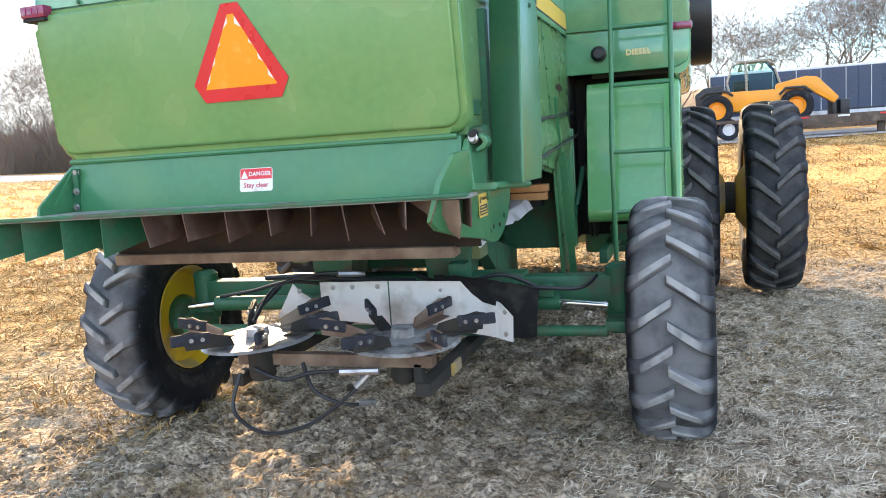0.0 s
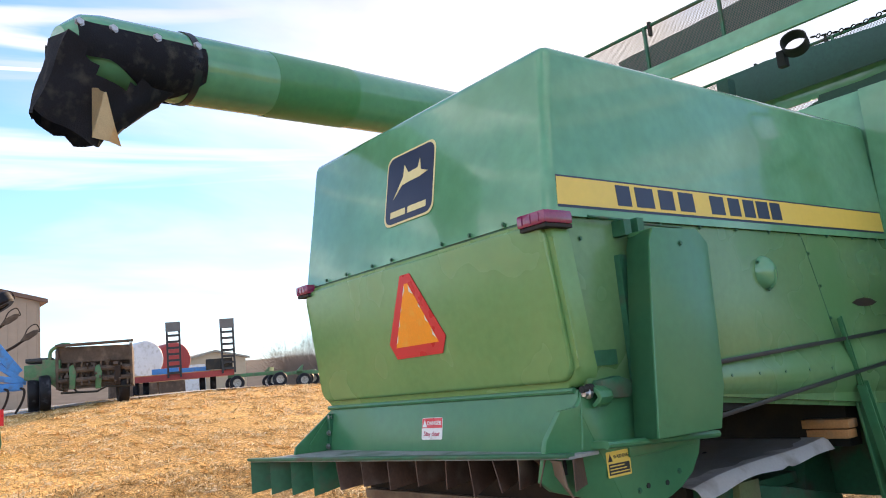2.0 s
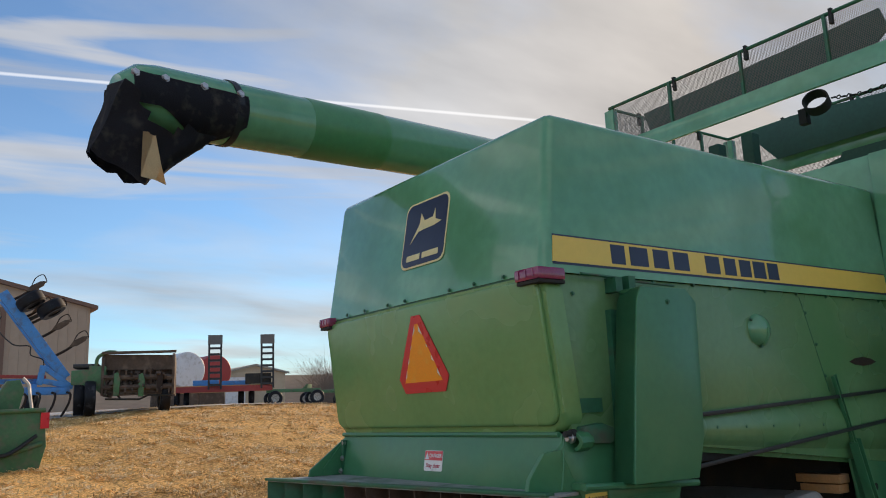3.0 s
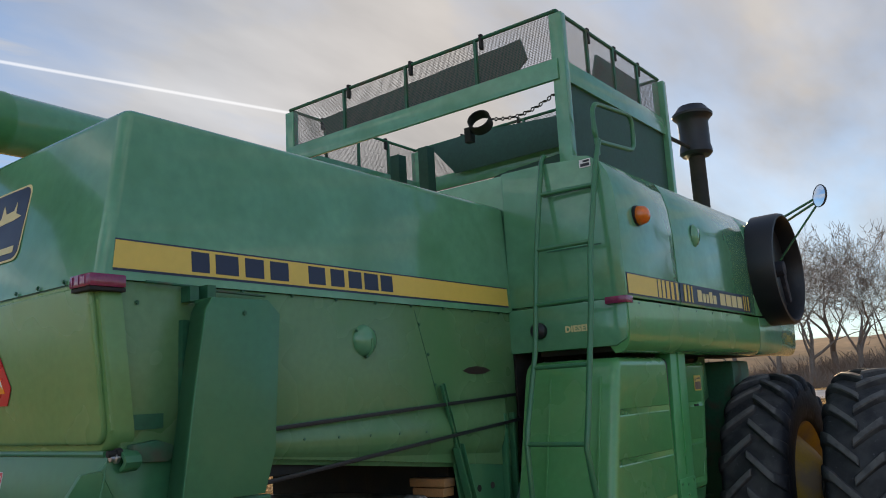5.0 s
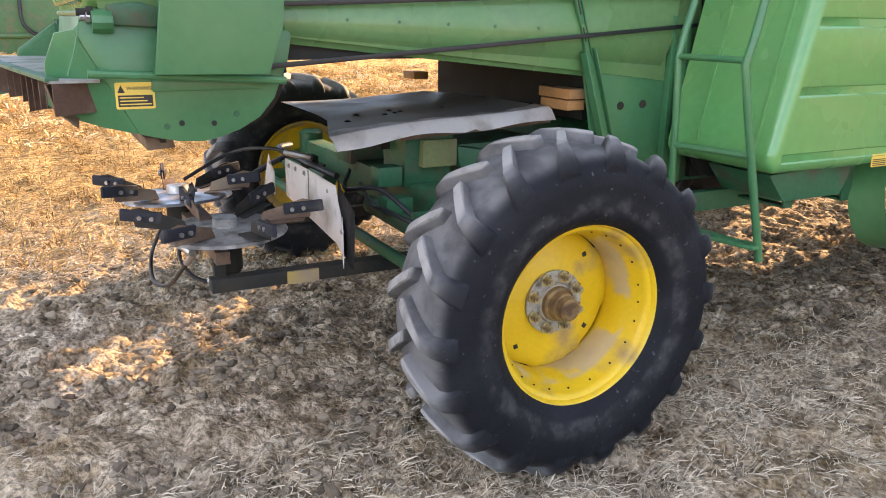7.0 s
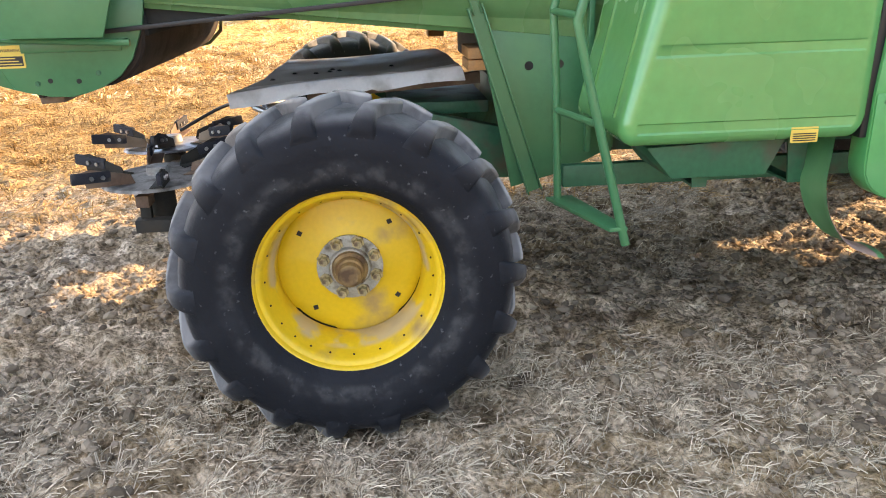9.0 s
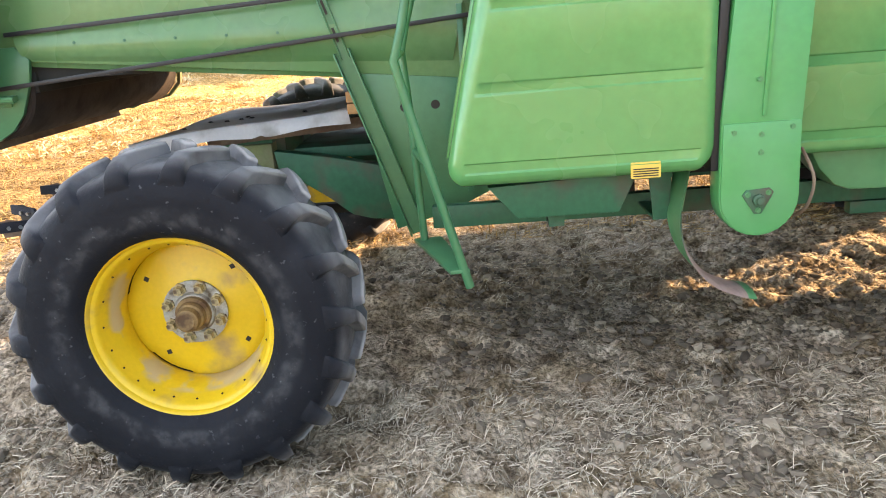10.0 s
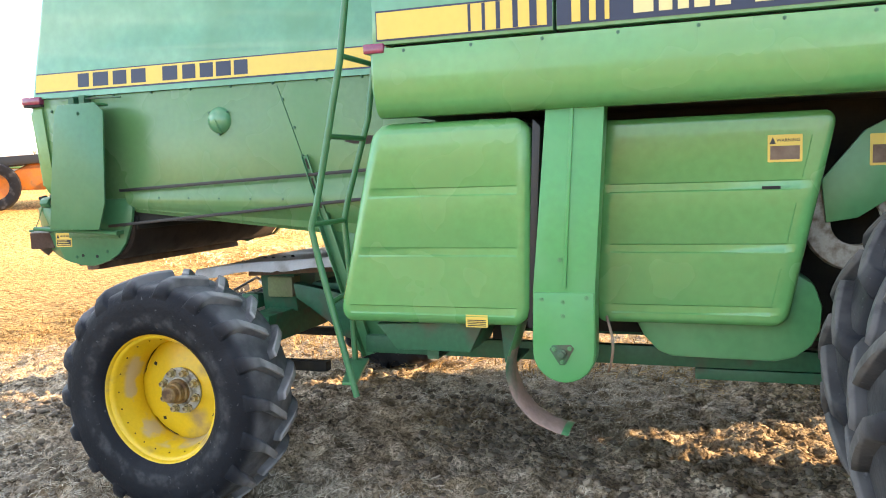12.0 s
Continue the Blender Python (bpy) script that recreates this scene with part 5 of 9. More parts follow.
    sheet(bm, [(-0.055, -0.045), (0.055, -0.045), (0.055, 0.01), (-0.055, 0.01)], m @ Matrix.Translation((0, 0, 0.001)), 0.002)
    part("text_field", bm, BROWN, st)
    bm = bmesh.new()
    sheet(bm, [(-0.058, 0.018), (-0.034, 0.018), (-0.046, 0.046)], m @ Matrix.Translation((0, 0, 0.001)), 0.002)
    part("alert_sign", bm, BLACK, st)
    words("WARNING", 0.0175, m @ Matrix.Translation((0.012, 0.032, 0.0022)), BLACK, st, depth=0.0003)
    # lower rounded guard and frame under the shields
    bm = bmesh.new()
    prism(bm, [(3.68, 1.05), (3.74, 0.93), (3.80, 0.865), (3.86, 0.843), (4.28, 0.838), (4.36, 0.86), (4.42, 0.91), (4.455, 0.98), (4.46, 1.08), (4.43, 1.17), (4.36, 1.22)], "x", 0.26, 0.44)
    part("lower_guard", bm, GREEN, combine, bevel=0.02)
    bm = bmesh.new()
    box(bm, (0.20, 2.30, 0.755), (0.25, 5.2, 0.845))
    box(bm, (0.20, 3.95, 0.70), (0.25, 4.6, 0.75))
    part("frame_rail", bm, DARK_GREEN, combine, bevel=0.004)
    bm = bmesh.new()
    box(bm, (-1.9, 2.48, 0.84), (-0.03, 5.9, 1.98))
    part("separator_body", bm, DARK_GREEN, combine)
    # near-black walls put in to darken the gap beside the tank shield
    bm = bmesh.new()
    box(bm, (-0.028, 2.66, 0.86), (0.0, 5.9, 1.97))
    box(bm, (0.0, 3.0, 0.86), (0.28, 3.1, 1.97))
    part("drive_side", bm, INNER, combine, "near-black fill for the shade in the drive recess")
    bm = bmesh.new()
    prism(bm, [(2.52, 0.98), (3.05, 1.00), (2.98, 0.86), (2.62, 0.86)], "x", 0.25, 0.60)
    part("shoe_bracket", bm, DARK_GREEN, combine, bevel=0.006)
    # hangers between shield and frame rail
    for y in (2.72, 3.10):
        bm = bmesh.new()
        prism(bm, [(y, 1.01), (y + 0.09, 1.01), (y + 0.075, 0.80), (y + 0.02, 0.80)], "x", 0.50, 0.51)
        box(bm, (0.24, y + 0.02, 0.80), (0.51, y + 0.075, 0.81))
        part("shield_hanger", bm, DARK_GREEN, combine, bevel=0.002)
    # drain spout bending down
    bm = bmesh.new()
    pts = smooth_path([(0.50, 3.25, 1.12), (0.56, 3.20, 0.95), (0.60, 3.17, 0.82), (0.61, 3.20, 0.70), (0.61, 3.28, 0.60), (0.605, 3.38, 0.55), (0.60, 3.44, 0.535)], 5)
    rings = []
    for i, p in enumerate(pts):
        a, c = pts[max(i - 1, 0)], pts[min(i + 1, len(pts) - 1)]
        d = (c - a).normalized()
        side = Vector((1, 0, 0))
        nrm = d.cross(side).normalized()
        arc = [radians(a) for a in range(0, 181, 30)]
        rings.append([bm.verts.new(p + side * 0.095 * math.cos(t) - nrm * 0.016 * math.sin(t)) for t in arc] + [bm.verts.new(p + side * 0.090 * math.cos(t) - nrm * 0.011 * math.sin(t)) for t in arc[::-1]])
    for a, b in zip(rings, rings[1:]):
        for k in range(14):
            bm.faces.new((a[k], a[(k + 1) % 14], b[(k + 1) % 14], b[k]))
    bm.faces.new(rings[-1])
    chute = part("clean_out_chute", bm, surf("rusty_chute", (0.36, 0.25, 0.21), 0.6, var=0.3, scale=6, fine=60, bump=0.1, dirt=(0.05, 0.17, 0.08), amount=0.4, dirt_scale=5), combine, "curved chute of worn green and rust")
    chute.data.materials.append(GREEN)
    for p in chute.data.polygons:
        if p.normal.y < -0.2 or p.center.y > 3.41 or p.center.z > 0.88:
            p.material_index = 1
    # front drive bracket, belt wheel and clutter before the front tyre
    bm = bmesh.new()
    prism(bm, [(4.46, 1.60), (4.62, 1.80), (5.0, 2.0), (5.0, 1.62), (4.72, 1.52), (4.60, 1.44), (4.48, 1.42)], "x", 0.30, 0.33)
    br = part("drive_bracket", bm, GREEN, combine, bevel=0.004)
    m = facing((0.3315, 4.70, 1.72), (0, 1, 0), (0, 0, 1))
    bm = bmesh.new()
    sheet(bm, rounded(0.12, 0.13, 0.004), m, 0.002)
    st = part("warning_sticker", bm, STRIPE, br)
    bm = bmesh.new()
    sheet(bm, [(-0.05, -0.055), (0.05, -0.055), (0.05, 0.02), (-0.05, 0.02)], m @ Matrix.Translation((0, 0, 0.001)), 0.002)
    part("text_field", bm, BROWN, st)
    bm = bmesh.new()
    lathe(bm, [(0.10, 0), (0.20, 0.0), (0.21, 0.02), (0.19, 0.03), (0.21, 0.04), (0.20, 0.06), (0.10, 0.06)], at((0.24, 4.60, 1.42), TO_X), 32)
    part("belt_wheel", bm, GREY, combine, "grey spoked belt wheel")
    bm = bmesh.new()
    sweep(bm, smooth_path([(0.62, 3.60, 1.05), (0.66, 3.63, 0.95), (0.64, 3.62, 0.85), (0.58, 3.60, 0.80)]), 0.006, 6)
    part("loose_hook", bm, BROWN, combine)


shields()


def ladder():
    outer = [(0.67, 2.70, 3.20), (0.67, 2.62, 3.02), (0.67, 2.46, 2.47), (0.67, 2.42, 2.20), (0.67, 2.27, 1.55), (0.67, 2.235, 1.44), (0.67, 2.27, 1.28), (0.67, 2.436, 0.64)]
    inner = [(0.31, 2.66, 3.17), (0.31, 2.62, 3.12), (0.31, 2.48, 2.53), (0.31, 2.39, 1.96), (0.31, 2.26, 1.56), (0.31, 2.235, 1.46), (0.31, 2.25, 1.2), (0.31, 2.265, 0.70)]
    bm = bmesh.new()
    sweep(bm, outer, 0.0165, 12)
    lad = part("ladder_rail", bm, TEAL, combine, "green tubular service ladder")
    bm = bmesh.new()
    sweep(bm, inner, 0.0155, 12)
    part("ladder_rail", bm, TEAL, combine)
    def at_z(pts, z):
        for a, b in zip(pts, pts[1:]):
            if b[2] <= z <= a[2]:
                s = (a[2] - z) / (a[2] - b[2])
                return Vector(a).lerp(Vector(b), s)
    for z in (2.905, 2.555, 2.225, 1.865, 1.455, 1.085):
        bm = bmesh.new()
        sweep(bm, [at_z(inner, z), at_z(outer, z)], 0.013, 10)
        part("rung", bm, TEAL, lad)
    bm = bmesh.new()
    prism(bm, [(0.29, 2.22), (0.69, 2.37), (0.68, 2.44), (0.28, 2.33)], "z", lambda p: 0.715 - 0.05 * (p[0] - 0.3), lambda p: 0.73 - 0.05 * (p[0] - 0.3))
    part("foot_step", bm, TEAL, lad, bevel=0.004)
    # hand hoop at the top
    bm = bmesh.new()
    pts = []
    c, w, h = Vector((0.67, 2.93, 3.33)), 0.56, 0.24
    for y, z in rounded(w, h, 0.07, 5):
        pts.append(c + Vector((0, y, z + 0.10 * y)))
    sweep(bm, pts, 0.015, 10, closed=True)
    sweep(bm, [(0.67, 2.68, 3.10), (0.67, 2.66, 3.28)], 0.015, 10)
    part("hand_hoop", bm, TEAL, lad)


ladder()


# ---- wheels ----
def tyre_profile(R, W, rim):
    """Half of the carcass, from the bead to the crown, as (radius, across)."""
    h = R - rim
    out = [(rim, -0.40), (rim + 0.015, -0.44), (rim + 0.12 * h, -0.475), (rim + 0.30 * h, -0.502), (rim + 0.50 * h, -0.508), (rim + 0.66 * h, -0.495), (R - 0.078, -0.462), (R - 0.058, -0.42), (R - 0.045, -0.36), (R - 0.034, -0.18), (R - 0.03, 0.0)]
    return [(r, x * W) for r, x in out]


def tyre_mesh(name, R, W, rim):
    """The carcass of an agricultural tyre round the x axis."""
    bm = bmesh.new()
    prof = tyre_profile(R, W, rim)
    lathe(bm, prof + [(r, -x) for r, x in prof[-2::-1]] + [(rim + 0.03, 0.36 * W), (rim + 0.03, -0.36 * W), prof[0]], TO_X, 72)
    return mesh_from(name, bm, RUBBER, sharp=48)


def lug_mesh(name, R, W, rim, high, wide, skew, side):
    """One slanting lug: a bar from past the crown over the shoulder, swelling and dying out on the flank."""
    prof = tyre_profile(R, W, rim)[::-1]
    xs, rs = [-x for r, x in prof[:6]], [r for r, x in prof[:6]]
    bm = bmesh.new()
    rows = []
    for u, tall, broad in ((-0.035, 0.62, 0.86), (-0.02, 0.95, 0.95), (0.10, 1.0, 1.0), (0.22, 1.0, 1.04), (0.33, 1.0, 1.18), (0.41, 0.98, 1.42), (0.455, 0.86, 1.62), (0.482, 0.58, 1.72), (0.497, 0.16, 1.66)):
        x = u * W
        r = float(np.interp(abs(x), xs, rs))
        tip = max(0.0, (u - 0.33) / 0.167)
        ang = skew * (2 * u) * (1.0 - 0.16 * tip)
        hw = wide / 2 * broad / r
        row = []
        for da, f in ((-1.35, -0.25), (-1.02, 0.74), (-0.80, 0.97), (0.0, 1.0), (0.80, 0.97), (1.02, 0.74), (1.35, -0.25)):
            out = high * tall * f if f > 0 else -0.010
            rr, xx = r + out * (1 - 0.45 * tip), x + max(out, 0) * 0.36 * tip
            t = ang + da * hw
            row.append(bm.verts.new((side * xx, rr * math.cos(t), rr * math.sin(t))))
        rows.append(row)
    for a, b in zip(rows, rows[1:]):
        for j in range(6):
            bm.faces.new((a[j], a[j + 1], b[j + 1], b[j]))
    bm.faces.new(rows[0])
    bm.faces.new(rows[-1])
    return mesh_from(name, bm, RUBBER, sharp=52)


def tyre_rubber(name, R, half, tread):
    """Black rubber: field dust on the running surface, worn grey lug tops, scuffs on the flanks."""
    m = bpy.data.materials.new(name)
    m.use_nodes = True
    nt = m.node_tree
    p = nt.nodes["Principled BSDF"]
    tc = nt.nodes.new("ShaderNodeTexCoord")
    info, shifted = nt.nodes.new("ShaderNodeObjectInfo"), nt.nodes.new("ShaderNodeVectorMath")
    shifted.operation = "MULTIPLY_ADD"
    shifted.inputs[1].default_value = (1, 1, 1)
    nt.links.new(tc.outputs["Object"], shifted.inputs[0])
    spin = nt.nodes.new("ShaderNodeMath")
    spin.operation = "MULTIPLY"
    spin.inputs[1].default_value = 37.0
    nt.links.new(info.outputs["Random"], spin.inputs[0])
    nt.links.new(spin.outputs[0], shifted.inputs[2])

    def noise_node(s, detail=6.0):
        n = nt.nodes.new("ShaderNodeTexNoise")
        n.inputs["Scale"].default_value, n.inputs["Detail"].default_value = s, detail
        nt.links.new(shifted.outputs[0], n.inputs["Vector"])
        return n.outputs[0]

    def ranged(src, a, b, lo=0.0, hi=1.0):
        n = nt.nodes.new("ShaderNodeMapRange")
        n.interpolation_type = "SMOOTHSTEP"
        for k, v in (("From Min", a), ("From Max", b), ("To Min", lo), ("To Max", hi)):
            n.inputs[k].default_value = v
        nt.links.new(src, n.inputs["Value"])
        return n.outputs[0]

    def times(a, c):
        n = nt.nodes.new("ShaderNodeMath")
        n.operation = "MULTIPLY"
        nt.links.new(a, n.inputs[0])
        nt.links.new(c, n.inputs[1])
        return n.outputs[0]

    def blend(f, a, c):
        n = nt.nodes.new("ShaderNodeMix")
        n.data_type = "RGBA"
        nt.links.new(f, n.inputs["Factor"])
        for sock, v in ((n.inputs[6], a), (n.inputs[7], c)):
            if isinstance(v, bpy.types.NodeSocket):
                nt.links.new(v, sock)
            else:
                sock.default_value = (*v, 1)
        return n.outputs[2]
    flat = nt.nodes.new("ShaderNodeVectorMath")
    flat.operation = "MULTIPLY"
    flat.inputs[1].default_value = (0, 1, 1)
    nt.links.new(tc.outputs["Object"], flat.inputs[0])
    ln = nt.nodes.new("ShaderNodeVectorMath")
    ln.operation = "LENGTH"
    nt.links.new(flat.outputs[0], ln.inputs[0])
    rad = ln.outputs["Value"]
    col = blend(noise_node(5), (0.004, 0.005, 0.008), (0.013, 0.015, 0.020))
    sep, off = nt.nodes.new("ShaderNodeSeparateXYZ"), nt.nodes.new("ShaderNodeMath")
    off.operation = "ABSOLUTE"
    nt.links.new(tc.outputs["Object"], sep.inputs[0])
    nt.links.new(sep.outputs[0], off.inputs[0])
    run = ranged(off.outputs[0], half * 0.74, half * 0.98, 1.0, 0.12)
    dust = times(ranged(rad, R - 0.085, R - 0.034), ranged(noise_node(6, 8), 0.34, 0.60, 0.42, 1.0))
    dust = times(dust, run)
    col = blend(dust, col, tuple(tread * c for c in (0.98, 0.98, 1.01)))
    col = blend(ranged(noise_node(3.4, 9), 0.50, 0.78, 0.0, 0.6), col, (0.030, 0.034, 0.042))
    ring = times(times(ranged(rad, R * 0.585, R * 0.63), ranged(rad, R * 0.66, R * 0.735, 1.0, 0.0)), ranged(noise_node(17, 9), 0.40, 0.70, 0.1, 0.75))
    col = blend(ring, col, (0.060, 0.062, 0.066))
    worn = times(times(ranged(rad, R - 0.004, R + 0.006), run), ranged(noise_node(14, 6), 0.30, 0.55, 0.45, 1.0))
    col = blend(worn, col, tuple(1.9 * tread * c for c in (1.0, 0.98, 0.96)))
    col = blend(ranged(noise_node(44, 9), 0.64, 0.76, 0.0, 0.5), col, (0.14, 0.145, 0.155))
    nt.links.new(col, p.inputs["Base Color"])
    p.inputs["Roughness"].default_value = 0.62
    p.inputs["Specular IOR Level"].default_value = 0.18
    bp = nt.nodes.new("ShaderNodeBump")
    bp.inputs["Strength"].default_value, bp.inputs["Distance"].default_value = 0.35, 0.012
    nt.links.new(noise_node(38, 8), bp.inputs["Height"])
    nt.links.new(bp.outputs[0], p.inputs["Normal"])
    return m


def tyre_kit(name, R, W, rim, high, wide, skew, tread):
    """Carcass and the two hands of lug, all in one dusty rubber."""
    rubber = tyre_rubber(name + "_rubber", R, W / 2, tread)
    kit = [tyre_mesh(name, R, W, rim)] + [lug_mesh("lug", R, W, rim, high, wide, skew, side) for side in (1, -1)]
    for me in kit:
        me.materials[0] = rubber
    return kit


REAR_TYRE = tyre_kit("rear_tyre", 0.617, 0.40, 0.328, 0.044, 0.041, 0.215, 0.17)
FRONT_TYRE = tyre_kit("front_tyre", 0.866, 0.485, 0.49, 0.052, 0.056, 0.26, 0.065)


def fit_tyre(kit, wheel, lugs, m, label):
    child("tyre", kit[0], m, wheel, label)
    for k in range(lugs):
        for j in (0, 1):
            child("lug", kit[1 + j], m @ Matrix.Rotation(2 * math.pi * (k + 0.5 * j) / lugs, 4, "X"), wheel)


def worn_rim_paint():
    """Yellow paint, chipped off to a tan primer round the floor of the rim."""
    m = YELLOW.copy()
    m.name = "worn_yellow_rim"
    nt = m.node_tree
    b = nt.nodes["Principled BSDF"]
    src = b.inputs["Base Color"].links[0].from_socket
    tc, sep, n = nt.nodes.new("ShaderNodeTexCoord"), nt.nodes.new("ShaderNodeSeparateXYZ"), nt.nodes.new("ShaderNodeTexNoise")
    nt.links.new(tc.outputs["Object"], sep.inputs[0])
    nt.links.new(tc.outputs["Object"], n.inputs["Vector"])
    n.inputs["Scale"].default_value, n.inputs["Detail"].default_value = 5.5, 5
    edge = nt.nodes.new("ShaderNodeMapRange")
    chip = nt.nodes.new("ShaderNodeMapRange")
    both = nt.nodes.new("ShaderNodeMath")
    both.operation = "MULTIPLY"
    mix = nt.nodes.new("ShaderNodeMix")
    mix.data_type = "RGBA"
    for node, values in ((edge, (0.06, 0.075, 0.85, 0.0)), (chip, (0.46, 0.52, 0.0, 1.0))):
        for k, v in zip(("From Min", "From Max", "To Min", "To Max"), values):
            node.inputs[k].default_value = v
    nt.links.new(sep.outputs[0], edge.inputs["Value"])
    nt.links.new(n.outputs[0], chip.inputs["Value"])
    nt.links.new(edge.outputs[0], both.inputs[0])
    nt.links.new(chip.outputs[0], both.inputs[1])
    nt.links.new(both.outputs[0], mix.inputs["Factor"])
    nt.links.new(src, mix.inputs[6])
    mix.inputs[7].default_value = (0.46, 0.36, 0.22, 1)
    nt.links.new(mix.outputs[2], b.inputs["Base Color"])
    return m


def rim_parts():
    out = {}
    bm = bmesh.new()
    lathe(bm, [(0.346, 0.138), (0.357, 0.146), (0.358, 0.156), (0.350, 0.163), (0.338, 0.160), (0.331, 0.150), (0.327, 0.140), (0.316, 0.137), (0.311, 0.130), (0.304, 0.118), (0.298, 0.08), (0.280, 0.055), (0.268, -0.04), (0.28, -0.07), (0.305, -0.13), (0.325, -0.165), (0.332, -0.16), (0.31, -0.10), (0.288, -0.06), (0.282, 0.0)], TO_X, 64)
    out["rim"] = mesh_from("rim", bm, worn_rim_paint(), sharp=50)
    out["rim"].transform(Matrix.Diagonal((1, 0.972, 0.972, 1)))
    bm = bmesh.new()
    n = 64
    prof = []
    for k in range(n):
        t = 2 * math.pi * k / n
        lobe = 0.5 + 0.5 * math.cos(4 * t)
        prof.append((t, 0.263 + 0.017 * (lobe > 0.35)))
    rings = []
    for f, x in ((1.0, -0.075), (1.0, -0.066), (0.95, -0.058), (0.80, -0.052), (0.62, -0.046), (0.46, -0.032), (0.40, -0.03)):
        rings.append([bm.verts.new((x, r * f * math.cos(t), r * f * math.sin(t))) for t, r in prof])
    for a, b in zip(rings, rings[1:]):
        for k in range(n):
            bm.faces.new((a[k], a[(k + 1) % n], b[(k + 1) % n], b[k]))
    bm.faces.new(rings[-1])
    out["disc"] = mesh_from("wheel_disc", bm, YELLOW, sharp=45)
    # near-black ring behind the disc, added to put shade in the rim gaps
    bm = bmesh.new()
    lathe(bm, [(0.10, -0.088), (0.290, -0.086), (0.290, -0.080), (0.10, -0.080), (0.10, -0.088)], TO_X, 48)
    out["gap_shade"] = mesh_from("wheel_backing", bm, INNER)
    # its inner face is painted like the wheel
    out["gap_shade"].materials.append(YELLOW)
    for p in out["gap_shade"].polygons:
        if p.normal.x < -0.5:
            p.material_index = 1
    bm = bmesh.new()
    lathe(bm, [(0, -0.03), (0.118, -0.03), (0.120, -0.016), (0.078, -0.012), (0.072, 0.0), (0, 0.0)], TO_X, 32)
    out["flange"] = mesh_from("hub_flange", bm, surf("grimy_hub_flange", (0.38, 0.37, 0.33), 0.55, metal=0.3, var=0.35, scale=18, fine=120, bump=0.15, dirt=(0.10, 0.075, 0.05), amount=0.35, dirt_scale=22))
    bm = bmesh.new()
    lathe(bm, [(0.066, -0.005), (0.064, 0.018), (0.054, 0.024), (0.050, 0.05), (0.044, 0.056), (0.041, 0.085), (0.030, 0.095), (0, 0.097)], TO_X, 28)
    out["nose"] = mesh_from("hub_nose", bm, HUB)
    out["bolt"] = bolt_mesh("wheel_bolt", 0.0165, 0.036, surf("worn_yellow_bolt", (0.46, 0.38, 0.20), 0.5, metal=0.3, var=0.3, scale=30, fine=150, bump=0.1, dirt=(0.12, 0.08, 0.05), amount=0.4, dirt_scale=40), TO_X)
    bm = bmesh.new()
    box(bm, (0, -0.0085, -0.0085), (0.003, 0.0085, 0.0085))
    out["slot"] = mesh_from("disc_slot", bm, INNER)
    bm = bmesh.new()
    bmesh.ops.create_icosphere(bm, subdivisions=1, radius=0.0045)
    out["rivet"] = mesh_from("rim_rivet", bm, RUST)
    bm = bmesh.new()
    lathe(bm, [(0, -0.05), (0.13, -0.05), (0.14, -0.10), (0.12, -0.16), (0.07, -0.18), (0.06, -0.26), (0, -0.26)], TO_X, 24)
    out["drum"] = mesh_from("hub_drum", bm, DARK_GREEN)
    return out


RIM = rim_parts()


def child(name, mesh, m, parent, label=""):
    ob = new(name, mesh)
    ob.parent = parent
    ob.matrix_basis = m
    return tagged(ob, label)


def rear_wheel(m):
    rim = new("steer_wheel", RIM["rim"])
    rim.parent = combine
    rim.matrix_parent_inverse = world_of(combine).inverted()
    rim.matrix_basis = m
    tagged(rim, "yellow steel wheel with dusty lugged tyre")
    fit_tyre(REAR_TYRE, rim, 18, Matrix(), "dusty black tyre with worn lugs")
    child("wheel_disc", RIM["disc"], Matrix(), rim)
    child("hub_flange", RIM["flange"], Matrix(), rim, "grey bolted hub flange")
    child("hub_nose", RIM["nose"], Matrix(), rim, "rusty hub nose")
    child("wheel_backing", RIM["gap_shade"], Matrix(), rim)
    child("hub_drum", RIM["drum"], Matrix(), rim)
    for k in range(8):
        t = 2 * math.pi * (k + 0.3) / 8
        child("wheel_bolt", RIM["bolt"], Matrix.Translation((-0.017, 0.099 * math.cos(t), 0.099 * math.sin(t))), rim)
    turn = m.to_euler().x
    for k, t in enumerate((0.80, 2.52, 4.02, 5.62)):
        t -= turn
        child("disc_slot", RIM["slot"], Matrix.Translation((-0.0525, 0.214 * math.cos(t), 0.214 * math.sin(t))) @ pose(0, 0, 0, 40 * k + 10), rim)
    for k in range(22):
        t = 2 * math.pi * (k + 0.3 * math.sin(7 * k)) / 22
        child("rim_rivet", RIM["rivet"], Matrix.Translation((0.102, 0.2915 * math.cos(t), 0.2915 * math.sin(t))), rim)
    return rim


rear_wheel(pose(0.664, 1.427, 0.606, 12, 0, 0))
rear_wheel(pose(-2.40, 1.42, 0.610, 40, 0, 180))


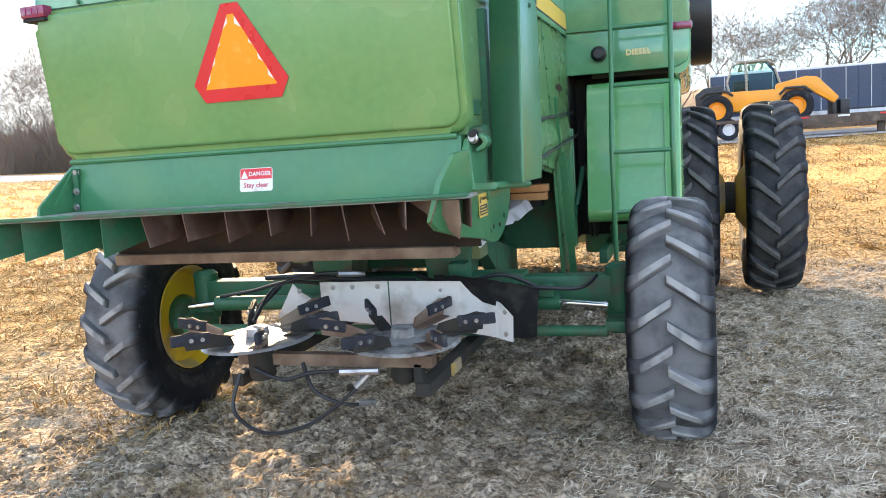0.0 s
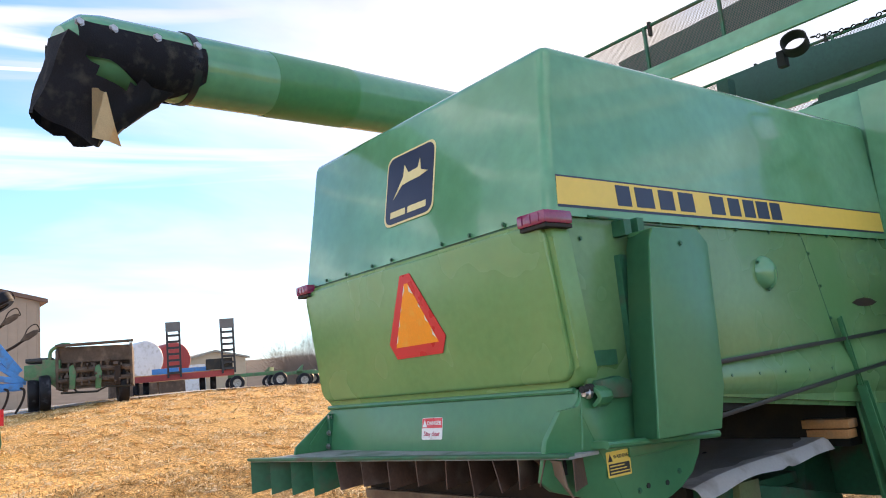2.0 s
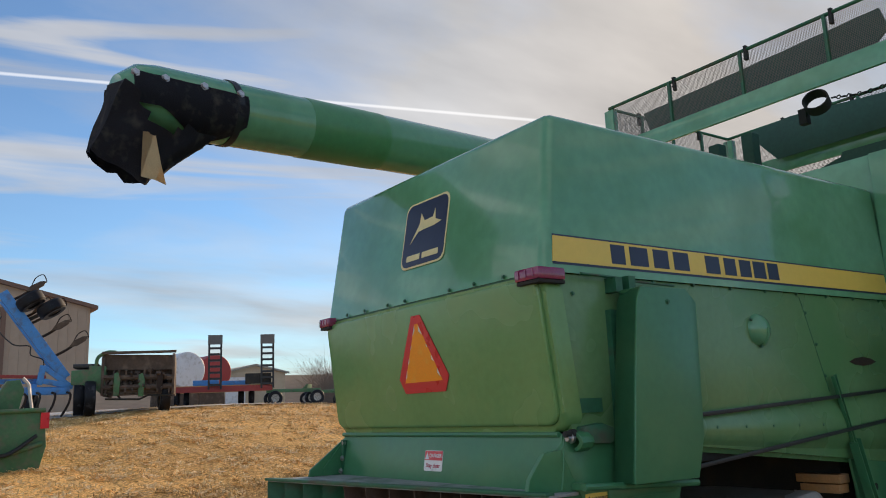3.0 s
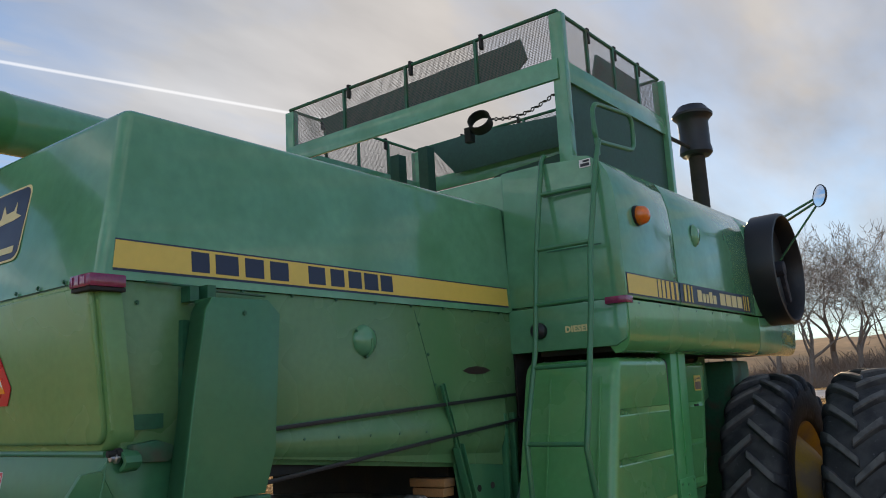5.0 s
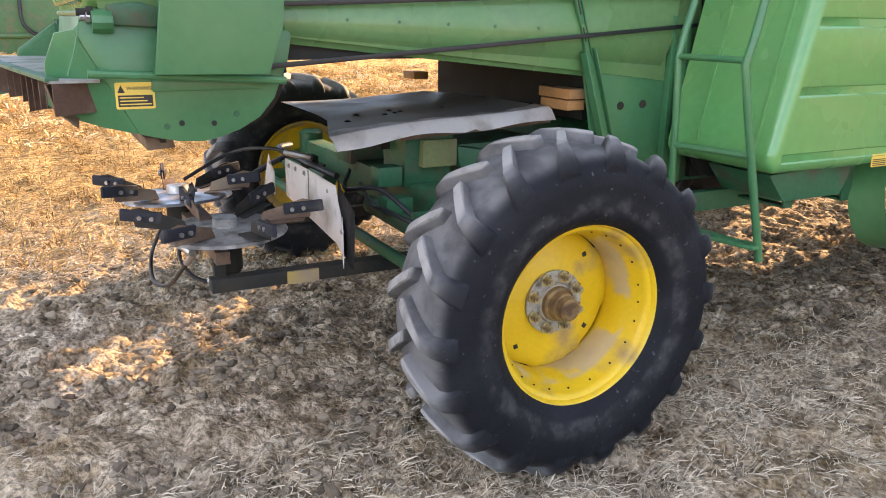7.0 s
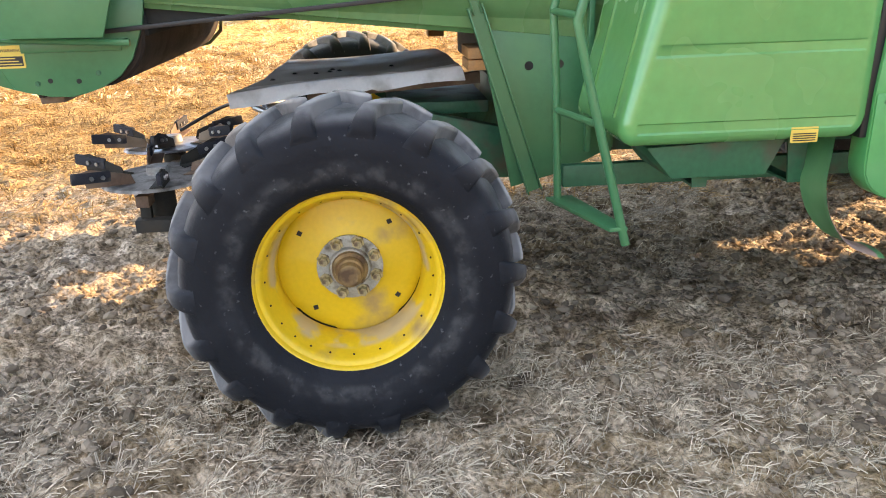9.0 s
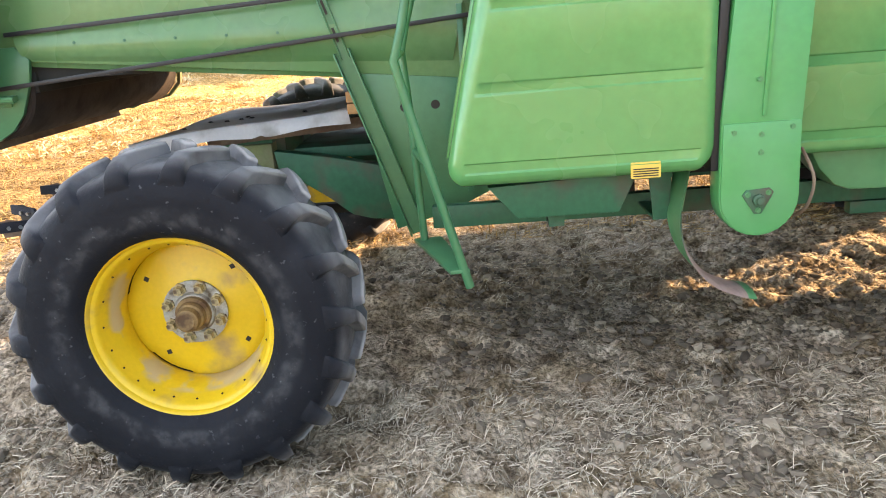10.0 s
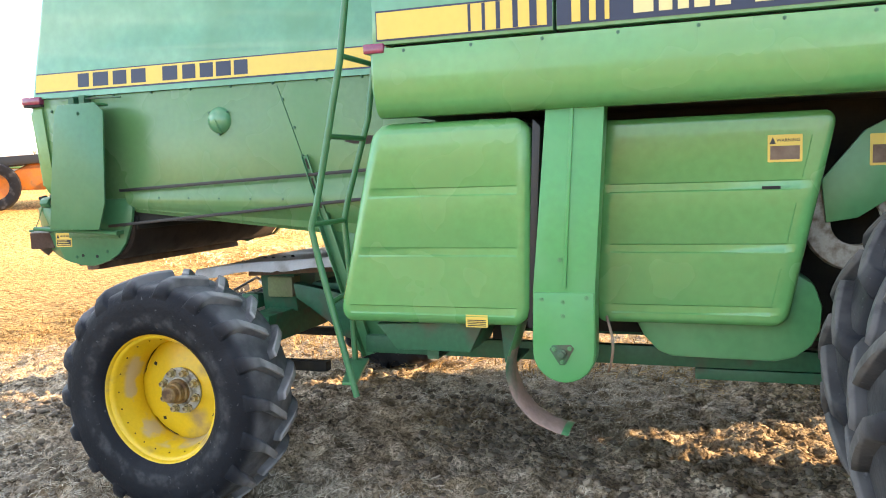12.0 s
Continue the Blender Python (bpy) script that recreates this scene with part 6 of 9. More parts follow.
def front_wheels():
    bm = bmesh.new()
    lathe(bm, [(0.50, -0.20), (0.515, -0.205), (0.52, -0.19), (0.48, -0.16), (0.46, -0.05), (0.45, 0.10), (0.47, 0.17), (0.515, 0.205), (0.50, 0.21), (0.44, 0.15), (0.40, 0.12), (0.28, 0.24), (0.20, 0.30), (0.16, 0.31), (0, 0.31)], TO_X, 48)
    dish = mesh_from("drive_rim", bm, YELLOW_DIRTY)
    bm = bmesh.new()
    lathe(bm, [(0.15, 0.30), (0.15, 0.40), (0.11, 0.42), (0, 0.42)], TO_X, 24)
    hub = mesh_from("dual_hub", bm, INNER)
    for x0, turn in ((0.755, 0), (1.465, 180), (-2.50, 180), (-3.21, 0)):
        rim = new("drive_wheel", dish)
        rim.parent = combine
        rim.matrix_parent_inverse = world_of(combine).inverted()
        rim.matrix_basis = pose(x0, 5.30, 0.895, 7 * x0, 0, turn)
        tagged(rim, "dusty yellow drive wheel with tall lugged tyre")
        fit_tyre(FRONT_TYRE, rim, 21, pose(0, 0, 0, 180 if turn else 0, 0, 0), "tall black lugged tractor tyre")
        child("dual_hub", hub, Matrix(), rim)
    bm = bmesh.new()
    sweep(bm, [(-2.3, 5.30, 0.90), (0.6, 5.30, 0.90)], 0.12, 16)
    part("front_axle", bm, DARK_GREEN, combine)
    # two unseen boxes added to block the low sun under the belly
    bm = bmesh.new()
    box(bm, (-0.25, 5.10, 0.42), (0.52, 5.52, 1.9))
    part("final_drive", bm, DARK_GREEN, combine, bevel=0.04)
    bm = bmesh.new()
    prism(bm, [(5.6, 0.75), (7.2, 0.25), (7.4, 0.9), (5.6, 1.7)], "x", -1.45, -0.2)
    part("feeder_house", bm, DARK_GREEN, combine, bevel=0.02)


front_wheels()


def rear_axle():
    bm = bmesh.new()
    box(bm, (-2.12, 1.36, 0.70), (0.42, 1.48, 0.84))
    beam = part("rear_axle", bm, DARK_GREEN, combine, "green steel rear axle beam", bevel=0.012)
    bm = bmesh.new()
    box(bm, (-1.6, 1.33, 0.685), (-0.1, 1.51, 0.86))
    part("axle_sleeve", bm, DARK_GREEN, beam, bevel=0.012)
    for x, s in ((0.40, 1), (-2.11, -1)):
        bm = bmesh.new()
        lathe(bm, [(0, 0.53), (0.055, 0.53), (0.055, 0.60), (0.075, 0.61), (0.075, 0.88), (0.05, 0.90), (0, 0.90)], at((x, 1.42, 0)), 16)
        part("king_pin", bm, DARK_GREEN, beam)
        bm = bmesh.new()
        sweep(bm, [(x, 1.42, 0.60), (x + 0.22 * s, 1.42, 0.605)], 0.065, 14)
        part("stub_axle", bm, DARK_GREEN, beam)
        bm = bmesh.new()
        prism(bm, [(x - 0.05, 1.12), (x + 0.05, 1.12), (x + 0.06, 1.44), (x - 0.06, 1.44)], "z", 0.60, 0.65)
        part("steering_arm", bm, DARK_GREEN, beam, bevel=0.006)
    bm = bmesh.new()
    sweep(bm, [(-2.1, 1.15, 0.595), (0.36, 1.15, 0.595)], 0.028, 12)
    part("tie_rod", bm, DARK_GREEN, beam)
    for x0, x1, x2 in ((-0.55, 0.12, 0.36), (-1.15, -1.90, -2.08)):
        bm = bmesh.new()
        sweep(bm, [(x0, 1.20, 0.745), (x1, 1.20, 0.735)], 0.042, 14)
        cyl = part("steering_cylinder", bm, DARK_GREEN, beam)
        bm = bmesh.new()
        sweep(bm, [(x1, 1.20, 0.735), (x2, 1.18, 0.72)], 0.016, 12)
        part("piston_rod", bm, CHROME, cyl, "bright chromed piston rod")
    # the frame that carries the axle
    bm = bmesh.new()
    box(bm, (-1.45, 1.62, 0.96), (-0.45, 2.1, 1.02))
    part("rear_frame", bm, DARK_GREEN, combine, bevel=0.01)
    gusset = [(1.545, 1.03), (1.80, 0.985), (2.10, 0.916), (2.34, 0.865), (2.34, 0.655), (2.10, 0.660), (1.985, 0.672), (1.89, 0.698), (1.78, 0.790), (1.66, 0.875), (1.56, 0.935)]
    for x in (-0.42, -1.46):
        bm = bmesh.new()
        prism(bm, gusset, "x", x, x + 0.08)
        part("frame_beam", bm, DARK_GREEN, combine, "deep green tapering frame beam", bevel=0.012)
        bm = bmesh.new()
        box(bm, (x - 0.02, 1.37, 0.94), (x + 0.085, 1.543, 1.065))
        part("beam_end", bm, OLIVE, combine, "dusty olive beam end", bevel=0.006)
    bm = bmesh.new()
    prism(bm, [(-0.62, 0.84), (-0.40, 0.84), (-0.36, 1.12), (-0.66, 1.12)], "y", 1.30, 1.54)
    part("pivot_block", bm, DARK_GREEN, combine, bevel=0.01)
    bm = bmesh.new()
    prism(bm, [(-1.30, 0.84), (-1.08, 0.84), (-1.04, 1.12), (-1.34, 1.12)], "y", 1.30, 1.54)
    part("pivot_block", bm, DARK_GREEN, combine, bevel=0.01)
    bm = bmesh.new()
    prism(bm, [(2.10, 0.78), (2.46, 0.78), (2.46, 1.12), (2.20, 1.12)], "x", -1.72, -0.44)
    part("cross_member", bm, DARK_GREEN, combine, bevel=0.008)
    bm = bmesh.new()
    sweep(bm, smooth_path([(-1.50, 1.1, 0.90), (-1.2, 0.95, 0.93), (-0.95, 1.0, 0.90), (-0.6, 1.05, 0.88)]), 0.016, 8)
    sweep(bm, smooth_path([(-1.40, 1.05, 0.86), (-1.45, 0.85, 0.75), (-1.40, 0.70, 0.66)]), 0.016, 8)
    part("hydraulic_hose", bm, BLACK, combine, "black hydraulic hoses")
    for pts in ([(-0.62, 1.12, 0.90), (-0.40, 1.02, 0.86), (-0.15, 1.08, 0.90), (0.05, 1.16, 0.80)], [(-0.58, 1.16, 0.84), (-0.30, 1.10, 0.80), (-0.05, 1.05, 0.84), (0.22, 1.12, 0.82), (0.30, 1.26, 0.86)],
                [(-1.10, 1.16, 0.84), (-1.35, 1.08, 0.88), (-1.62, 1.14, 0.82), (-1.86, 1.18, 0.78)]):
        bm = bmesh.new()
        sweep(bm, smooth_path(pts, 8), 0.0105, 8)
        part("hydraulic_hose", bm, BLACK, combine, "thin black hydraulic hose")
    for lo, hi in (((-0.30, 1.13, 0.775), (-0.20, 1.26, 0.84)), ((0.02, 1.14, 0.77), (0.10, 1.25, 0.835)), ((-0.46, 1.16, 0.86), (-0.36, 1.28, 0.95))):
        bm = bmesh.new()
        box(bm, lo, hi)
        part("valve_block", bm, DARK_GREEN, combine, bevel=0.01)
    bm = bmesh.new()
    box(bm, (-1.05, 1.02, 0.86), (-0.95, 1.08, 0.92))
    part("hose_block", bm, INNER, combine)
    bm = bmesh.new()
    box(bm, (-0.85, 1.25, 1.0), (-0.55, 1.33, 1.05))
    part("hose_block", bm, INNER, combine)


rear_axle()


def spreader():
    """Two bladed spinning discs on a carrier behind the axle, with a deflector sheet and a rubber flap."""
    for cx, cy, cz, a0, label in ((-0.49, 0.50, 0.715, 0.35, "dusty spinning disc"), (-1.18, 0.42, 0.735, 0.1, "polished spinning disc")):
        tilt = pose(cx, cy, cz, 1.5, 2 if cx > -0.8 else -2, 0)
        bm = bmesh.new()
        lathe(bm, [(0, 0.05), (0.05, 0.05), (0.055, 0.012), (0.10, 0.008), (0.255, 0.0), (0.265, -0.012), (0.24, -0.008), (0.10, -0.004), (0, -0.004)], tilt, 28)
        disc = part("spinner_disc", bm, DUSTY_DISC if "dust" in label else DISC, combine, label)
        for k in range(6):
            t = a0 + 2 * math.pi * k / 6
            m = tilt @ pose(0, 0, 0, 0, 0, math.degrees(t)) @ Matrix.Translation((0.15, 0.03, 0.006)) @ pose(0, 0, 0, 0, -6, -14)
            bm = bmesh.new()
            prism(bm, [(0.0, 0.0), (0.22, 0.0), (0.24, 0.075), (0.20, 0.085), (0.02, 0.045)], "y", -0.003, 0.003)
            box(bm, (0.0, -0.06, 0.0), (0.20, 0.0, 0.005))
            for v in bm.verts:
                v.co = m @ v.co
            part("blade", bm, BROWN if k % 2 else INNER, disc, bevel=0.001)
            bm = bmesh.new()
            box(bm, (0.11, -0.013, 0.022), (0.285, 0.009, 0.074), m)
            part("rubber_paddle", bm, CHARCOAL, disc, bevel=0.009)
            for s in (0.15, 0.20):
                bm = bmesh.new()
                lathe(bm, [(0, -0.02), (0.010, -0.02), (0.010, 0.02), (0, 0.02)], m @ Matrix.Translation((s, 0, 0.045)) @ pose(0, 0, 0, -90), 6)
                part("paddle_bolt", bm, STEEL, disc)
        bm = bmesh.new()
        lathe(bm, [(0, -0.20), (0.05, -0.20), (0.062, -0.18), (0.062, -0.05), (0.08, -0.04), (0.08, -0.015), (0, -0.01)], tilt, 18)
        part("hydraulic_motor", bm, INNER, combine, "black hydraulic motor")
    bm = bmesh.new()
    box(bm, (-1.30, 0.42, 0.60), (-0.33, 0.48, 0.655))
    bar = part("carrier_bar", bm, BROWN, combine, "dusty steel carrier bar", bevel=0.004)
    bm = bmesh.new()
    box(bm, (-1.33, 0.40, 0.50), (-1.27, 1.75, 0.56))
    part("carrier_arm", bm, INNER, combine, bevel=0.004)
    bm = bmesh.new()
    box(bm, (-0.41, 0.40, 0.475), (-0.34, 1.75, 0.535))
    box(bm, (-0.42, 0.42, 0.53), (-0.38, 0.47, 0.62))
    part("carrier_arm", bm, INNER, combine, "black square steel arm", bevel=0.004)
    bm = bmesh.new()
    box(bm, (-0.345, 0.72, 0.478), (-0.328, 0.86, 0.532))
    part("worn_patch", bm, YELLOW_DIRTY, bar)
    # hoses looping under the discs
    for pts in ([(-1.25, 0.35, 0.58), (-1.26, 0.28, 0.42), (-1.10, 0.26, 0.33), (-0.90, 0.30, 0.36), (-0.72, 0.34, 0.48), (-0.62, 0.38, 0.58)],
                [(-1.18, 0.36, 0.60), (-1.0, 0.30, 0.57), (-0.85, 0.32, 0.60), (-0.6, 0.36, 0.60)],
                [(-0.95, 0.40, 0.62), (-0.88, 0.36, 0.50), (-0.75, 0.40, 0.43), (-0.68, 0.52, 0.40)],
                [(-1.22, 0.46, 0.80), (-1.22, 0.70, 0.92), (-1.05, 0.85, 0.96), (-0.9, 1.0, 0.93)]):
        bm = bmesh.new()
        sweep(bm, smooth_path(pts, 8), 0.0095, 8)
        hose = part("hydraulic_hose", bm, BLACK, combine, "black hydraulic hose")
        bm = bmesh.new()
        a, b = Vector(pts[-2]), Vector(pts[-1])
        sweep(bm, [a.lerp(b, 0.45), a.lerp(b, 1.15)], 0.017, 8)
        part("hose_fitting", bm, STEEL, hose)
    # curved white deflector sheet, with a torn end
    bm = bmesh.new()
    top = [(-1.105, 0.955, 0.896), (-0.72, 0.955, 0.898), (-0.334, 0.95, 0.893), (-0.28, 0.94, 0.835), (-0.22, 0.93, 0.79), (-0.15, 0.91, 0.775), (-0.145, 0.91, 0.80), (-0.12, 0.90, 0.79), (-0.06, 0.88, 0.73)]
    low = [(-1.10, 0.955, 0.70), (-0.72, 0.955, 0.665), (-0.334, 0.95, 0.635), (-0.28, 0.94, 0.63), (-0.22, 0.93, 0.625), (-0.15, 0.91, 0.618), (-0.145, 0.91, 0.617), (-0.12, 0.90, 0.612), (-0.066, 0.88, 0.603)]
    def bend(p):
        return float(np.interp(p[0], [q[0] for q in top], [q[1] for q in top]))
    for k in range(len(top) - 1):
        quad = [top[k], top[k + 1], low[k + 1], low[k]]
        prism(bm, [(q[0], q[2]) for q in quad], "y", lambda p: bend(p) - 0.004, bend)
    bmesh.ops.remove_doubles(bm, verts=bm.verts, dist=1e-5)
    defl = part("deflector_sheet", bm, TIN, combine, "white sheet-metal deflector with torn end")
    bm = bmesh.new()
    prism(bm, [(-1.34, 0.72), (-1.14, 0.70), (-1.135, 0.82), (-1.20, 0.86), (-1.235, 0.90), (-1.27, 0.84)], "y", 0.90, 0.904)
    part("torn_piece", bm, TIN, defl)
    bolt = bolt_mesh("sheet_bolt", 0.010, 0.008, STEEL, pose(0, 0, 0, 90))
    for x, z in ((-1.03, 0.868), (-0.92, 0.87), (-0.78, 0.872), (-0.44, 0.85), (-0.10, 0.75), (-0.10, 0.64), (-1.20, 0.86)):
        stud("bolt", bolt, (x, 0.951 - (0.06 if x > -0.2 else 0) - (0.05 if x < -1.1 else 0), z), defl)
    bm = bmesh.new()
    box(bm, (-0.722, 0.948, 0.67), (-0.716, 0.953, 0.897))
    part("sheet_joint", bm, DARK_GREEN, defl)
    bm = bmesh.new()
    rag = random.Random(3)
    up, dn = [], []
    n = 24
    for k in range(n + 1):
        s = k / n
        x, y = -0.49 + 0.56 * s, 1.015 - 0.13 * s - 0.02 * math.sin(3 * s)
        up.append(bm.verts.new((x, y, 0.918 - 0.05 * s ** 2 + rag.uniform(-0.004, 0.004))))
        dn.append(bm.verts.new((x - 0.02, y, 0.62 + 0.02 * (1 - s) + rag.uniform(-0.012, 0.012))))
    for k in range(n):
        bm.faces.new((up[k], up[k + 1], dn[k + 1], dn[k]))
    bmesh.ops.solidify(bm, geom=bm.faces[:], thickness=0.012)
    part("rubber_flap", bm, surf("frayed_rubber_flap", (0.02, 0.02, 0.022), 0.85, var=0.5, scale=14, fine=200, bump=0.5, dirt=(0.09, 0.085, 0.08), amount=0.3, dirt_scale=9), combine, "frayed black rubber flap")
    # loose sheet lying on the boards under the hood, its white skin left only along the bent edge
    def on_pan(u, v):
        """u from the near edge inwards, v forwards."""
        back = 0.90 + 0.11 * min(1, 3.3 * u) + 0.06 * u
        dent = 0.018 * math.exp(-((u - 0.32) / 0.12) ** 2 - ((v - 0.62) / 0.2) ** 2)
        return Vector((-0.26 + 0.07 * v - 1.30 * u - 0.015 * math.sin(6 * v), back + (1.935 - back) * v, 1.112 + 0.022 * min(1, 2.5 * u) + (0.105 - 0.07 * u) * v + 0.008 * math.sin(5 * v + 3 * u) - dent))
    bm = bmesh.new()
    nx, ny = 20, 18
    rows = [[bm.verts.new(on_pan(i / nx, j / ny)) for j in range(ny + 1)] for i in range(nx + 1)]
    for a, b in zip(rows, rows[1:]):
        for j in range(ny):
            bm.faces.new((a[j], a[j + 1], b[j + 1], b[j]))
    bmesh.ops.solidify(bm, geom=bm.faces[:], thickness=0.003)
    pan = part("straw_pan", bm, PAN, combine, "dented dusty grey pan with a torn white edge")
    bm = bmesh.new()
    rows, n = [], 48
    for j in range(n + 1):
        v = j / n
        wide = 0.060 + 0.020 * math.sin(9 * v + 1) + 0.012 * math.sin(31 * v) - 0.034 * math.exp(-((v - 0.60) / 0.018) ** 2) - 0.040 * math.exp(-((v - 0.79) / 0.075) ** 2) + 0.05 * max(0, v - 0.9) / 0.1
        p = on_pan(0, v)
        sag = 0.052 + 0.008 * math.sin(13 * v) - 0.012 * math.exp(-((v - 0.60) / 0.02) ** 2)
        rows.append([bm.verts.new(q) for q in (on_pan(max(0.006, wide), v) + Vector((0, 0, 0.004)), p + Vector((0, 0, 0.004)), p + Vector((0.020, 0.008, -0.010)), p + Vector((0.043, 0.018, -sag)))])
    for a, b in zip(rows, rows[1:]):
        for j in range(3):
            bm.faces.new((a[j], a[j + 1], b[j + 1], b[j]))
    bmesh.ops.solidify(bm, geom=bm.faces[:], thickness=0.002)
    part("torn_edge", bm, TIN, pan, "torn white edge skin")
    bolt = bolt_mesh("pan_bolt", 0.010, 0.006, INNER, Matrix())
    for u, v in ((0.20, 0.10), (0.30, 0.16), (0.24, 0.30), (0.27, 0.36), (0.30, 0.40), (0.34, 0.36), (0.38, 0.68)):
        stud("bolt", bolt, on_pan(u, v) + Vector((0, 0, 0.002)), pan)
    bm = bmesh.new()
    prism(bm, [(1.25, 1.072), (2.04, 1.118), (2.04, 1.170), (1.25, 1.100)], "x", -0.36, -0.31)
    part("pan_bearer", bm, BROWN, combine, "brown bearer under the pan", bevel=0.004)
    for y, z, x0, x1 in ((1.955, 1.275, -0.30, -0.055), (1.955, 1.225, -0.28, -0.065), (1.90, 1.262, -1.72, -1.56)):
        bm = bmesh.new()
        box(bm, (x0, y, z - 0.022), (x1, y + 0.095, z + 0.022))
        part("board", bm, WOOD, combine, "raw wooden board", bevel=0.003)
    # near-black block puts the shade behind the pan into colour
    bm = bmesh.new()
    box(bm, (-1.6, 2.08, 1.15), (-0.12, 2.2, 1.39))
    part("walker_lip", bm, INNER, combine)


spreader()


# ---- ground ----
def rise(x, y):
    """The gentle hollow that the machine stands in: height of the land round it."""
    dx, dy = x + 0.5, y - 2.0
    r = np.hypot(dx, dy)
    az = np.degrees(np.arctan2(dx, dy))
    high = 0.97 + 1.30 * np.exp(-((az + 76) / 27.0) ** 2) + 0.65 * np.exp(-((az + 136) / 20.0) ** 2)
    dip = np.clip((az + 62) / 8.0, 0, 1) * np.clip((-22 - az) / 10.0, 0, 1)
    high = high - 0.36 * dip * dip * (3 - 2 * dip)
    s = np.clip((r - 6.5) / 24.0, 0, 1)
    base = high * s * s * (3 - 2 * s)
    return base + 0.016 * np.clip(r - 31, 0, 40) + 0.004 * np.clip(r - 71, 0, 400) + 0.02 * np.clip(r - 300, 0, 800)


def graded(lo, hi, step, far, grow=1.13):
    out = list(np.arange(lo, hi + 1e-6, step))
    d, x = step, hi
    while x < far:
        d *= grow
        x += d
        out.append(x)
    d, x = step, lo
    while x > -far:
        d *= grow
        x -= d
        out.insert(0, x)
    return np.array(out)


def value_noise(x, y, cell, seed):
    """Smooth random heights on a lattice, from -1 to 1."""
    rng = np.random.RandomState(seed)
    tab = rng.rand(256, 256) * 2 - 1
    u, v = x / cell, y / cell
    i, j = np.floor(u).astype(int), np.floor(v).astype(int)
    f, g = u - i, v - j
    f, g = f * f * (3 - 2 * f), g * g * (3 - 2 * g)
    t = lambda a, b: tab[a % 256, b % 256]
    return (t(i, j) * (1 - f) + t(i + 1, j) * f) * (1 - g) + (t(i, j + 1) * (1 - f) + t(i + 1, j + 1) * f) * g


def land(x, y):
    r = np.hypot(x + 0.5, y - 2.0)
    near = np.clip((40 - r) / 30, 0.15, 1)
    bumps = 0.022 * value_noise(x, y, 0.33, 1) + 0.03 * value_noise(x, y, 1.7, 4)
    clods = 0.036 * (1 - 2 * np.abs(value_noise(x, y, 0.17, 2))) + 0.026 * (1 - 2 * np.abs(value_noise(x, y, 0.085, 3))) + 0.010 * value_noise(x, y, 0.05, 5)
    # loosened earth under the machine, trodden dust beside it
    loose = 0.45 + 0.55 * np.exp(-(((x + 0.6) / 1.9) ** 4))
    h = bumps + clods * loose
    return rise(x, y) + h * near - 0.012


gx, gy = graded(-4.2, 4.2, 0.034, 2500, 1.10), graded(-2.6, 6.6, 0.034, 2500, 1.10)
X, Y = np.meshgrid(gx, gy, indexing="ij")
Z = land(X, Y)
idx = np.arange(X.size).reshape(X.shape)
quads = np.stack([idx[:-1, :-1], idx[1:, :-1], idx[1:, 1:], idx[:-1, 1:]], -1).reshape(-1, 4)
me = bpy.data.meshes.new("ground")
me.from_pydata(np.stack([X, Y, Z], -1).reshape(-1, 3).tolist(), [], quads.tolist())
me.polygons.foreach_set("use_smooth", [True] * len(me.polygons))


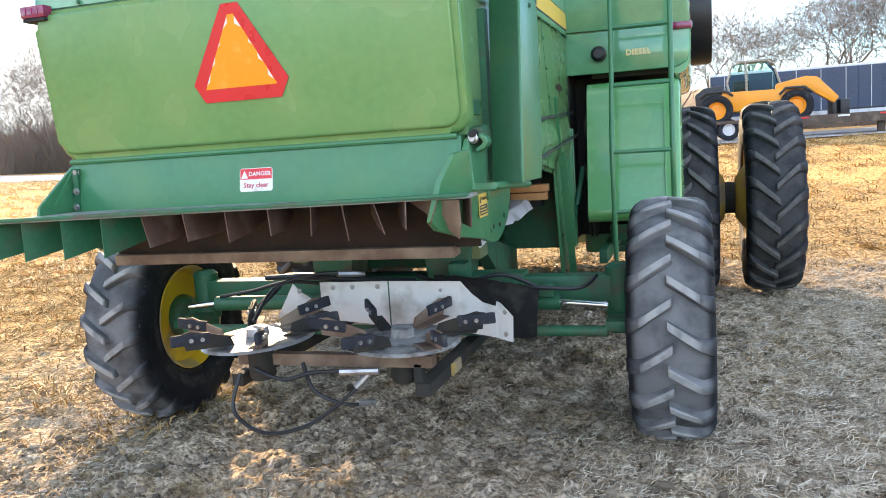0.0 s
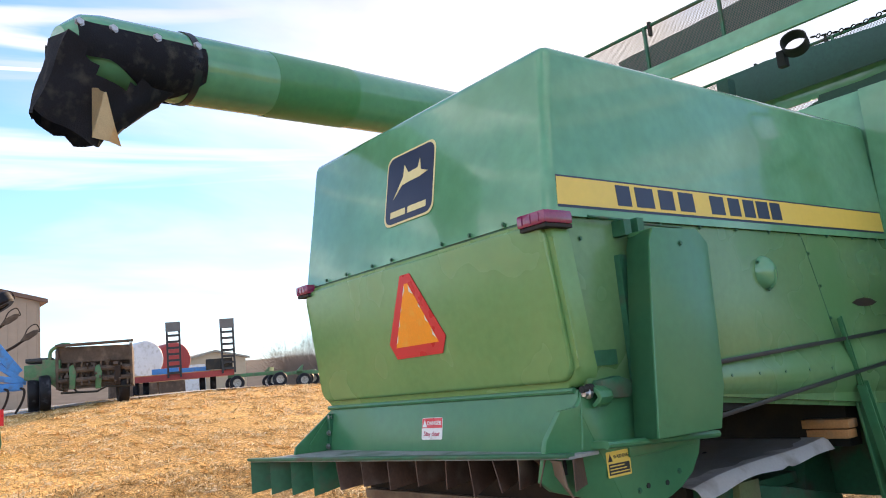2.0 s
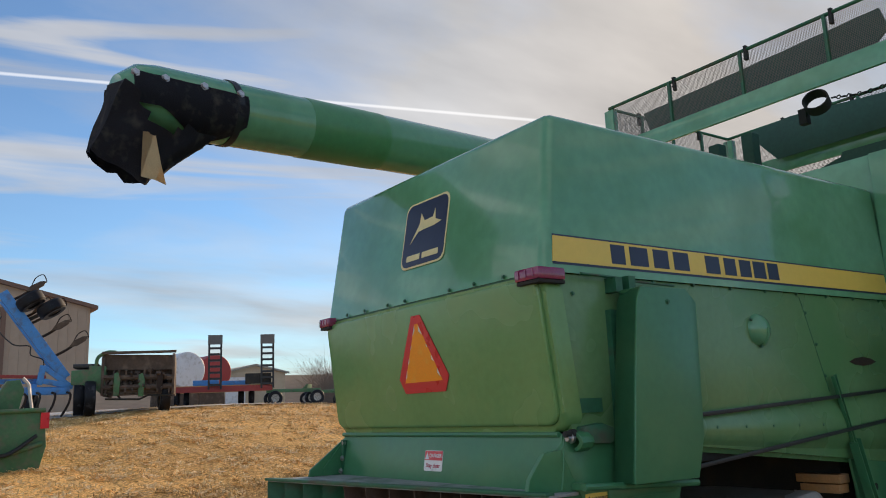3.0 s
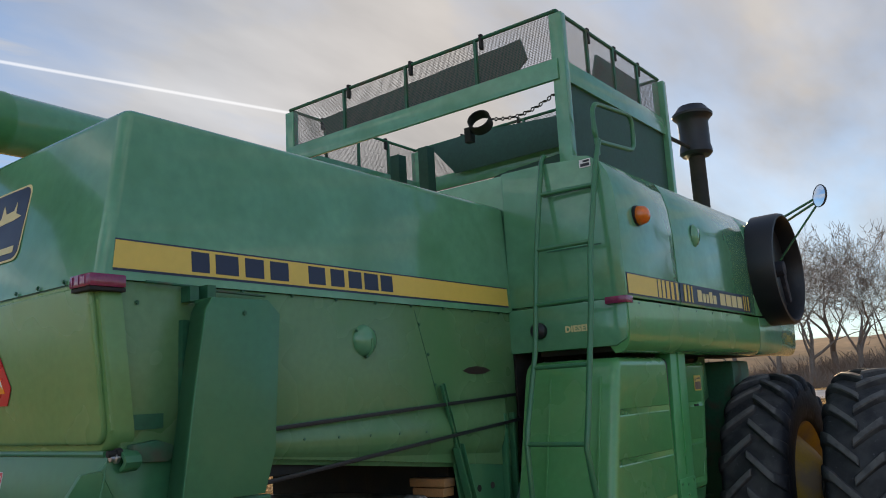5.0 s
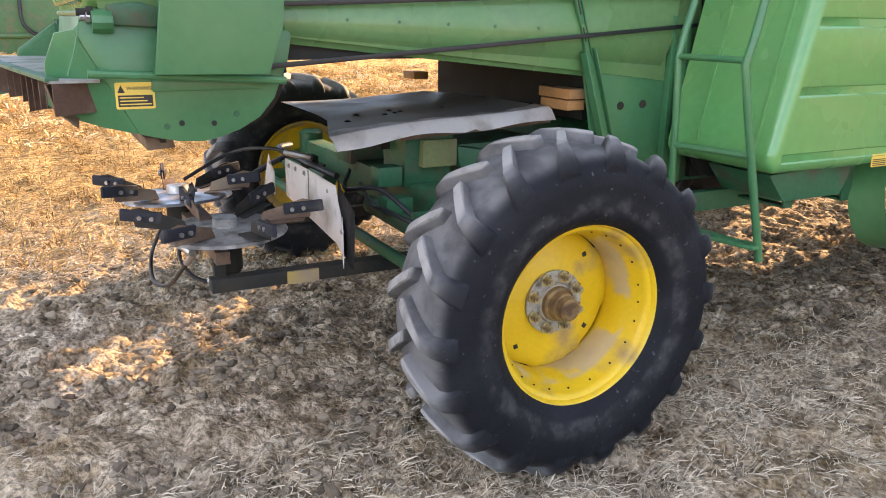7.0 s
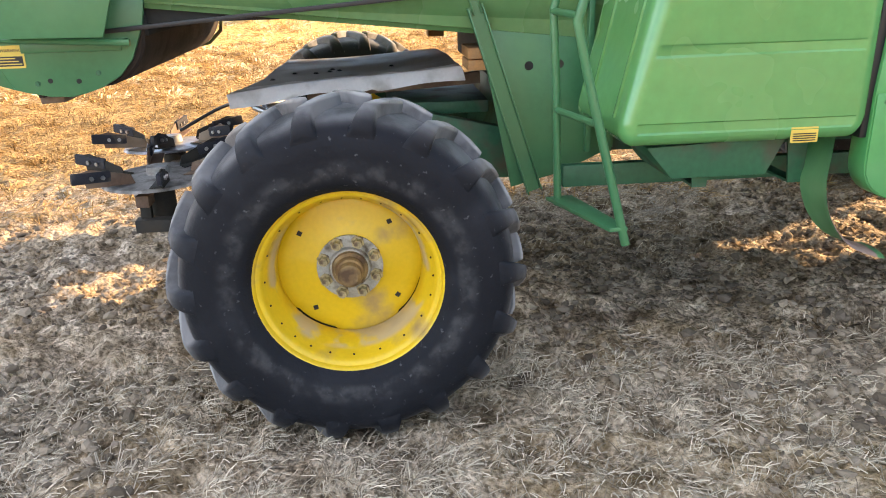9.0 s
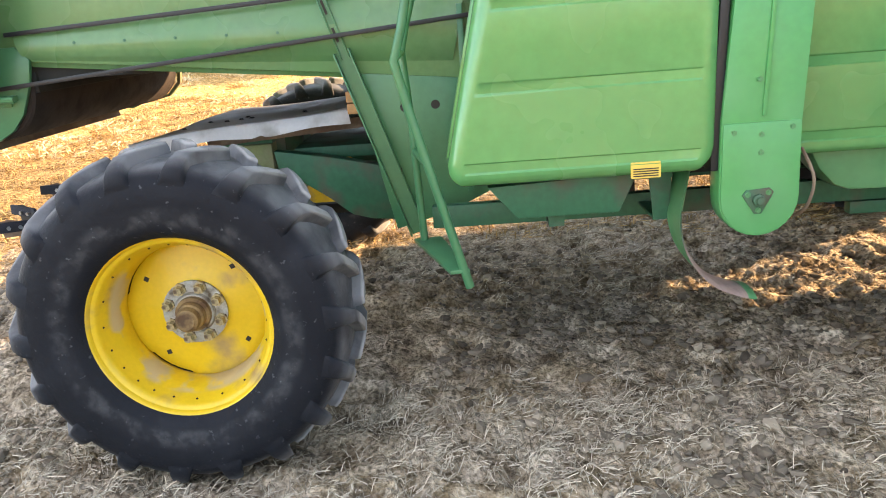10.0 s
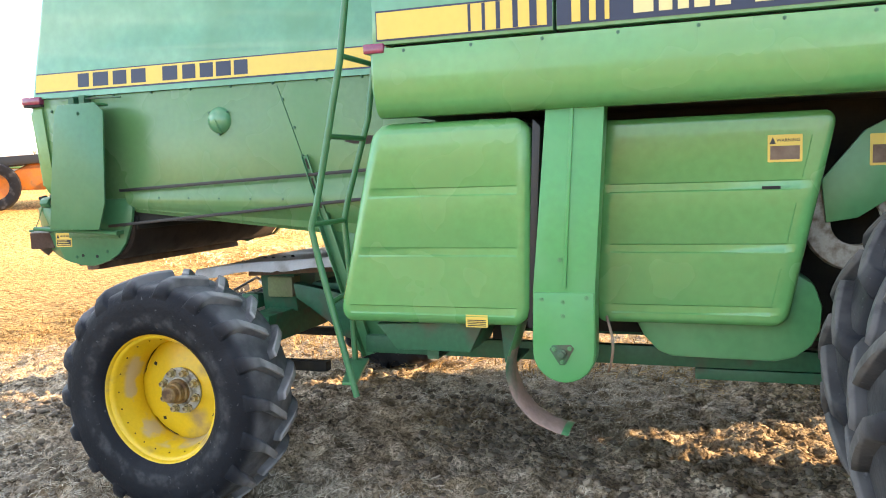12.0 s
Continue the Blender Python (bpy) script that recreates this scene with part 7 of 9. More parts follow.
def ground_material():
    m = bpy.data.materials.new("dry_stubble_soil")
    m.use_nodes = True
    nt = m.node_tree
    b = nt.nodes["Principled BSDF"]
    tc = nt.nodes.new("ShaderNodeTexCoord")

    def noise_node(s, detail=5.0, stretch=None):
        n = nt.nodes.new("ShaderNodeTexNoise")
        n.inputs["Scale"].default_value, n.inputs["Detail"].default_value = s, detail
        if stretch:
            mp = nt.nodes.new("ShaderNodeMapping")
            mp.inputs["Scale"].default_value = stretch
            mp.inputs["Rotation"].default_value = (0, 0, 0.6)
            nt.links.new(tc.outputs["Object"], mp.inputs[0])
            nt.links.new(mp.outputs[0], n.inputs["Vector"])
        else:
            nt.links.new(tc.outputs["Object"], n.inputs["Vector"])
        return n

    def ramp_node(src, stops):
        r = nt.nodes.new("ShaderNodeValToRGB")
        while len(r.color_ramp.elements) < len(stops):
            r.color_ramp.elements.new(0.5)
        for e, (p, c) in zip(r.color_ramp.elements, stops):
            e.position, e.color = p, (*c, 1)
        nt.links.new(src, r.inputs[0])
        return r.outputs[0]

    def mix(f, a, c, kind="MIX"):
        n = nt.nodes.new("ShaderNodeMix")
        n.data_type, n.blend_type = "RGBA", kind
        for s, v in ((n.inputs["Factor"], f), (n.inputs[6], a), (n.inputs[7], c)):
            if isinstance(v, bpy.types.NodeSocket):
                nt.links.new(v, s)
            else:
                s.default_value = v
        return n.outputs[2]

    soil = ramp_node(noise_node(7.0, 8).outputs[0], [(0.28, (0.085, 0.066, 0.049)), (0.46, (0.40, 0.335, 0.262)), (0.64, (0.70, 0.625, 0.53))])
    straw = ramp_node(noise_node(30.0, 8, (1, 0.35, 1)).outputs[0], [(0.33, (0.11, 0.066, 0.028)), (0.5, (0.36, 0.24, 0.102)), (0.68, (0.62, 0.45, 0.225))])
    soil = mix(1.0, soil, ramp_node(noise_node(48.0, 6).outputs[0], [(0.36, (0.42, 0.40, 0.38)), (0.56, (1.12, 1.12, 1.12)), (0.70, (1.35, 1.35, 1.35))]), "MULTIPLY")
    where = ramp_node(noise_node(1.1, 6).outputs[0], [(0.40, (0, 0, 0)), (0.62, (1, 1, 1))])
    # the worked, trodden patch where the machine stands shows more soil; the field round it is all stubble
    dist = nt.nodes.new("ShaderNodeVectorMath")
    dist.operation = "DISTANCE"
    dist.inputs[1].default_value = (0.6, 2.0, 0.0)
    nt.links.new(tc.outputs["Object"], dist.inputs[0])
    mr = nt.nodes.new("ShaderNodeMapRange")
    mr.inputs["From Min"].default_value, mr.inputs["From Max"].default_value = 3.0, 6.5
    nt.links.new(dist.outputs["Value"], mr.inputs["Value"])
    mx = nt.nodes.new("ShaderNodeMath")
    mx.operation = "MAXIMUM"
    half = nt.nodes.new("ShaderNodeMath")
    half.operation = "MULTIPLY"
    half.inputs[1].default_value = 0.3
    nt.links.new(where, half.inputs[0])
    nt.links.new(half.outputs[0], mx.inputs[0])
    nt.links.new(mr.outputs[0], mx.inputs[1])
    col = mix(mx.outputs[0], soil, straw)
    # extra light put into the colour: the field is multiplied brighter outwards
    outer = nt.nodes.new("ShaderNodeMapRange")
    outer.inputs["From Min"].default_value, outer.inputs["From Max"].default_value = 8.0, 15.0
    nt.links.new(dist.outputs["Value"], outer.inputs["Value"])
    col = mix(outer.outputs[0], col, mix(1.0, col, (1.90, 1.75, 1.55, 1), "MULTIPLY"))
    drift = ramp_node(noise_node(0.16, 6).outputs[0], [(0.32, (0.80, 0.74, 0.66)), (0.68, (1.15, 1.1, 1.0))])
    col = mix(1.0, col, drift, "MULTIPLY")
    nt.links.new(col, b.inputs["Base Color"])
    b.inputs["Roughness"].default_value = 0.95
    b.inputs["Specular IOR Level"].default_value = 0.15
    bp = nt.nodes.new("ShaderNodeBump")
    bp.inputs["Strength"].default_value, bp.inputs["Distance"].default_value = 1.0, 0.06
    nt.links.new(noise_node(26.0, 8).outputs[0], bp.inputs["Height"])
    nt.links.new(bp.outputs[0], b.inputs["Normal"])
    return m


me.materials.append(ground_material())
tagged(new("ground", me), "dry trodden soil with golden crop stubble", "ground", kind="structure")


def straw_material(name, lo, hi):
    m = bpy.data.materials.new(name)
    m.use_nodes = True
    nt = m.node_tree
    b = nt.nodes["Principled BSDF"]
    g = nt.nodes.new("ShaderNodeNewGeometry")
    r = nt.nodes.new("ShaderNodeValToRGB")
    r.color_ramp.elements[0].color, r.color_ramp.elements[1].color = (*lo, 1), (*hi, 1)
    nt.links.new(g.outputs["Random Per Island"], r.inputs[0])
    nt.links.new(r.outputs[0], b.inputs["Base Color"])
    b.inputs["Roughness"].default_value = 0.7
    b.inputs["Specular IOR Level"].default_value = 0.3
    return m


def straw(name, n, region, seed, length, width, material, label, clump=0.0, lift=0.35):
    """Loose straw: bent, curling strips strewn over the ground."""
    rng = np.random.RandomState(seed)
    x = rng.uniform(region[0], region[1], n)
    y = rng.uniform(region[2], region[3], n)
    if clump:
        k = n // 28
        cx, cy = rng.uniform(region[0], region[1], k), rng.uniform(region[2], region[3], k)
        who = rng.randint(0, k, n)
        x, y = cx[who] + rng.normal(0, clump, n), cy[who] + rng.normal(0, clump, n)
        a = np.arctan2(y - cy[who], x - cx[who]) + rng.normal(0, 0.5, n)
    else:
        bare = 0.75 * np.exp(-(((x + 0.7) / 1.5) ** 4)) * ((y > -1.0) & (y < 6.5)) if region[0] > -5 else 0.0
        keep = value_noise(x, y, 0.55, 21) + 0.6 * value_noise(x, y, 0.2, 22) + 0.7 * value_noise(x, y, 1.3, 23) + rng.uniform(-0.6, 0.6, n) - bare > 0.02
        x, y = x[keep], y[keep]
        n = len(x)
        a = rng.uniform(0, 2 * np.pi, n)
    l = length * rng.uniform(0.4, 1.3, n)
    w = width * rng.uniform(0.6, 1.5, n)
    pitch = np.abs(rng.normal(0, lift, n)) * (1.6 if clump else 1.0)
    curl = rng.normal(0, 0.16, n)
    z = land(x, y) + 0.006
    verts = np.zeros((n, 6, 3))
    for s, t in enumerate((0.0, 0.5, 1.0)):
        ang = a + curl * (t - 0.3)
        px, py = x + l * t * np.cos(ang) * np.cos(pitch), y + l * t * np.sin(ang) * np.cos(pitch)
        pz = z + l * np.sin(pitch) * (t - 0.55 * t * t)
        pz = np.maximum(pz, land(px, py) + 0.004)
        for e, sg in enumerate((-1, 1)):
            verts[:, 2 * s + e, 0] = px - sg * w / 2 * np.sin(ang)
            verts[:, 2 * s + e, 1] = py + sg * w / 2 * np.cos(ang)
            verts[:, 2 * s + e, 2] = pz + sg * w * 0.25
    base = (np.arange(n) * 6)[:, None]
    faces = np.concatenate([base + [0, 1, 3, 2], base + [2, 3, 5, 4]])
    me = bpy.data.meshes.new(name)
    me.from_pydata(verts.reshape(-1, 3).tolist(), [], faces.tolist())
    me.materials.append(material)
    return tagged(new(name, me), label, "straw", kind="stuff")


PALE = straw_material("pale_straw", (0.13, 0.095, 0.058), (0.80, 0.70, 0.54))
# lighter copy of the golden straw, lifting the far slope that takes little sun
LIFTED_GOLD = straw_material("lifted_pale_golden_straw", (0.58, 0.38, 0.16), (0.92, 0.70, 0.40))
GOLD = straw_material("golden_straw", (0.155, 0.086, 0.028), (0.60, 0.40, 0.162))
straw("loose_straw", 430000, (-3.2, 4.0, -2.6, 7.0), 11, 0.044, 0.0022, PALE, "pale loose straw strewn over brown soil")
straw("straw_tuft", 62000, (0.2, 4.0, -2.6, 7.0), 12, 0.072, 0.0026, PALE, "tufts of dry flattened straw", clump=0.05, lift=0.3)
straw("field_stubble", 88000, (-14.0, -2.2, -4.0, 14.0), 13, 0.14, 0.006, GOLD, "golden stubble of the harvested field", clump=0.09, lift=0.6)
straw("field_stubble", 75000, (-30.0, -8.0, -8.0, 30.0), 15, 0.15, 0.018, LIFTED_GOLD, "golden stubble of the far field", clump=0.16, lift=0.7)
straw("field_stubble", 45000, (-6, 12.0, 6.5, 30.0), 14, 0.19, 0.011, GOLD, "golden stubble beyond the machine", clump=0.14, lift=0.6)


def clods(name, n, region, seed, label):
    """Crumbs and lumps of dry earth, flattened and half sunk."""
    rng = np.random.RandomState(seed)
    ph = (1 + 5 ** 0.5) / 2
    base = np.array([(-1, ph, 0), (1, ph, 0), (-1, -ph, 0), (1, -ph, 0), (0, -1, ph), (0, 1, ph), (0, -1, -ph), (0, 1, -ph), (ph, 0, -1), (ph, 0, 1), (-ph, 0, -1), (-ph, 0, 1)]) / 1.9
    tri = np.array([(0, 11, 5), (0, 5, 1), (0, 1, 7), (0, 7, 10), (0, 10, 11), (1, 5, 9), (5, 11, 4), (11, 10, 2), (10, 7, 6), (7, 1, 8), (3, 9, 4), (3, 4, 2), (3, 2, 6), (3, 6, 8), (3, 8, 9), (4, 9, 5), (2, 4, 11), (6, 2, 10), (8, 6, 7), (9, 8, 1)])
    x, y = rng.uniform(region[0], region[1], n), rng.uniform(region[2], region[3], n)
    keep = value_noise(x, y, 0.5, 41) + rng.uniform(-0.5, 0.5, n) + 0.8 * np.exp(-(((x + 0.6) / 1.6) ** 4)) > 0.62
    x, y = x[keep], y[keep]
    n = len(x)
    s = 0.008 + 0.020 * rng.rand(n) ** 2.2
    a = rng.uniform(0, 6.28, n)
    v = base[None] * (1 + rng.uniform(-0.30, 0.30, (n, 12, 1))) * s[:, None, None] * np.stack([rng.uniform(0.8, 1.6, n), rng.uniform(0.7, 1.1, n), rng.uniform(0.5, 0.9, n)], -1)[:, None, :]
    vx = v[..., 0] * np.cos(a)[:, None] - v[..., 1] * np.sin(a)[:, None] + x[:, None]
    vy = v[..., 0] * np.sin(a)[:, None] + v[..., 1] * np.cos(a)[:, None] + y[:, None]
    vz = v[..., 2] + (land(x, y) + 0.25 * s)[:, None]
    me = bpy.data.meshes.new(name)
    me.from_pydata(np.stack([vx, vy, vz], -1).reshape(-1, 3).tolist(), [], (np.arange(n)[:, None, None] * 12 + tri[None]).reshape(-1, 3).tolist())
    me.materials.append(SOIL)
    tagged(new(name, me), label, "soil", kind="stuff")


SOIL = straw_material("crumbled_soil", (0.10, 0.078, 0.056), (0.36, 0.29, 0.215))
SOIL.node_tree.nodes["Principled BSDF"].inputs["Roughness"].default_value = 1.0
clods("soil_clods", 36000, (-3.4, 3.6, -2.4, 6.8), 51, "dry crumbled lumps of brown earth")


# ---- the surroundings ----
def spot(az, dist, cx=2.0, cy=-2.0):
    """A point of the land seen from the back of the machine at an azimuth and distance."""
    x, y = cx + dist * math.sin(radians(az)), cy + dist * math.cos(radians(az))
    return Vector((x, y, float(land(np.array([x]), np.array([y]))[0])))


def facing_camera(az):
    """A turn that lays a thing's x across the line of sight and its y away along it."""
    return pose(0, 0, 0, 0, 0, -az)


BARK = surf("grey_bark", (0.19, 0.155, 0.13), 0.9, var=0.3, scale=5, fine=30, bump=0.3)
TWIG = surf("bare_twigs", (0.20, 0.16, 0.13), 0.9, var=0.3, scale=2, fine=20, bump=0)
GRAVEL = surf("pale_gravel", (0.50, 0.49, 0.47), 0.95, var=0.25, scale=0.7, fine=14, bump=0.4, dirt=(0.28, 0.24, 0.19), amount=0.4, dirt_scale=0.5)
BLUE = surf("blue_implement_paint", (0.045, 0.24, 0.60), 0.45, var=0.2, scale=3, fine=30, bump=0.03, dirt=(0.10, 0.16, 0.28), amount=0.3)
DULL = surf("dull_grey_steel", (0.12, 0.12, 0.12), 0.6, var=0.2, scale=3, fine=20, bump=0.05)
TELE = surf("orange_yellow_paint", (0.74, 0.29, 0.015), 0.4, var=0.12, scale=2, fine=20, bump=0.02)
SHEDWALL = surf("beige_steel_siding", (0.36, 0.27, 0.20), 0.6, var=0.1, scale=0.5, fine=3, bump=0.05)
ROOF = surf("brown_roof_steel", (0.15, 0.085, 0.06), 0.6, var=0.15, scale=0.5, fine=5, bump=0.05)
TARP = surf("dark_blue_trailer_steel", (0.035, 0.055, 0.105), 0.45, var=0.2, scale=1.5, fine=8, bump=0.05)
RUSTBOX = surf("rusty_brown_boards", (0.085, 0.06, 0.045), 0.85, var=0.35, scale=2, fine=14, bump=0.2, dirt=(0.16, 0.12, 0.09), amount=0.35, dirt_scale=3)
OLDGREEN = surf("old_implement_green", (0.05, 0.15, 0.06), 0.5, var=0.3, scale=2, fine=14, bump=0.05, dirt=(0.13, 0.14, 0.09), amount=0.4)
REDPAINT = surf("dull_red_paint", (0.30, 0.035, 0.03), 0.55, var=0.25, scale=2, fine=14, bump=0.04)
TANKWHITE = surf("white_tank_paint", (0.62, 0.62, 0.63), 0.4, var=0.1, scale=1.5, fine=10, bump=0.02, dirt=(0.42, 0.40, 0.37), amount=0.25)
HILL = surf("wooded_hill", (0.115, 0.095, 0.08), 1.0, var=0.35, scale=0.02, fine=0.2, bump=0.5, dirt=(0.19, 0.16, 0.12), amount=0.4, dirt_scale=0.03)


def strip(name, xs, ys, lift, material, label, category):
    X, Y = np.meshgrid(xs, ys, indexing="ij")
    Z = rise(X, Y) + lift
    idx = np.arange(X.size).reshape(X.shape)
    q = np.stack([idx[:-1, :-1], idx[1:, :-1], idx[1:, 1:], idx[:-1, 1:]], -1).reshape(-1, 4)
    me = bpy.data.meshes.new(name)
    me.from_pydata(np.stack([X, Y, Z], -1).reshape(-1, 3).tolist(), [], q.tolist())
    me.materials.append(material)
    return tagged(new(name, me), label, category, kind="structure")


strip("road", np.linspace(-160, 160, 200), np.linspace(29.0, 38.5, 6), 0.045, GRAVEL, "pale gravel road beyond the field", "road")
strip("pavement", np.linspace(-75, -27.5, 60), np.linspace(-30, 30.8, 60), 0.05, GRAVEL, "pale gravel farmyard", "farmyard")


def ridge(name, az0, az1, dist, high, seed, label, material=HILL):
    rng = np.random.RandomState(seed)
    n = 90
    bm = bmesh.new()
    rows = []
    for k in range(n + 1):
        az = az0 + (az1 - az0) * k / n
        f = min(1, 6 * k / n, 6 * (n - k) / n)
        h = high * f * (0.75 + 0.25 * float(value_noise(np.array([k * 1.0]), np.array([seed * 3.1]), 14, seed)[0])) + rng.uniform(0, 0.05) * high
        row = []
        for d, hh in ((dist * 0.8, -2.0), (dist * 0.92, h * 0.55), (dist, h), (dist * 1.2, h * 0.6)):
            x, y = d * math.sin(radians(az)), d * math.cos(radians(az))
            row.append(bm.verts.new((x, y, float(rise(np.array([x]), np.array([y]))[0]) + hh)))
        rows.append(row)
    for a, b in zip(rows, rows[1:]):
        for j in range(3):
            bm.faces.new((a[j], b[j], b[j + 1], a[j + 1]))
    solid(name, bm, material, label, "hill", kind="structure")


ridge("backdrop_hill", -100, -25, 420, 17, 3, "far brown wooded hills")
HILLGRASS = surf("dry_grass_hill", (0.27, 0.175, 0.095), 1.0, var=0.3, scale=0.02, fine=0.3, bump=0.4, dirt=(0.14, 0.105, 0.075), amount=0.35, dirt_scale=0.05)
ridge("backdrop_hill", -66, 60, 300, 19, 5, "far hillside of dry golden-brown grass", HILLGRASS)
ridge("backdrop_hill", -200, -95, 500, 10, 7, "far low brown hills")


def tree_mesh(seed, high, spread, depth=7):
    """A leafless tree: tapered trunk, limbs and a haze of twigs."""
    rng = random.Random(seed)
    wood, twig = bmesh.new(), bmesh.new()

    def grow(bm, p, d, l, r, level):
        n = 4 if level < 2 else 3 if level < 4 else 2
        r = max(r, 0.011)
        pts, rad = [p.copy()], [r]
        q, e = p.copy(), d.copy()
        for k in range(n):
            e = (e + Vector((rng.uniform(-1, 1), rng.uniform(-1, 1), rng.uniform(-0.5, 0.75))) * (0.13 + 0.045 * level)).normalized()
            q = q + e * l / n
            pts.append(q.copy())
            rad.append(r * (1 - 0.42 * (k + 1) / n))
        sweep(wood if level < 3 else twig, pts, rad, 7 if level == 0 else (4 if level < 3 else 3))
        if level >= depth:
            return
        kids = 4 if level == 0 else rng.choice((2, 3, 3)) if level < 4 else rng.choice((2, 2, 3))
        base = rng.uniform(0, 6.28)
        for k in range(kids):
            side = e.orthogonal().normalized()
            side = Matrix.Rotation(base + 6.28 * k / kids + rng.uniform(-0.5, 0.5), 3, e) @ side
            lean = rng.uniform(0.30, 0.95) * spread
            at_end = k < 2 or level > 3 and k == 0
            start = pts[-1] if at_end else pts[rng.randrange(1 + (level == 0), len(pts) - 1)] if len(pts) > 3 else pts[1]
            grow(bm, start, (e * math.cos(lean) + side * math.sin(lean)).normalized(), l * rng.uniform(0.62, 0.90), rad[-1] * rng.uniform(0.55, 0.85), level + 1)

    grow(wood, Vector((0, 0, -0.3)), Vector((rng.uniform(-0.12, 0.12), rng.uniform(-0.12, 0.12), 1)).normalized(), high * 0.185, high * 0.0165, 0)
    return mesh_from("trunk", wood, BARK, sharp=60), mesh_from("crown", twig, TWIG, sharp=60)


TREES = [tree_mesh(s, h, sp) for s, h, sp in ((1, 11.5, 0.85), (2, 13, 0.78), (5, 10.5, 0.95), (9, 12.5, 0.85))]
rng = random.Random(12)


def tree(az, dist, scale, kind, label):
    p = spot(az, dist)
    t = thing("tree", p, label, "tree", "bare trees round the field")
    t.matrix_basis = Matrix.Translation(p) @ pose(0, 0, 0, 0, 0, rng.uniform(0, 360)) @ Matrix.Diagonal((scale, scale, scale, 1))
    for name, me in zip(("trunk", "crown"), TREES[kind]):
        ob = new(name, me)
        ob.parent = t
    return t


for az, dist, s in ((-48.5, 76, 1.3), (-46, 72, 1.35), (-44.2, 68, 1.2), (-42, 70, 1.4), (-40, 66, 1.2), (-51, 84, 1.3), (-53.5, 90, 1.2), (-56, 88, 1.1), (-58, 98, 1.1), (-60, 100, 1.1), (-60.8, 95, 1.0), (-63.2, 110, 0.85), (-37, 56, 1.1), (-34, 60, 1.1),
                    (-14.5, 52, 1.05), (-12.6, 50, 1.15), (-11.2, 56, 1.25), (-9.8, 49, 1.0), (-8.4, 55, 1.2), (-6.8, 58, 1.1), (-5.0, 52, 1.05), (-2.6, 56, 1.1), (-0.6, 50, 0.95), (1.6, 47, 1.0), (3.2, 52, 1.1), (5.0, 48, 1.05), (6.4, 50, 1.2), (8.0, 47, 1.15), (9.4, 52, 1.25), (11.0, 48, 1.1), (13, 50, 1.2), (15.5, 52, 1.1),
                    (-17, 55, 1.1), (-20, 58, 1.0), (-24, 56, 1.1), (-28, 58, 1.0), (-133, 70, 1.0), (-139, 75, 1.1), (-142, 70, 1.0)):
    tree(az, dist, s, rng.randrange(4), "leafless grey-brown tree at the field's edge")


def brush(name, az0, az1, near, far, high, n, seed, label):
    """A belt of bare brushwood: thin upright twigs."""
    r = np.random.RandomState(seed)
    az = np.radians(r.uniform(az0, az1, n))
    d = r.uniform(near, far, n)
    x, y = 2 + d * np.sin(az), -2 + d * np.cos(az)
    z = rise(x, y)
    h = high * r.uniform(0.15, 1.0, n) ** 1.3 * (0.75 + 0.5 * value_noise(x, y, 4.0, seed))
    lx, ly = r.normal(0, 0.6, n) * h, r.normal(0, 0.6, n) * h
    w = 0.007 + 0.011 * r.rand(n)
    verts = np.zeros((n, 4, 3))
    verts[:, 0] = np.stack([x - w * 1.6, y, z - 0.1], -1)
    verts[:, 1] = np.stack([x + w * 1.6, y, z - 0.1], -1)
    verts[:, 2] = np.stack([x + lx + w * 0.5, y + ly, z + h], -1)
    verts[:, 3] = np.stack([x + lx - w * 0.5, y + ly, z + h], -1)
    f = (np.arange(n) * 4)[:, None] + [0, 1, 2, 3]
    me = bpy.data.meshes.new(name)
    me.from_pydata(verts.reshape(-1, 3).tolist(), [], f.tolist())
    me.materials.append(TWIG)
    tagged(new(name, me), label, "brushwood", kind="stuff")


brush("brushwood", -63, -47, 82, 102, 6.2, 42000, 33, "belt of bare brown brushwood beyond the road")
brush("brushwood", -47, -30, 66, 86, 5.2, 42000, 31, "belt of bare brown brushwood beyond the road")
brush("brushwood", -30, 22, 46, 62, 1.9, 40000, 32, "bare brown brushwood under the trees")


def road_wheel(parent, p, R, W, turn=0, rim_material=None, name="wheel"):
    """A plain wheel of another vehicle: tyre and rim."""
    m = Matrix.Translation(p) @ pose(0, 0, 0, 0, 0, turn)
    bm = bmesh.new()
    lathe(bm, [(R * 0.55, -W * 0.42), (R * 0.75, -W * 0.5), (R * 0.94, -W * 0.46), (R, -W * 0.3), (R, W * 0.3), (R * 0.94, W * 0.46), (R * 0.75, W * 0.5), (R * 0.55, W * 0.42), (R * 0.5, 0), (R * 0.55, -W * 0.42)], m @ TO_X, 32)
    ty = part(name, bm, RUBBER, parent)
    bm = bmesh.new()
    lathe(bm, [(0, W * 0.1), (R * 0.18, W * 0.12), (R * 0.2, W * 0.05), (R * 0.42, W * 0.05), (R * 0.52, W * 0.38), (R * 0.56, W * 0.42), (R * 0.56, -W * 0.42), (R * 0.5, -W * 0.35), (0, -W * 0.1)], m @ TO_X, 24)
    part("rim", bm, rim_material or GREY, ty)
    return ty


def local(bm, m):
    for v in bm.verts:
        v.co = m @ v.co
    return bm


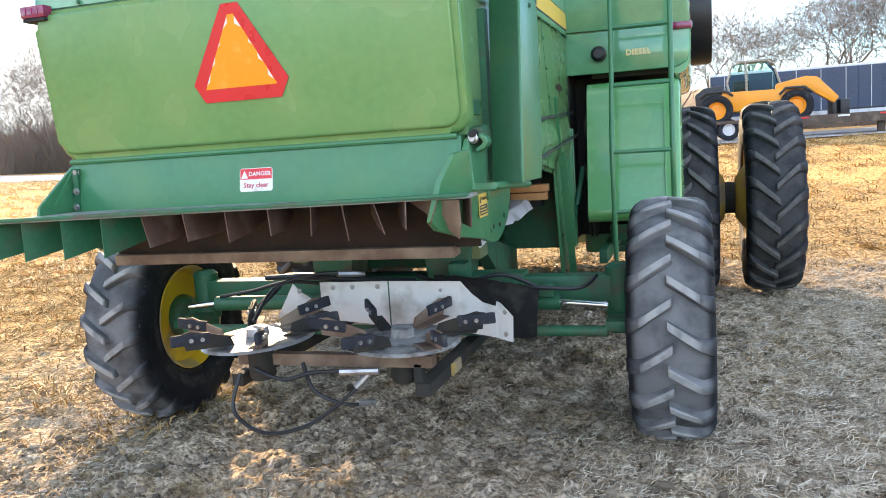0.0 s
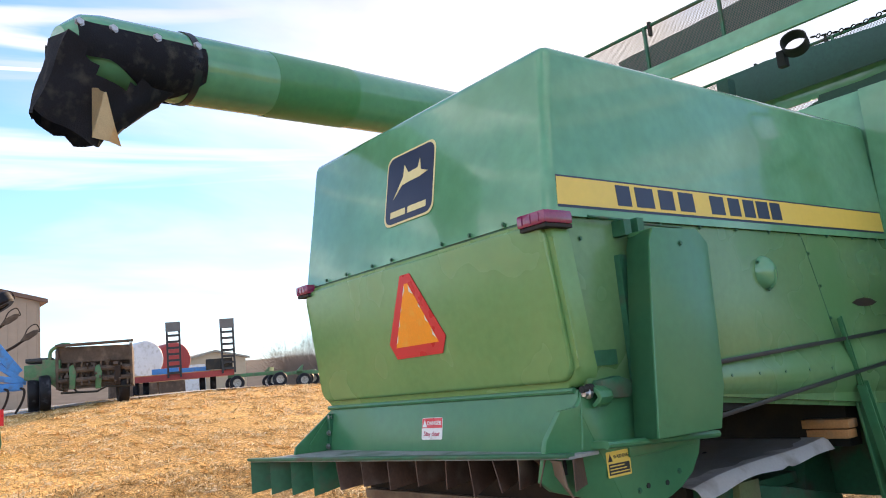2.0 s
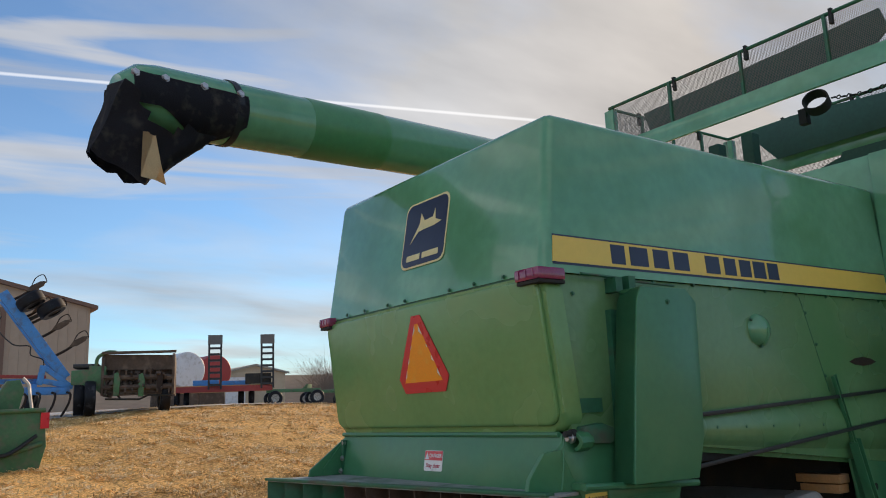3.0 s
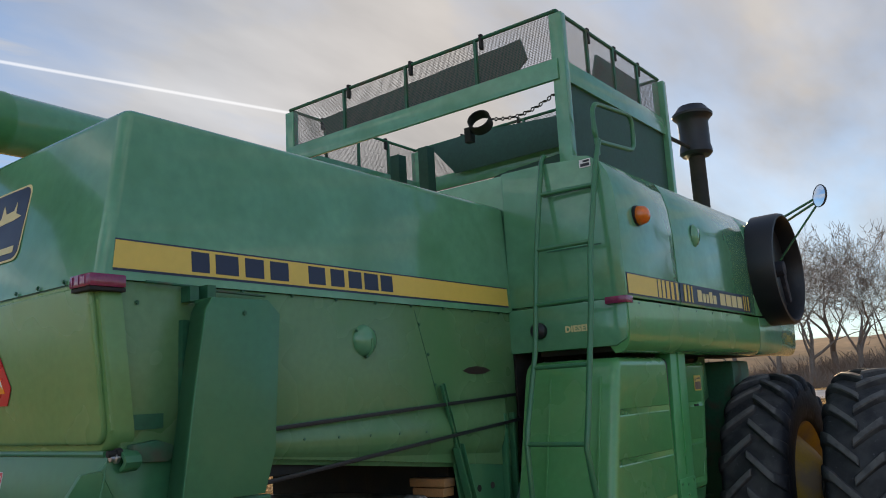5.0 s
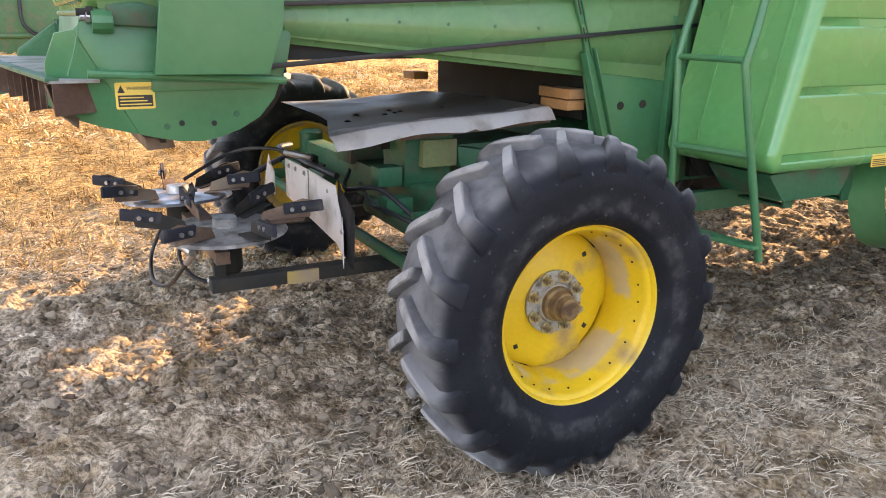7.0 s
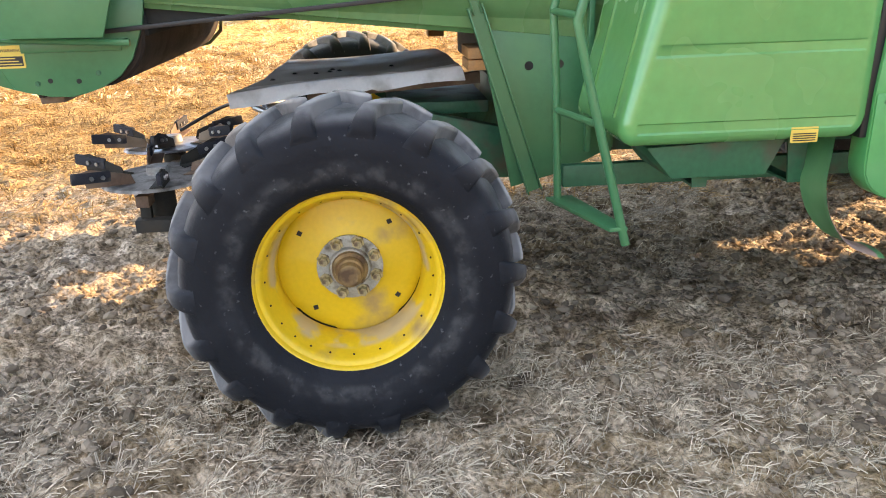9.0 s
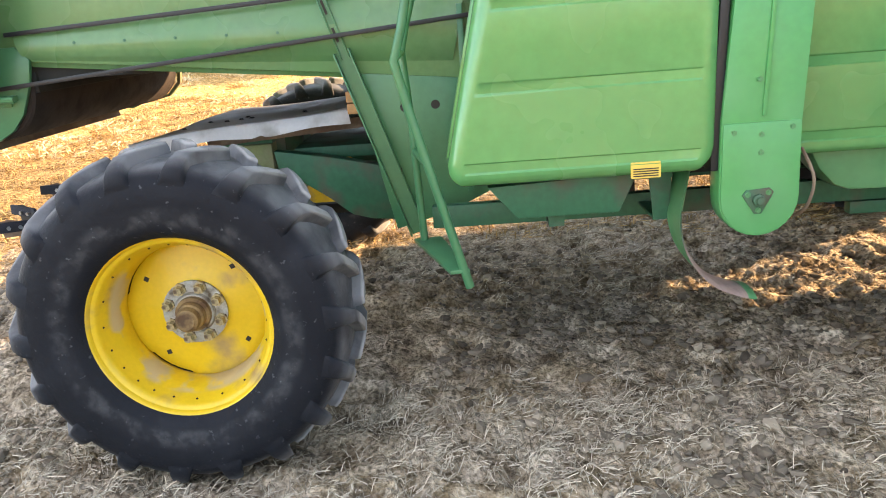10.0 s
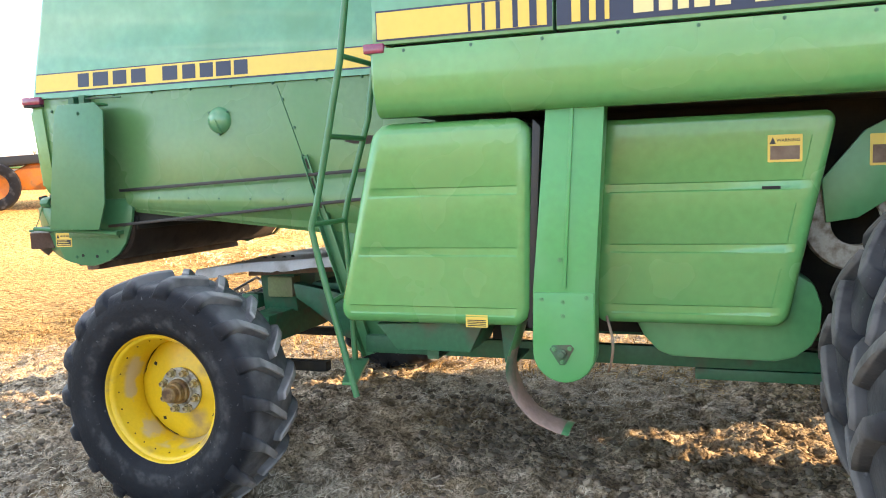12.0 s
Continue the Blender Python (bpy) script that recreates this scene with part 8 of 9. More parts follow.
# -- low-bed trailer with the handler on it, and the hopper trailer behind
def road_train():
    y0, shift = 31.8, 0.4
    z0 = float(rise(np.array([4.0]), np.array([y0]))[0]) + 0.045
    def P(x, y, z):
        return Vector((x + shift, y0 + y, z0 + z))
    low = thing("flatbed_trailer", P(7, 0, 0), "low flatbed trailer with dark red side rail on the gravel road", "trailer")
    bm = bmesh.new()
    box(bm, P(-0.4, -1.2, 0.64), P(16, 1.2, 0.76))
    part("deck", bm, RUSTBOX, low, bevel=0.02)
    bm = bmesh.new()
    box(bm, P(3.8, -1.22, 0.40), P(16, -1.10, 0.66))
    part("side_beam", bm, RUSTBOX, low, "dark red side beam")
    for k in range(8):
        bm = bmesh.new()
        box(bm, P(4.2 + 1.4 * k, -1.235, 0.655), P(4.6 + 1.4 * k, -1.222, 0.715))
        part("reflector_strip", bm, WHITE if k % 2 else RED, low)
    for x in (0.62, 1.75):
        road_wheel(low, P(x, -1.05, 0.42), 0.42, 0.26, -90, GALV)
        road_wheel(low, P(x, 1.05, 0.42), 0.42, 0.26, 90, GALV)
    for x in (7.0, 8.5, 11.0):
        bm = bmesh.new()
        box(bm, P(x, -0.9, 0.0), P(x + 0.25, -0.7, 0.66))
        part("landing_leg", bm, RUSTBOX, low)
    # telescopic handler
    tele = thing("telescopic_handler", P(3.4, 0, 0.98), "orange telescopic handler with rounded cab on a flatbed trailer", "telehandler")
    d, shift_t = 0.55, 0.12
    def side(name, pts, y1, y2, material, parent, label="", bevel=0.04):
        bm = bmesh.new()
        prism(bm, [(x, d + z) for x, z in pts], "y", y0 + y1, y0 + y2)
        return part(name, local(bm, Matrix.Translation((shift + (shift_t if parent is not None else 0), 0, z0))), material, parent, label, bevel=bevel)
    side("chassis", [(1.0, 0.50), (4.6, 0.50), (4.6, 0.85), (1.0, 0.90)], -0.6, 0.6, GREY, tele)
    side("body_panel", [(1.55, 0.55), (3.45, 0.55), (3.75, 0.95), (3.7, 1.30), (1.45, 1.32), (1.30, 1.05)], -0.85, -0.55, TELE, tele, "orange side panel")
    side("engine_cover", [(0.45, 0.75), (0.40, 1.30), (0.75, 1.55), (1.45, 1.60), (1.55, 1.10), (1.40, 0.8)], -0.8, 0.7, BLACK, tele)
    side("boom", [(3.35, 1.15), (3.40, 1.50), (4.45, 1.72), (4.85, 1.66), (5.60, 0.85), (5.42, 0.62), (4.50, 1.25)], -0.75, -0.35, TELE, tele)
    side("mudguard", [(0.55, 1.20), (0.80, 1.40), (1.60, 1.40), (1.85, 1.20), (1.80, 1.12), (1.55, 1.30), (0.85, 1.30), (0.62, 1.12)], -0.95, -0.5, BLACK, tele)
    side("mudguard", [(3.45, 1.10), (3.70, 1.36), (4.40, 1.36), (4.70, 1.10), (4.62, 1.04), (4.36, 1.26), (3.74, 1.26), (3.52, 1.04)], -0.95, -0.5, BLACK, tele)
    cab = side("cab", [(1.72, 1.2), (1.62, 1.7), (1.80, 2.28), (2.15, 2.46), (3.05, 2.46), (3.40, 2.05), (3.62, 1.25)], -0.5, 0.5, GLASS, tele, "rounded greenish glass cab")
    side("cab_roof", [(1.75, 2.30), (2.10, 2.50), (3.10, 2.50), (3.38, 2.25), (3.05, 2.42), (2.15, 2.42)], -0.55, 0.55, GREY, cab, bevel=0.01)
    for pts in ([(1.72, 1.2), (1.62, 1.7), (1.80, 2.30)], [(2.35, 1.2), (2.30, 2.45)], [(3.38, 2.1), (3.64, 1.25)]):
        bm = bmesh.new()
        sweep(bm, [P(x + shift_t, -0.52, d + z) for x, z in pts], 0.045, 6)
        part("cab_frame", bm, GREY, cab)
    bm = bmesh.new()
    box(bm, P(2.0, -0.2, d + 1.2), P(2.6, 0.3, d + 1.75))
    part("seat", bm, BLACK, cab, bevel=0.05)
    for x, yy in ((1.20, -0.85), (4.08, -0.85), (1.20, 0.85), (4.08, 0.85)):
        road_wheel(tele, P(x + shift_t, yy, d + 0.62), 0.62, 0.44, -90 if yy < 0 else 90, TELE)
    for x, w, h in ((5.50, 0.14, 0.85), (5.78, 0.32, 0.75)):
        bm = bmesh.new()
        box(bm, P(x, -0.6, d + 0.12), P(x + w, 0.6, d + h))
        part("fork_carriage", bm, BLACK, tele, bevel=0.02)
    bm = bmesh.new()
    box(bm, P(6.0, -0.6, d + 0.34), P(7.3, -0.5, d + 0.40))
    part("fork", bm, BLACK, tele)
    # hopper trailer
    hop = thing("hopper_trailer", P(9, 4, 0), "long dark blue ribbed grain trailer behind the flatbed", "trailer")
    bm = bmesh.new()
    prism(bm, [(1.2, 0.95), (16, 0.95), (16, 2.72), (1.2, 2.72)], "y", y0 + 3.2, y0 + 5.6)
    local(bm, Matrix.Translation((shift, 0, z0)))
    body = part("trailer_body", bm, TARP, hop)
    for k in range(30):
        bm = bmesh.new()
        box(bm, P(1.3 + 0.48 * k, 3.16, 0.97), P(1.325 + 0.48 * k, 3.2, 2.70))
        part("rib", bm, GALV if k % 2 else TARP, body)
    for k in range(11):
        bm = bmesh.new()
        box(bm, P(1.2, 3.175, 1.08 + 0.14 * k), P(16, 3.2, 1.12 + 0.14 * k))
        part("corrugation", bm, TARP, body)
    bm = bmesh.new()
    sweep(bm, [P(1.2, 3.3, 2.74), P(16, 3.3, 2.74)], 0.09, 8)
    part("rolled_cover", bm, TANKWHITE, body)
    bm = bmesh.new()
    box(bm, P(1.2, 3.18, 0.75), P(16, 5.6, 0.95))
    part("trailer_frame", bm, GALV, body)
    for x in (13.0, 14.3):
        road_wheel(hop, P(x, 3.5, 0.5), 0.5, 0.3, -90)


road_train()


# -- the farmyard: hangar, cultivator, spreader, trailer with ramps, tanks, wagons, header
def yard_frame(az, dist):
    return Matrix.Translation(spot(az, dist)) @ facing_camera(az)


def hangar():
    g = float(rise(np.array([-57.0]), np.array([0.0]))[0])
    h = thing("machine_shed", (-66, -5, g), "beige steel machine shed with a large open door", "shed")
    x0, x1, ya, yb = -57.0, -80.0, 10.0, -20.0
    yd0, yd1, top = 4.6, -16.0, g + 6.9
    eave, peak = g + 7.4, g + 11.0
    bm = bmesh.new()
    prism(bm, [(ya, g - 1), (ya, eave), (-5, peak), (yb, eave), (yb, g - 1), (yd1, g - 1), (yd1, top), (yd0, top), (yd0, g - 1)], "x", x0 - 0.25, x0)
    part("front_wall", bm, SHEDWALL, h)
    for y in (ya, yb):
        bm = bmesh.new()
        box(bm, (x1, y - 0.12, g - 1), (x0 - 0.25, y + 0.12, eave))
        part("side_wall", bm, SHEDWALL, h)
    bm = bmesh.new()
    box(bm, (x1, yb, g - 1), (x1 + 0.2, ya, eave))
    part("back_wall", bm, SHEDWALL, h)
    bm = bmesh.new()
    prism(bm, [(ya + 0.5, eave - 0.15), (-5, peak + 0.05), (yb - 0.5, eave - 0.15), (yb - 0.5, eave + 0.1), (-5, peak + 0.35), (ya + 0.5, eave + 0.1)], "x", x1 - 0.4, x0 + 0.35)
    part("roof", bm, ROOF, h)
    bm = bmesh.new()
    prism(bm, [(yd0 + 0.3, g), (yd0 + 0.3, top + 0.3), (yd1, top + 0.3), (yd1, top), (yd0, top), (yd0, g)], "x", x0, x0 + 0.12)
    part("door_trim", bm, ROOF, h)
    bm = bmesh.new()
    for k in range(9):
        y = yd0 + 0.6 + 0.58 * k
        box(bm, (x0, y, g), (x0 + 0.05, y + 0.06, eave - 0.1 + 0.05))
    part("siding_rib", bm, SHEDWALL, h)


hangar()


bm = bmesh.new()
lathe(bm, [(0, -0.12), (0.20, -0.14), (0.24, -0.19), (0.40, -0.20), (0.45, -0.14), (0.46, 0), (0.45, 0.14), (0.40, 0.20), (0.24, 0.19), (0.20, 0.14), (0, 0.12)], TO_X, 24)
TYRE_PLAIN = mesh_from("plain_tyre", bm, RUBBER)


def cultivator():
    M = yard_frame(-82.0, 30.5)
    c = thing("field_cultivator", M.translation, "blue folding field cultivator with rusty shanks", "cultivator")

    def bar(name, a, b, w, material, label=""):
        bm = bmesh.new()
        a, b = Vector(a), Vector(b)
        d = b - a
        m = facing((a + b) / 2, d, (0, -1, 0.01) if abs(d.normalized().y) < 0.9 else (0, 0, 1))
        box(bm, (-d.length / 2, -w / 2, -w / 2), (d.length / 2, w / 2, w / 2), m)
        return part(name, local(bm, M), material, c, label, bevel=0.012)
    for y, z in ((0.0, 0.98), (1.1, 1.05), (2.2, 1.05)):
        bar("frame_bar", (-4.2, y, z), (1.3, y, z), 0.24, BLUE)
    bar("frame_bar", (-4.2, 0.3, 1.34), (0.3, 0.3, 1.34), 0.16, BLUE)
    for x in (-3.4, -1.4, 0.2, 1.1):
        bar("cross_bar", (x, 0, 1.16), (x, 2.2, 1.16), 0.18, BLUE)
    bar("lift_cylinder", (-1.2, 0.05, 1.52), (0.55, 0.05, 1.46), 0.11, REDPAINT, "dark red lift cylinder")
    foot, tip = Vector((1.16, 0.1, 1.42)), Vector((-0.92, 0.1, 4.33))
    bar("wing_beam", foot, tip, 0.34, BLUE, "raised blue wing beam")
    bar("wing_beam", (1.16, 1.9, 1.42), (-0.92, 1.9, 4.33), 0.30, BLUE)
    bar("wing_beam", (-3.6, 0.1, 1.6), (-1.36, 0.1, 4.42), 0.30, BLUE, "raised blue wing beam")
    bar("hinge_plate", (0.35, 0.0, 1.20), (0.45, 0.0, 1.85), 0.20, BLUE)
    bar("hinge_plate", (0.45, 0.0, 1.80), (1.30, 0.0, 1.15), 0.16, BLUE)
    bar("hinge_plate", (0.30, 0.0, 1.36), (1.40, 0.0, 1.12), 0.18, BLUE)
    for s, reach, wire in ((0.90, 0.95, 0.34), (0.62, 1.05, 0.30), (0.46, 0.85, 0.30), (0.24, 1.0, 0.30), (0.70, 0.7, 0.25)):
        p = foot.lerp(tip, s)
        q = p + Vector((reach * 0.80, -0.15, reach * 0.50))
        bm = bmesh.new()
        sweep(bm, smooth_path([p, p.lerp(q, 0.5) + Vector((0, 0, -0.04)), q], 4), 0.045, 6)
        part("shank", local(bm, M), RUST, c)
        bm = bmesh.new()
        prism(bm, [(-0.26, -0.16), (0.02, -0.10), (0.28, 0.08), (0.34, 0.24), (0.16, 0.22), (-0.12, 0.06)], "y", -0.07, 0.07)
        part("sweep", local(bm, M @ Matrix.Translation(q)), RUSTBOX, c, bevel=0.02)
        bm = bmesh.new()
        sweep(bm, smooth_path([q + Vector((-0.1, 0, 0.05)), q + Vector((0.02, 0, wire)), q + Vector((0.25, 0, wire + 0.12)), q + Vector((0.36, 0, wire * 0.6)), q + Vector((0.20, 0, 0.2))], 5), 0.018, 5)
        part("spring", local(bm, M), RUST, c)
    # the wing's depth wheels stand out from the raised beam
    for x, z in ((-0.05, 4.03), (0.60, 3.78)):
        w = new("wing_wheel", TYRE_PLAIN)
        w.parent = c
        w.matrix_parent_inverse = world_of(c).inverted()
        w.matrix_basis = M @ facing((x, -0.15, z), (-0.52, 0.15, 0.84), (0.5, 0.9, 0.3))
        tagged(w, "black rubber depth wheel")
        bar("wheel_arm", (x, -0.1, z), tuple(foot.lerp(tip, 0.80 if x < 0 else 0.66)), 0.12, INNER)
    for x, y, z, r in ((0.17, 0.3, 0.45, 0.46), (-0.75, 0.6, 0.45, 0.46), (-2.6, 0.5, 0.45, 0.46), (-3.6, 0.5, 0.45, 0.46)):
        road_wheel(c, M @ Vector((x, y, z)), r, 0.28, 68, BLACK)
        bar("wheel_arm", (x, y, z), (x, y, 1.0), 0.14, INNER)
    rng = random.Random(8)
    for k in range(12):
        x = -3.9 + 0.46 * k
        bm = bmesh.new()
        j = rng.uniform(-0.1, 0.1)
        sweep(bm, smooth_path([(x, 0, 0.95), (x + 0.16 + j, -0.3, 0.85), (x + 0.10 + j, -0.38, 0.5), (x - 0.1, -0.2, 0.12)], 4), 0.04, 6)
        part("shank", local(bm, M), RUST if k % 3 else INNER, c)
    for k in range(5):
        x = -2.15 + 0.16 * k
        bm = bmesh.new()
        sweep(bm, smooth_path([(x - 0.2, 0, 1.40), (x, -0.1, 1.72 + 0.10 * (k % 2)), (x + 0.18, 0, 1.85 - 0.06 * k), (x + 0.30, 0.1, 1.42)], 5), 0.035, 6)
        part("hose", local(bm, M), BLACK, c, "black hydraulic hoses in a bundle" if k == 0 else "")
    bm = bmesh.new()
    sweep(bm, smooth_path([(-0.9, -0.1, 3.5), (-1.0, -0.1, 3.1), (-0.5, -0.15, 2.55), (0.0, -0.1, 2.5), (0.05, -0.1, 2.2), (0.45, -0.1, 2.0), (0.35, 0, 1.4)], 5), 0.022, 6)
    part("hose", local(bm, M), BLACK, c)


cultivator()


def header():
    g = float(rise(np.array([-18.0]), np.array([-1.0]))[0])
    M = Matrix.Translation((-18.0, -0.50, g - 0.1)) @ pose(0, 0, 0, 0, 0, 90) @ Matrix.Diagonal((1.25, 1.25, 1.46, 1))
    h = thing("grain_header", M.translation, "green harvesting header with red end marker lying in the stubble", "header")
    bm = bmesh.new()
    prism(bm, [(-6.5, 0.12), (1.1, 0.0), (1.28, 0.12), (1.38, 0.45), (1.33, 0.98), (-6.5, 0.86)], "y", 0.0, 1.3)
    part("end_sheet", local(bm, M), OLDGREEN, h, bevel=0.05)
    bm = bmesh.new()
    sweep(bm, [(-6.5, -0.03, 0.88), (1.33, -0.03, 1.0)], 0.035, 8)
    part("top_tube", local(bm, M), OLDGREEN, h)
    bm = bmesh.new()
    sweep(bm, [(-6.5, -0.03, 0.30), (0.7, -0.03, 0.34), (1.3, -0.03, 0.5)], 0.035, 8)
    part("lower_tube", local(bm, M), OLDGREEN, h)
    bm = bmesh.new()
    box(bm, (1.26, -0.03, 0.72), (1.40, 0.02, 0.96))
    part("marker", local(bm, M), RED, h)
    bm = bmesh.new()
    sweep(bm, smooth_path([(0.35, -0.04, 0.86), (0.38, -0.12, 0.5), (0.7, -0.14, 0.35), (1.2, -0.08, 0.62)], 6), 0.03, 6)
    part("hose", local(bm, M), BLACK, h)
    bm = bmesh.new()
    prism(bm, [(0.48, 0.9), (0.92, 0.92), (1.02, 1.32), (0.94, 1.48), (0.72, 1.46), (0.62, 1.30)], "y", 0.3, 0.5)
    part("lift_arm", local(bm, M), OLDGREEN, h, bevel=0.03)
    bm = bmesh.new()
    sweep(bm, smooth_path([(1.16, 0.25, 0.95), (1.10, 0.25, 1.25), (1.08, 0.3, 1.40), (0.98, 0.3, 1.50)], 4), 0.03, 6)
    part("hook_rod", local(bm, M), GALV, h, "bright bent rod")
    bm = bmesh.new()
    prism(bm, [(-2.4, 0.86), (0.62, 0.90), (0.50, 1.22), (-0.2, 1.30), (-2.4, 1.16)], "y", 0.55, 0.62)
    part("grey_shield", local(bm, M), GREY, h, "grey dented auger shield", bevel=0.02)
    for x in (-3.2, -2.2, -1.2, -0.4, 0.25):
        bm = bmesh.new()
        lathe(bm, [(0, -0.4), (0.18, -0.4), (0.20, -0.3), (0.19, 0.3), (0, 0.4)], M @ at((x, 0.2, 0.95), TO_X), 16)
        part("auger_section", bm, BLACK, h)
    bm = bmesh.new()
    for k in range(7):
        sweep(bm, [(-3.4 + 0.5 * k, 0.9, 0.9), (-3.2 + 0.5 * k, 1.0, 1.75)], 0.04, 5)
    part("reel_bat", local(bm, M), INNER, h)


header()


def manure_spreader():
    M = yard_frame(-75.9, 30) @ pose(0, 0, 0, 0, 0, -4)
    s = thing("manure_spreader", M.translation, "rusty brown box spreader with green running gear", "spreader")
    bm = bmesh.new()
    box(bm, (-0.95, 0.55, 0.95), (1.45, 0.63, 1.98))
    box(bm, (-0.95, 0.0, 0.7), (1.45, 3.2, 0.8))
    part("box", local(bm, M), RUSTBOX, s)
    for x in (-0.95, 1.36):
        bm = bmesh.new()
        prism(bm, [(-0.10, 0.62), (3.2, 0.62), (3.2, 1.95), (0.30, 2.06), (-0.10, 1.90)], "x", x, x + 0.09)
        part("side_board", local(bm, M), RUSTBOX, s, bevel=0.01)
    bm = bmesh.new()
    prism(bm, [(-0.90, 1.50), (1.40, 1.46), (1.40, 1.98), (-0.90, 2.04)], "y", 0.10, 0.16)
    part("hood_board", local(bm, M), RUSTBOX, s, bevel=0.01)
    rng = random.Random(15)
    for z, y in ((0.88, -0.05), (1.22, -0.02)):
        bm = bmesh.new()
        lathe(bm, [(0, -1.12), (0.09, -1.12), (0.09, 1.12), (0, 1.12)], M @ at((0.25, y, z), TO_X), 8)
        for k in range(11):
            m = M @ Matrix.Translation((-0.78 + 0.205 * k, y, z)) @ pose(0, 0, 0, rng.uniform(0, 360), 0, rng.uniform(-15, 15))
            box(bm, (-0.025, -0.04, -0.27), (0.025, 0.04, 0.27), m)
            box(bm, (-0.07, -0.05, 0.20), (0.07, 0.05, 0.30), m)
        part("beater", bm, RUSTBOX, s, "dirt-caked rotating beater")
    for x, z in ((-0.45, 1.05), (0.35, 1.0), (0.95, 1.08)):
        bm = bmesh.new()
        prism(bm, [(x - 0.09, z - 0.45), (x + 0.09, z - 0.45), (x + 0.13, z + 0.1), (x + 0.05, z + 0.36), (x - 0.08, z + 0.30)], "y", -0.20, -0.10)
        part("hanger_plate", local(bm, M), OLDGREEN if x < 0.5 else RUST, s, bevel=0.02)
    # stepped green gear case, its cover and the arched brace to the box
    bm = bmesh.new()
    prism(bm, [(-1.90, 1.02), (-1.20, 0.90), (-0.86, 0.62), (-0.80, 1.62), (-1.35, 1.66), (-1.35, 1.52), (-1.90, 1.50)], "y", -0.05, 1.2)
    part("gear_side", local(bm, M), OLDGREEN, s, "old green gear case", bevel=0.03)
    bm = bmesh.new()
    box(bm, (-1.86, -0.02, 1.58), (-1.05, 1.2, 1.72))
    part("gear_cover", local(bm, M), BLACK, s, bevel=0.03)
    bm = bmesh.new()
    sweep(bm, smooth_path([(-1.12, -0.02, 1.64), (-1.08, -0.02, 1.92), (-0.80, -0.02, 2.10), (-0.5, -0.02, 2.10)], 5), 0.06, 8)
    part("arched_brace", local(bm, M), OLDGREEN, s)
    bm = bmesh.new()
    prism(bm, [(-0.95, 2.03), (1.48, 2.06), (1.50, 2.14), (-0.95, 2.12)], "y", -0.12, 0.08)
    part("top_rail", local(bm, M), RUSTBOX, s, bevel=0.02)
    for x, y in ((-1.66, 0.3), (-1.28, -0.1), (1.10, 0.5)):
        road_wheel(s, M @ Vector((x, y, 0.55)), 0.58, 0.36, 80, RUSTBOX)
    bm = bmesh.new()
    sweep(bm, [(-0.8, -0.1, 0.50), (0.3, -0.1, 0.46), (0.6, -0.1, 0.60), (1.4, -0.1, 0.56)], 0.035, 6)
    sweep(bm, [(-0.6, 0.1, 0.85), (-0.3, 0.1, 0.48)], 0.035, 6)
    part("drive_rod", local(bm, M), INNER, s)


manure_spreader()


def ramp_trailer():
    M = yard_frame(-69.9, 36)
    t = thing("ramp_trailer", M.translation, "red flatbed trailer with two black ladder ramps folded upright", "trailer")
    bm = bmesh.new()
    box(bm, (-2.0, 0.0, 0.72), (2.0, 4.5, 0.88))
    part("deck", local(bm, M), WOOD, t, "worn board deck", bevel=0.02)
    bm = bmesh.new()
    box(bm, (-2.05, -0.08, 0.60), (2.05, 0.0, 0.84))
    part("rear_beam", local(bm, M), REDPAINT, t)
    for x0 in (-0.62, 1.58):
        for k, x in enumerate((x0, x0 + 0.50)):
            bm = bmesh.new()
            box(bm, (x - 0.04, -0.22, 0.70), (x + 0.04, -0.10, 3.0))
            part("ramp_rail", local(bm, M), BLACK, t)
        bm = bmesh.new()
        box(bm, (x0 - 0.05, -0.23, 2.62), (x0 + 0.55, -0.12, 3.02))
        part("ramp_lip", local(bm, M), DULL, t, "dull grey steel ramp lip")
        for k in range(7):
            z = 0.85 + 0.26 * k
            bm = bmesh.new()
            box(bm, (x0, -0.20, z), (x0 + 0.50, -0.10, z + 0.09))
            part("ramp_rung", local(bm, M), BLACK, t)
    for x in (-1.95, -1.55, 0.75, 1.2):
        road_wheel(t, M @ Vector((x, 1.0, 0.36)), 0.36, 0.25, 70)
    bm = bmesh.new()
    box(bm, (-1.3, 0.8, 0.88), (-0.2, 2.2, 1.15))
    box(bm, (-0.1, 0.8, 0.88), (1.1, 2.2, 1.10))
    part("crate", local(bm, M), BLUE, t, "blue crates on the deck", bevel=0.02)
    bm = bmesh.new()
    box(bm, (0.9, -0.1, 0.9), (2.0, 0.1, 1.35))
    part("tail_board", local(bm, M), INNER, t, bevel=0.02)


ramp_trailer()


def tank(az, dist, r, l, z, material, label):
    M = yard_frame(az, dist) @ pose(0, 0, 0, 0, 0, 25)
    t = thing("storage_tank", M.translation, label, "tank", "tanks in the yard")
    bm = bmesh.new()
    lathe(bm, [(0, -0.12), (r * 0.6, -0.08), (r * 0.95, 0.0), (r, 0.06), (r, l), (r * 0.95, l + 0.06), (0, l + 0.15)], M @ at((0, 0, z), TO_Y), 32)
    part("vessel", bm, material, t)
    for y in (0.4, l - 0.4):
        bm = bmesh.new()
        prism(bm, [(-r * 0.8, 0), (r * 0.8, 0), (r * 0.7, z - r * 0.6), (-r * 0.7, z - r * 0.6)], "y", y, y + 0.15)
        part("cradle", local(bm, M), RUSTBOX, t)


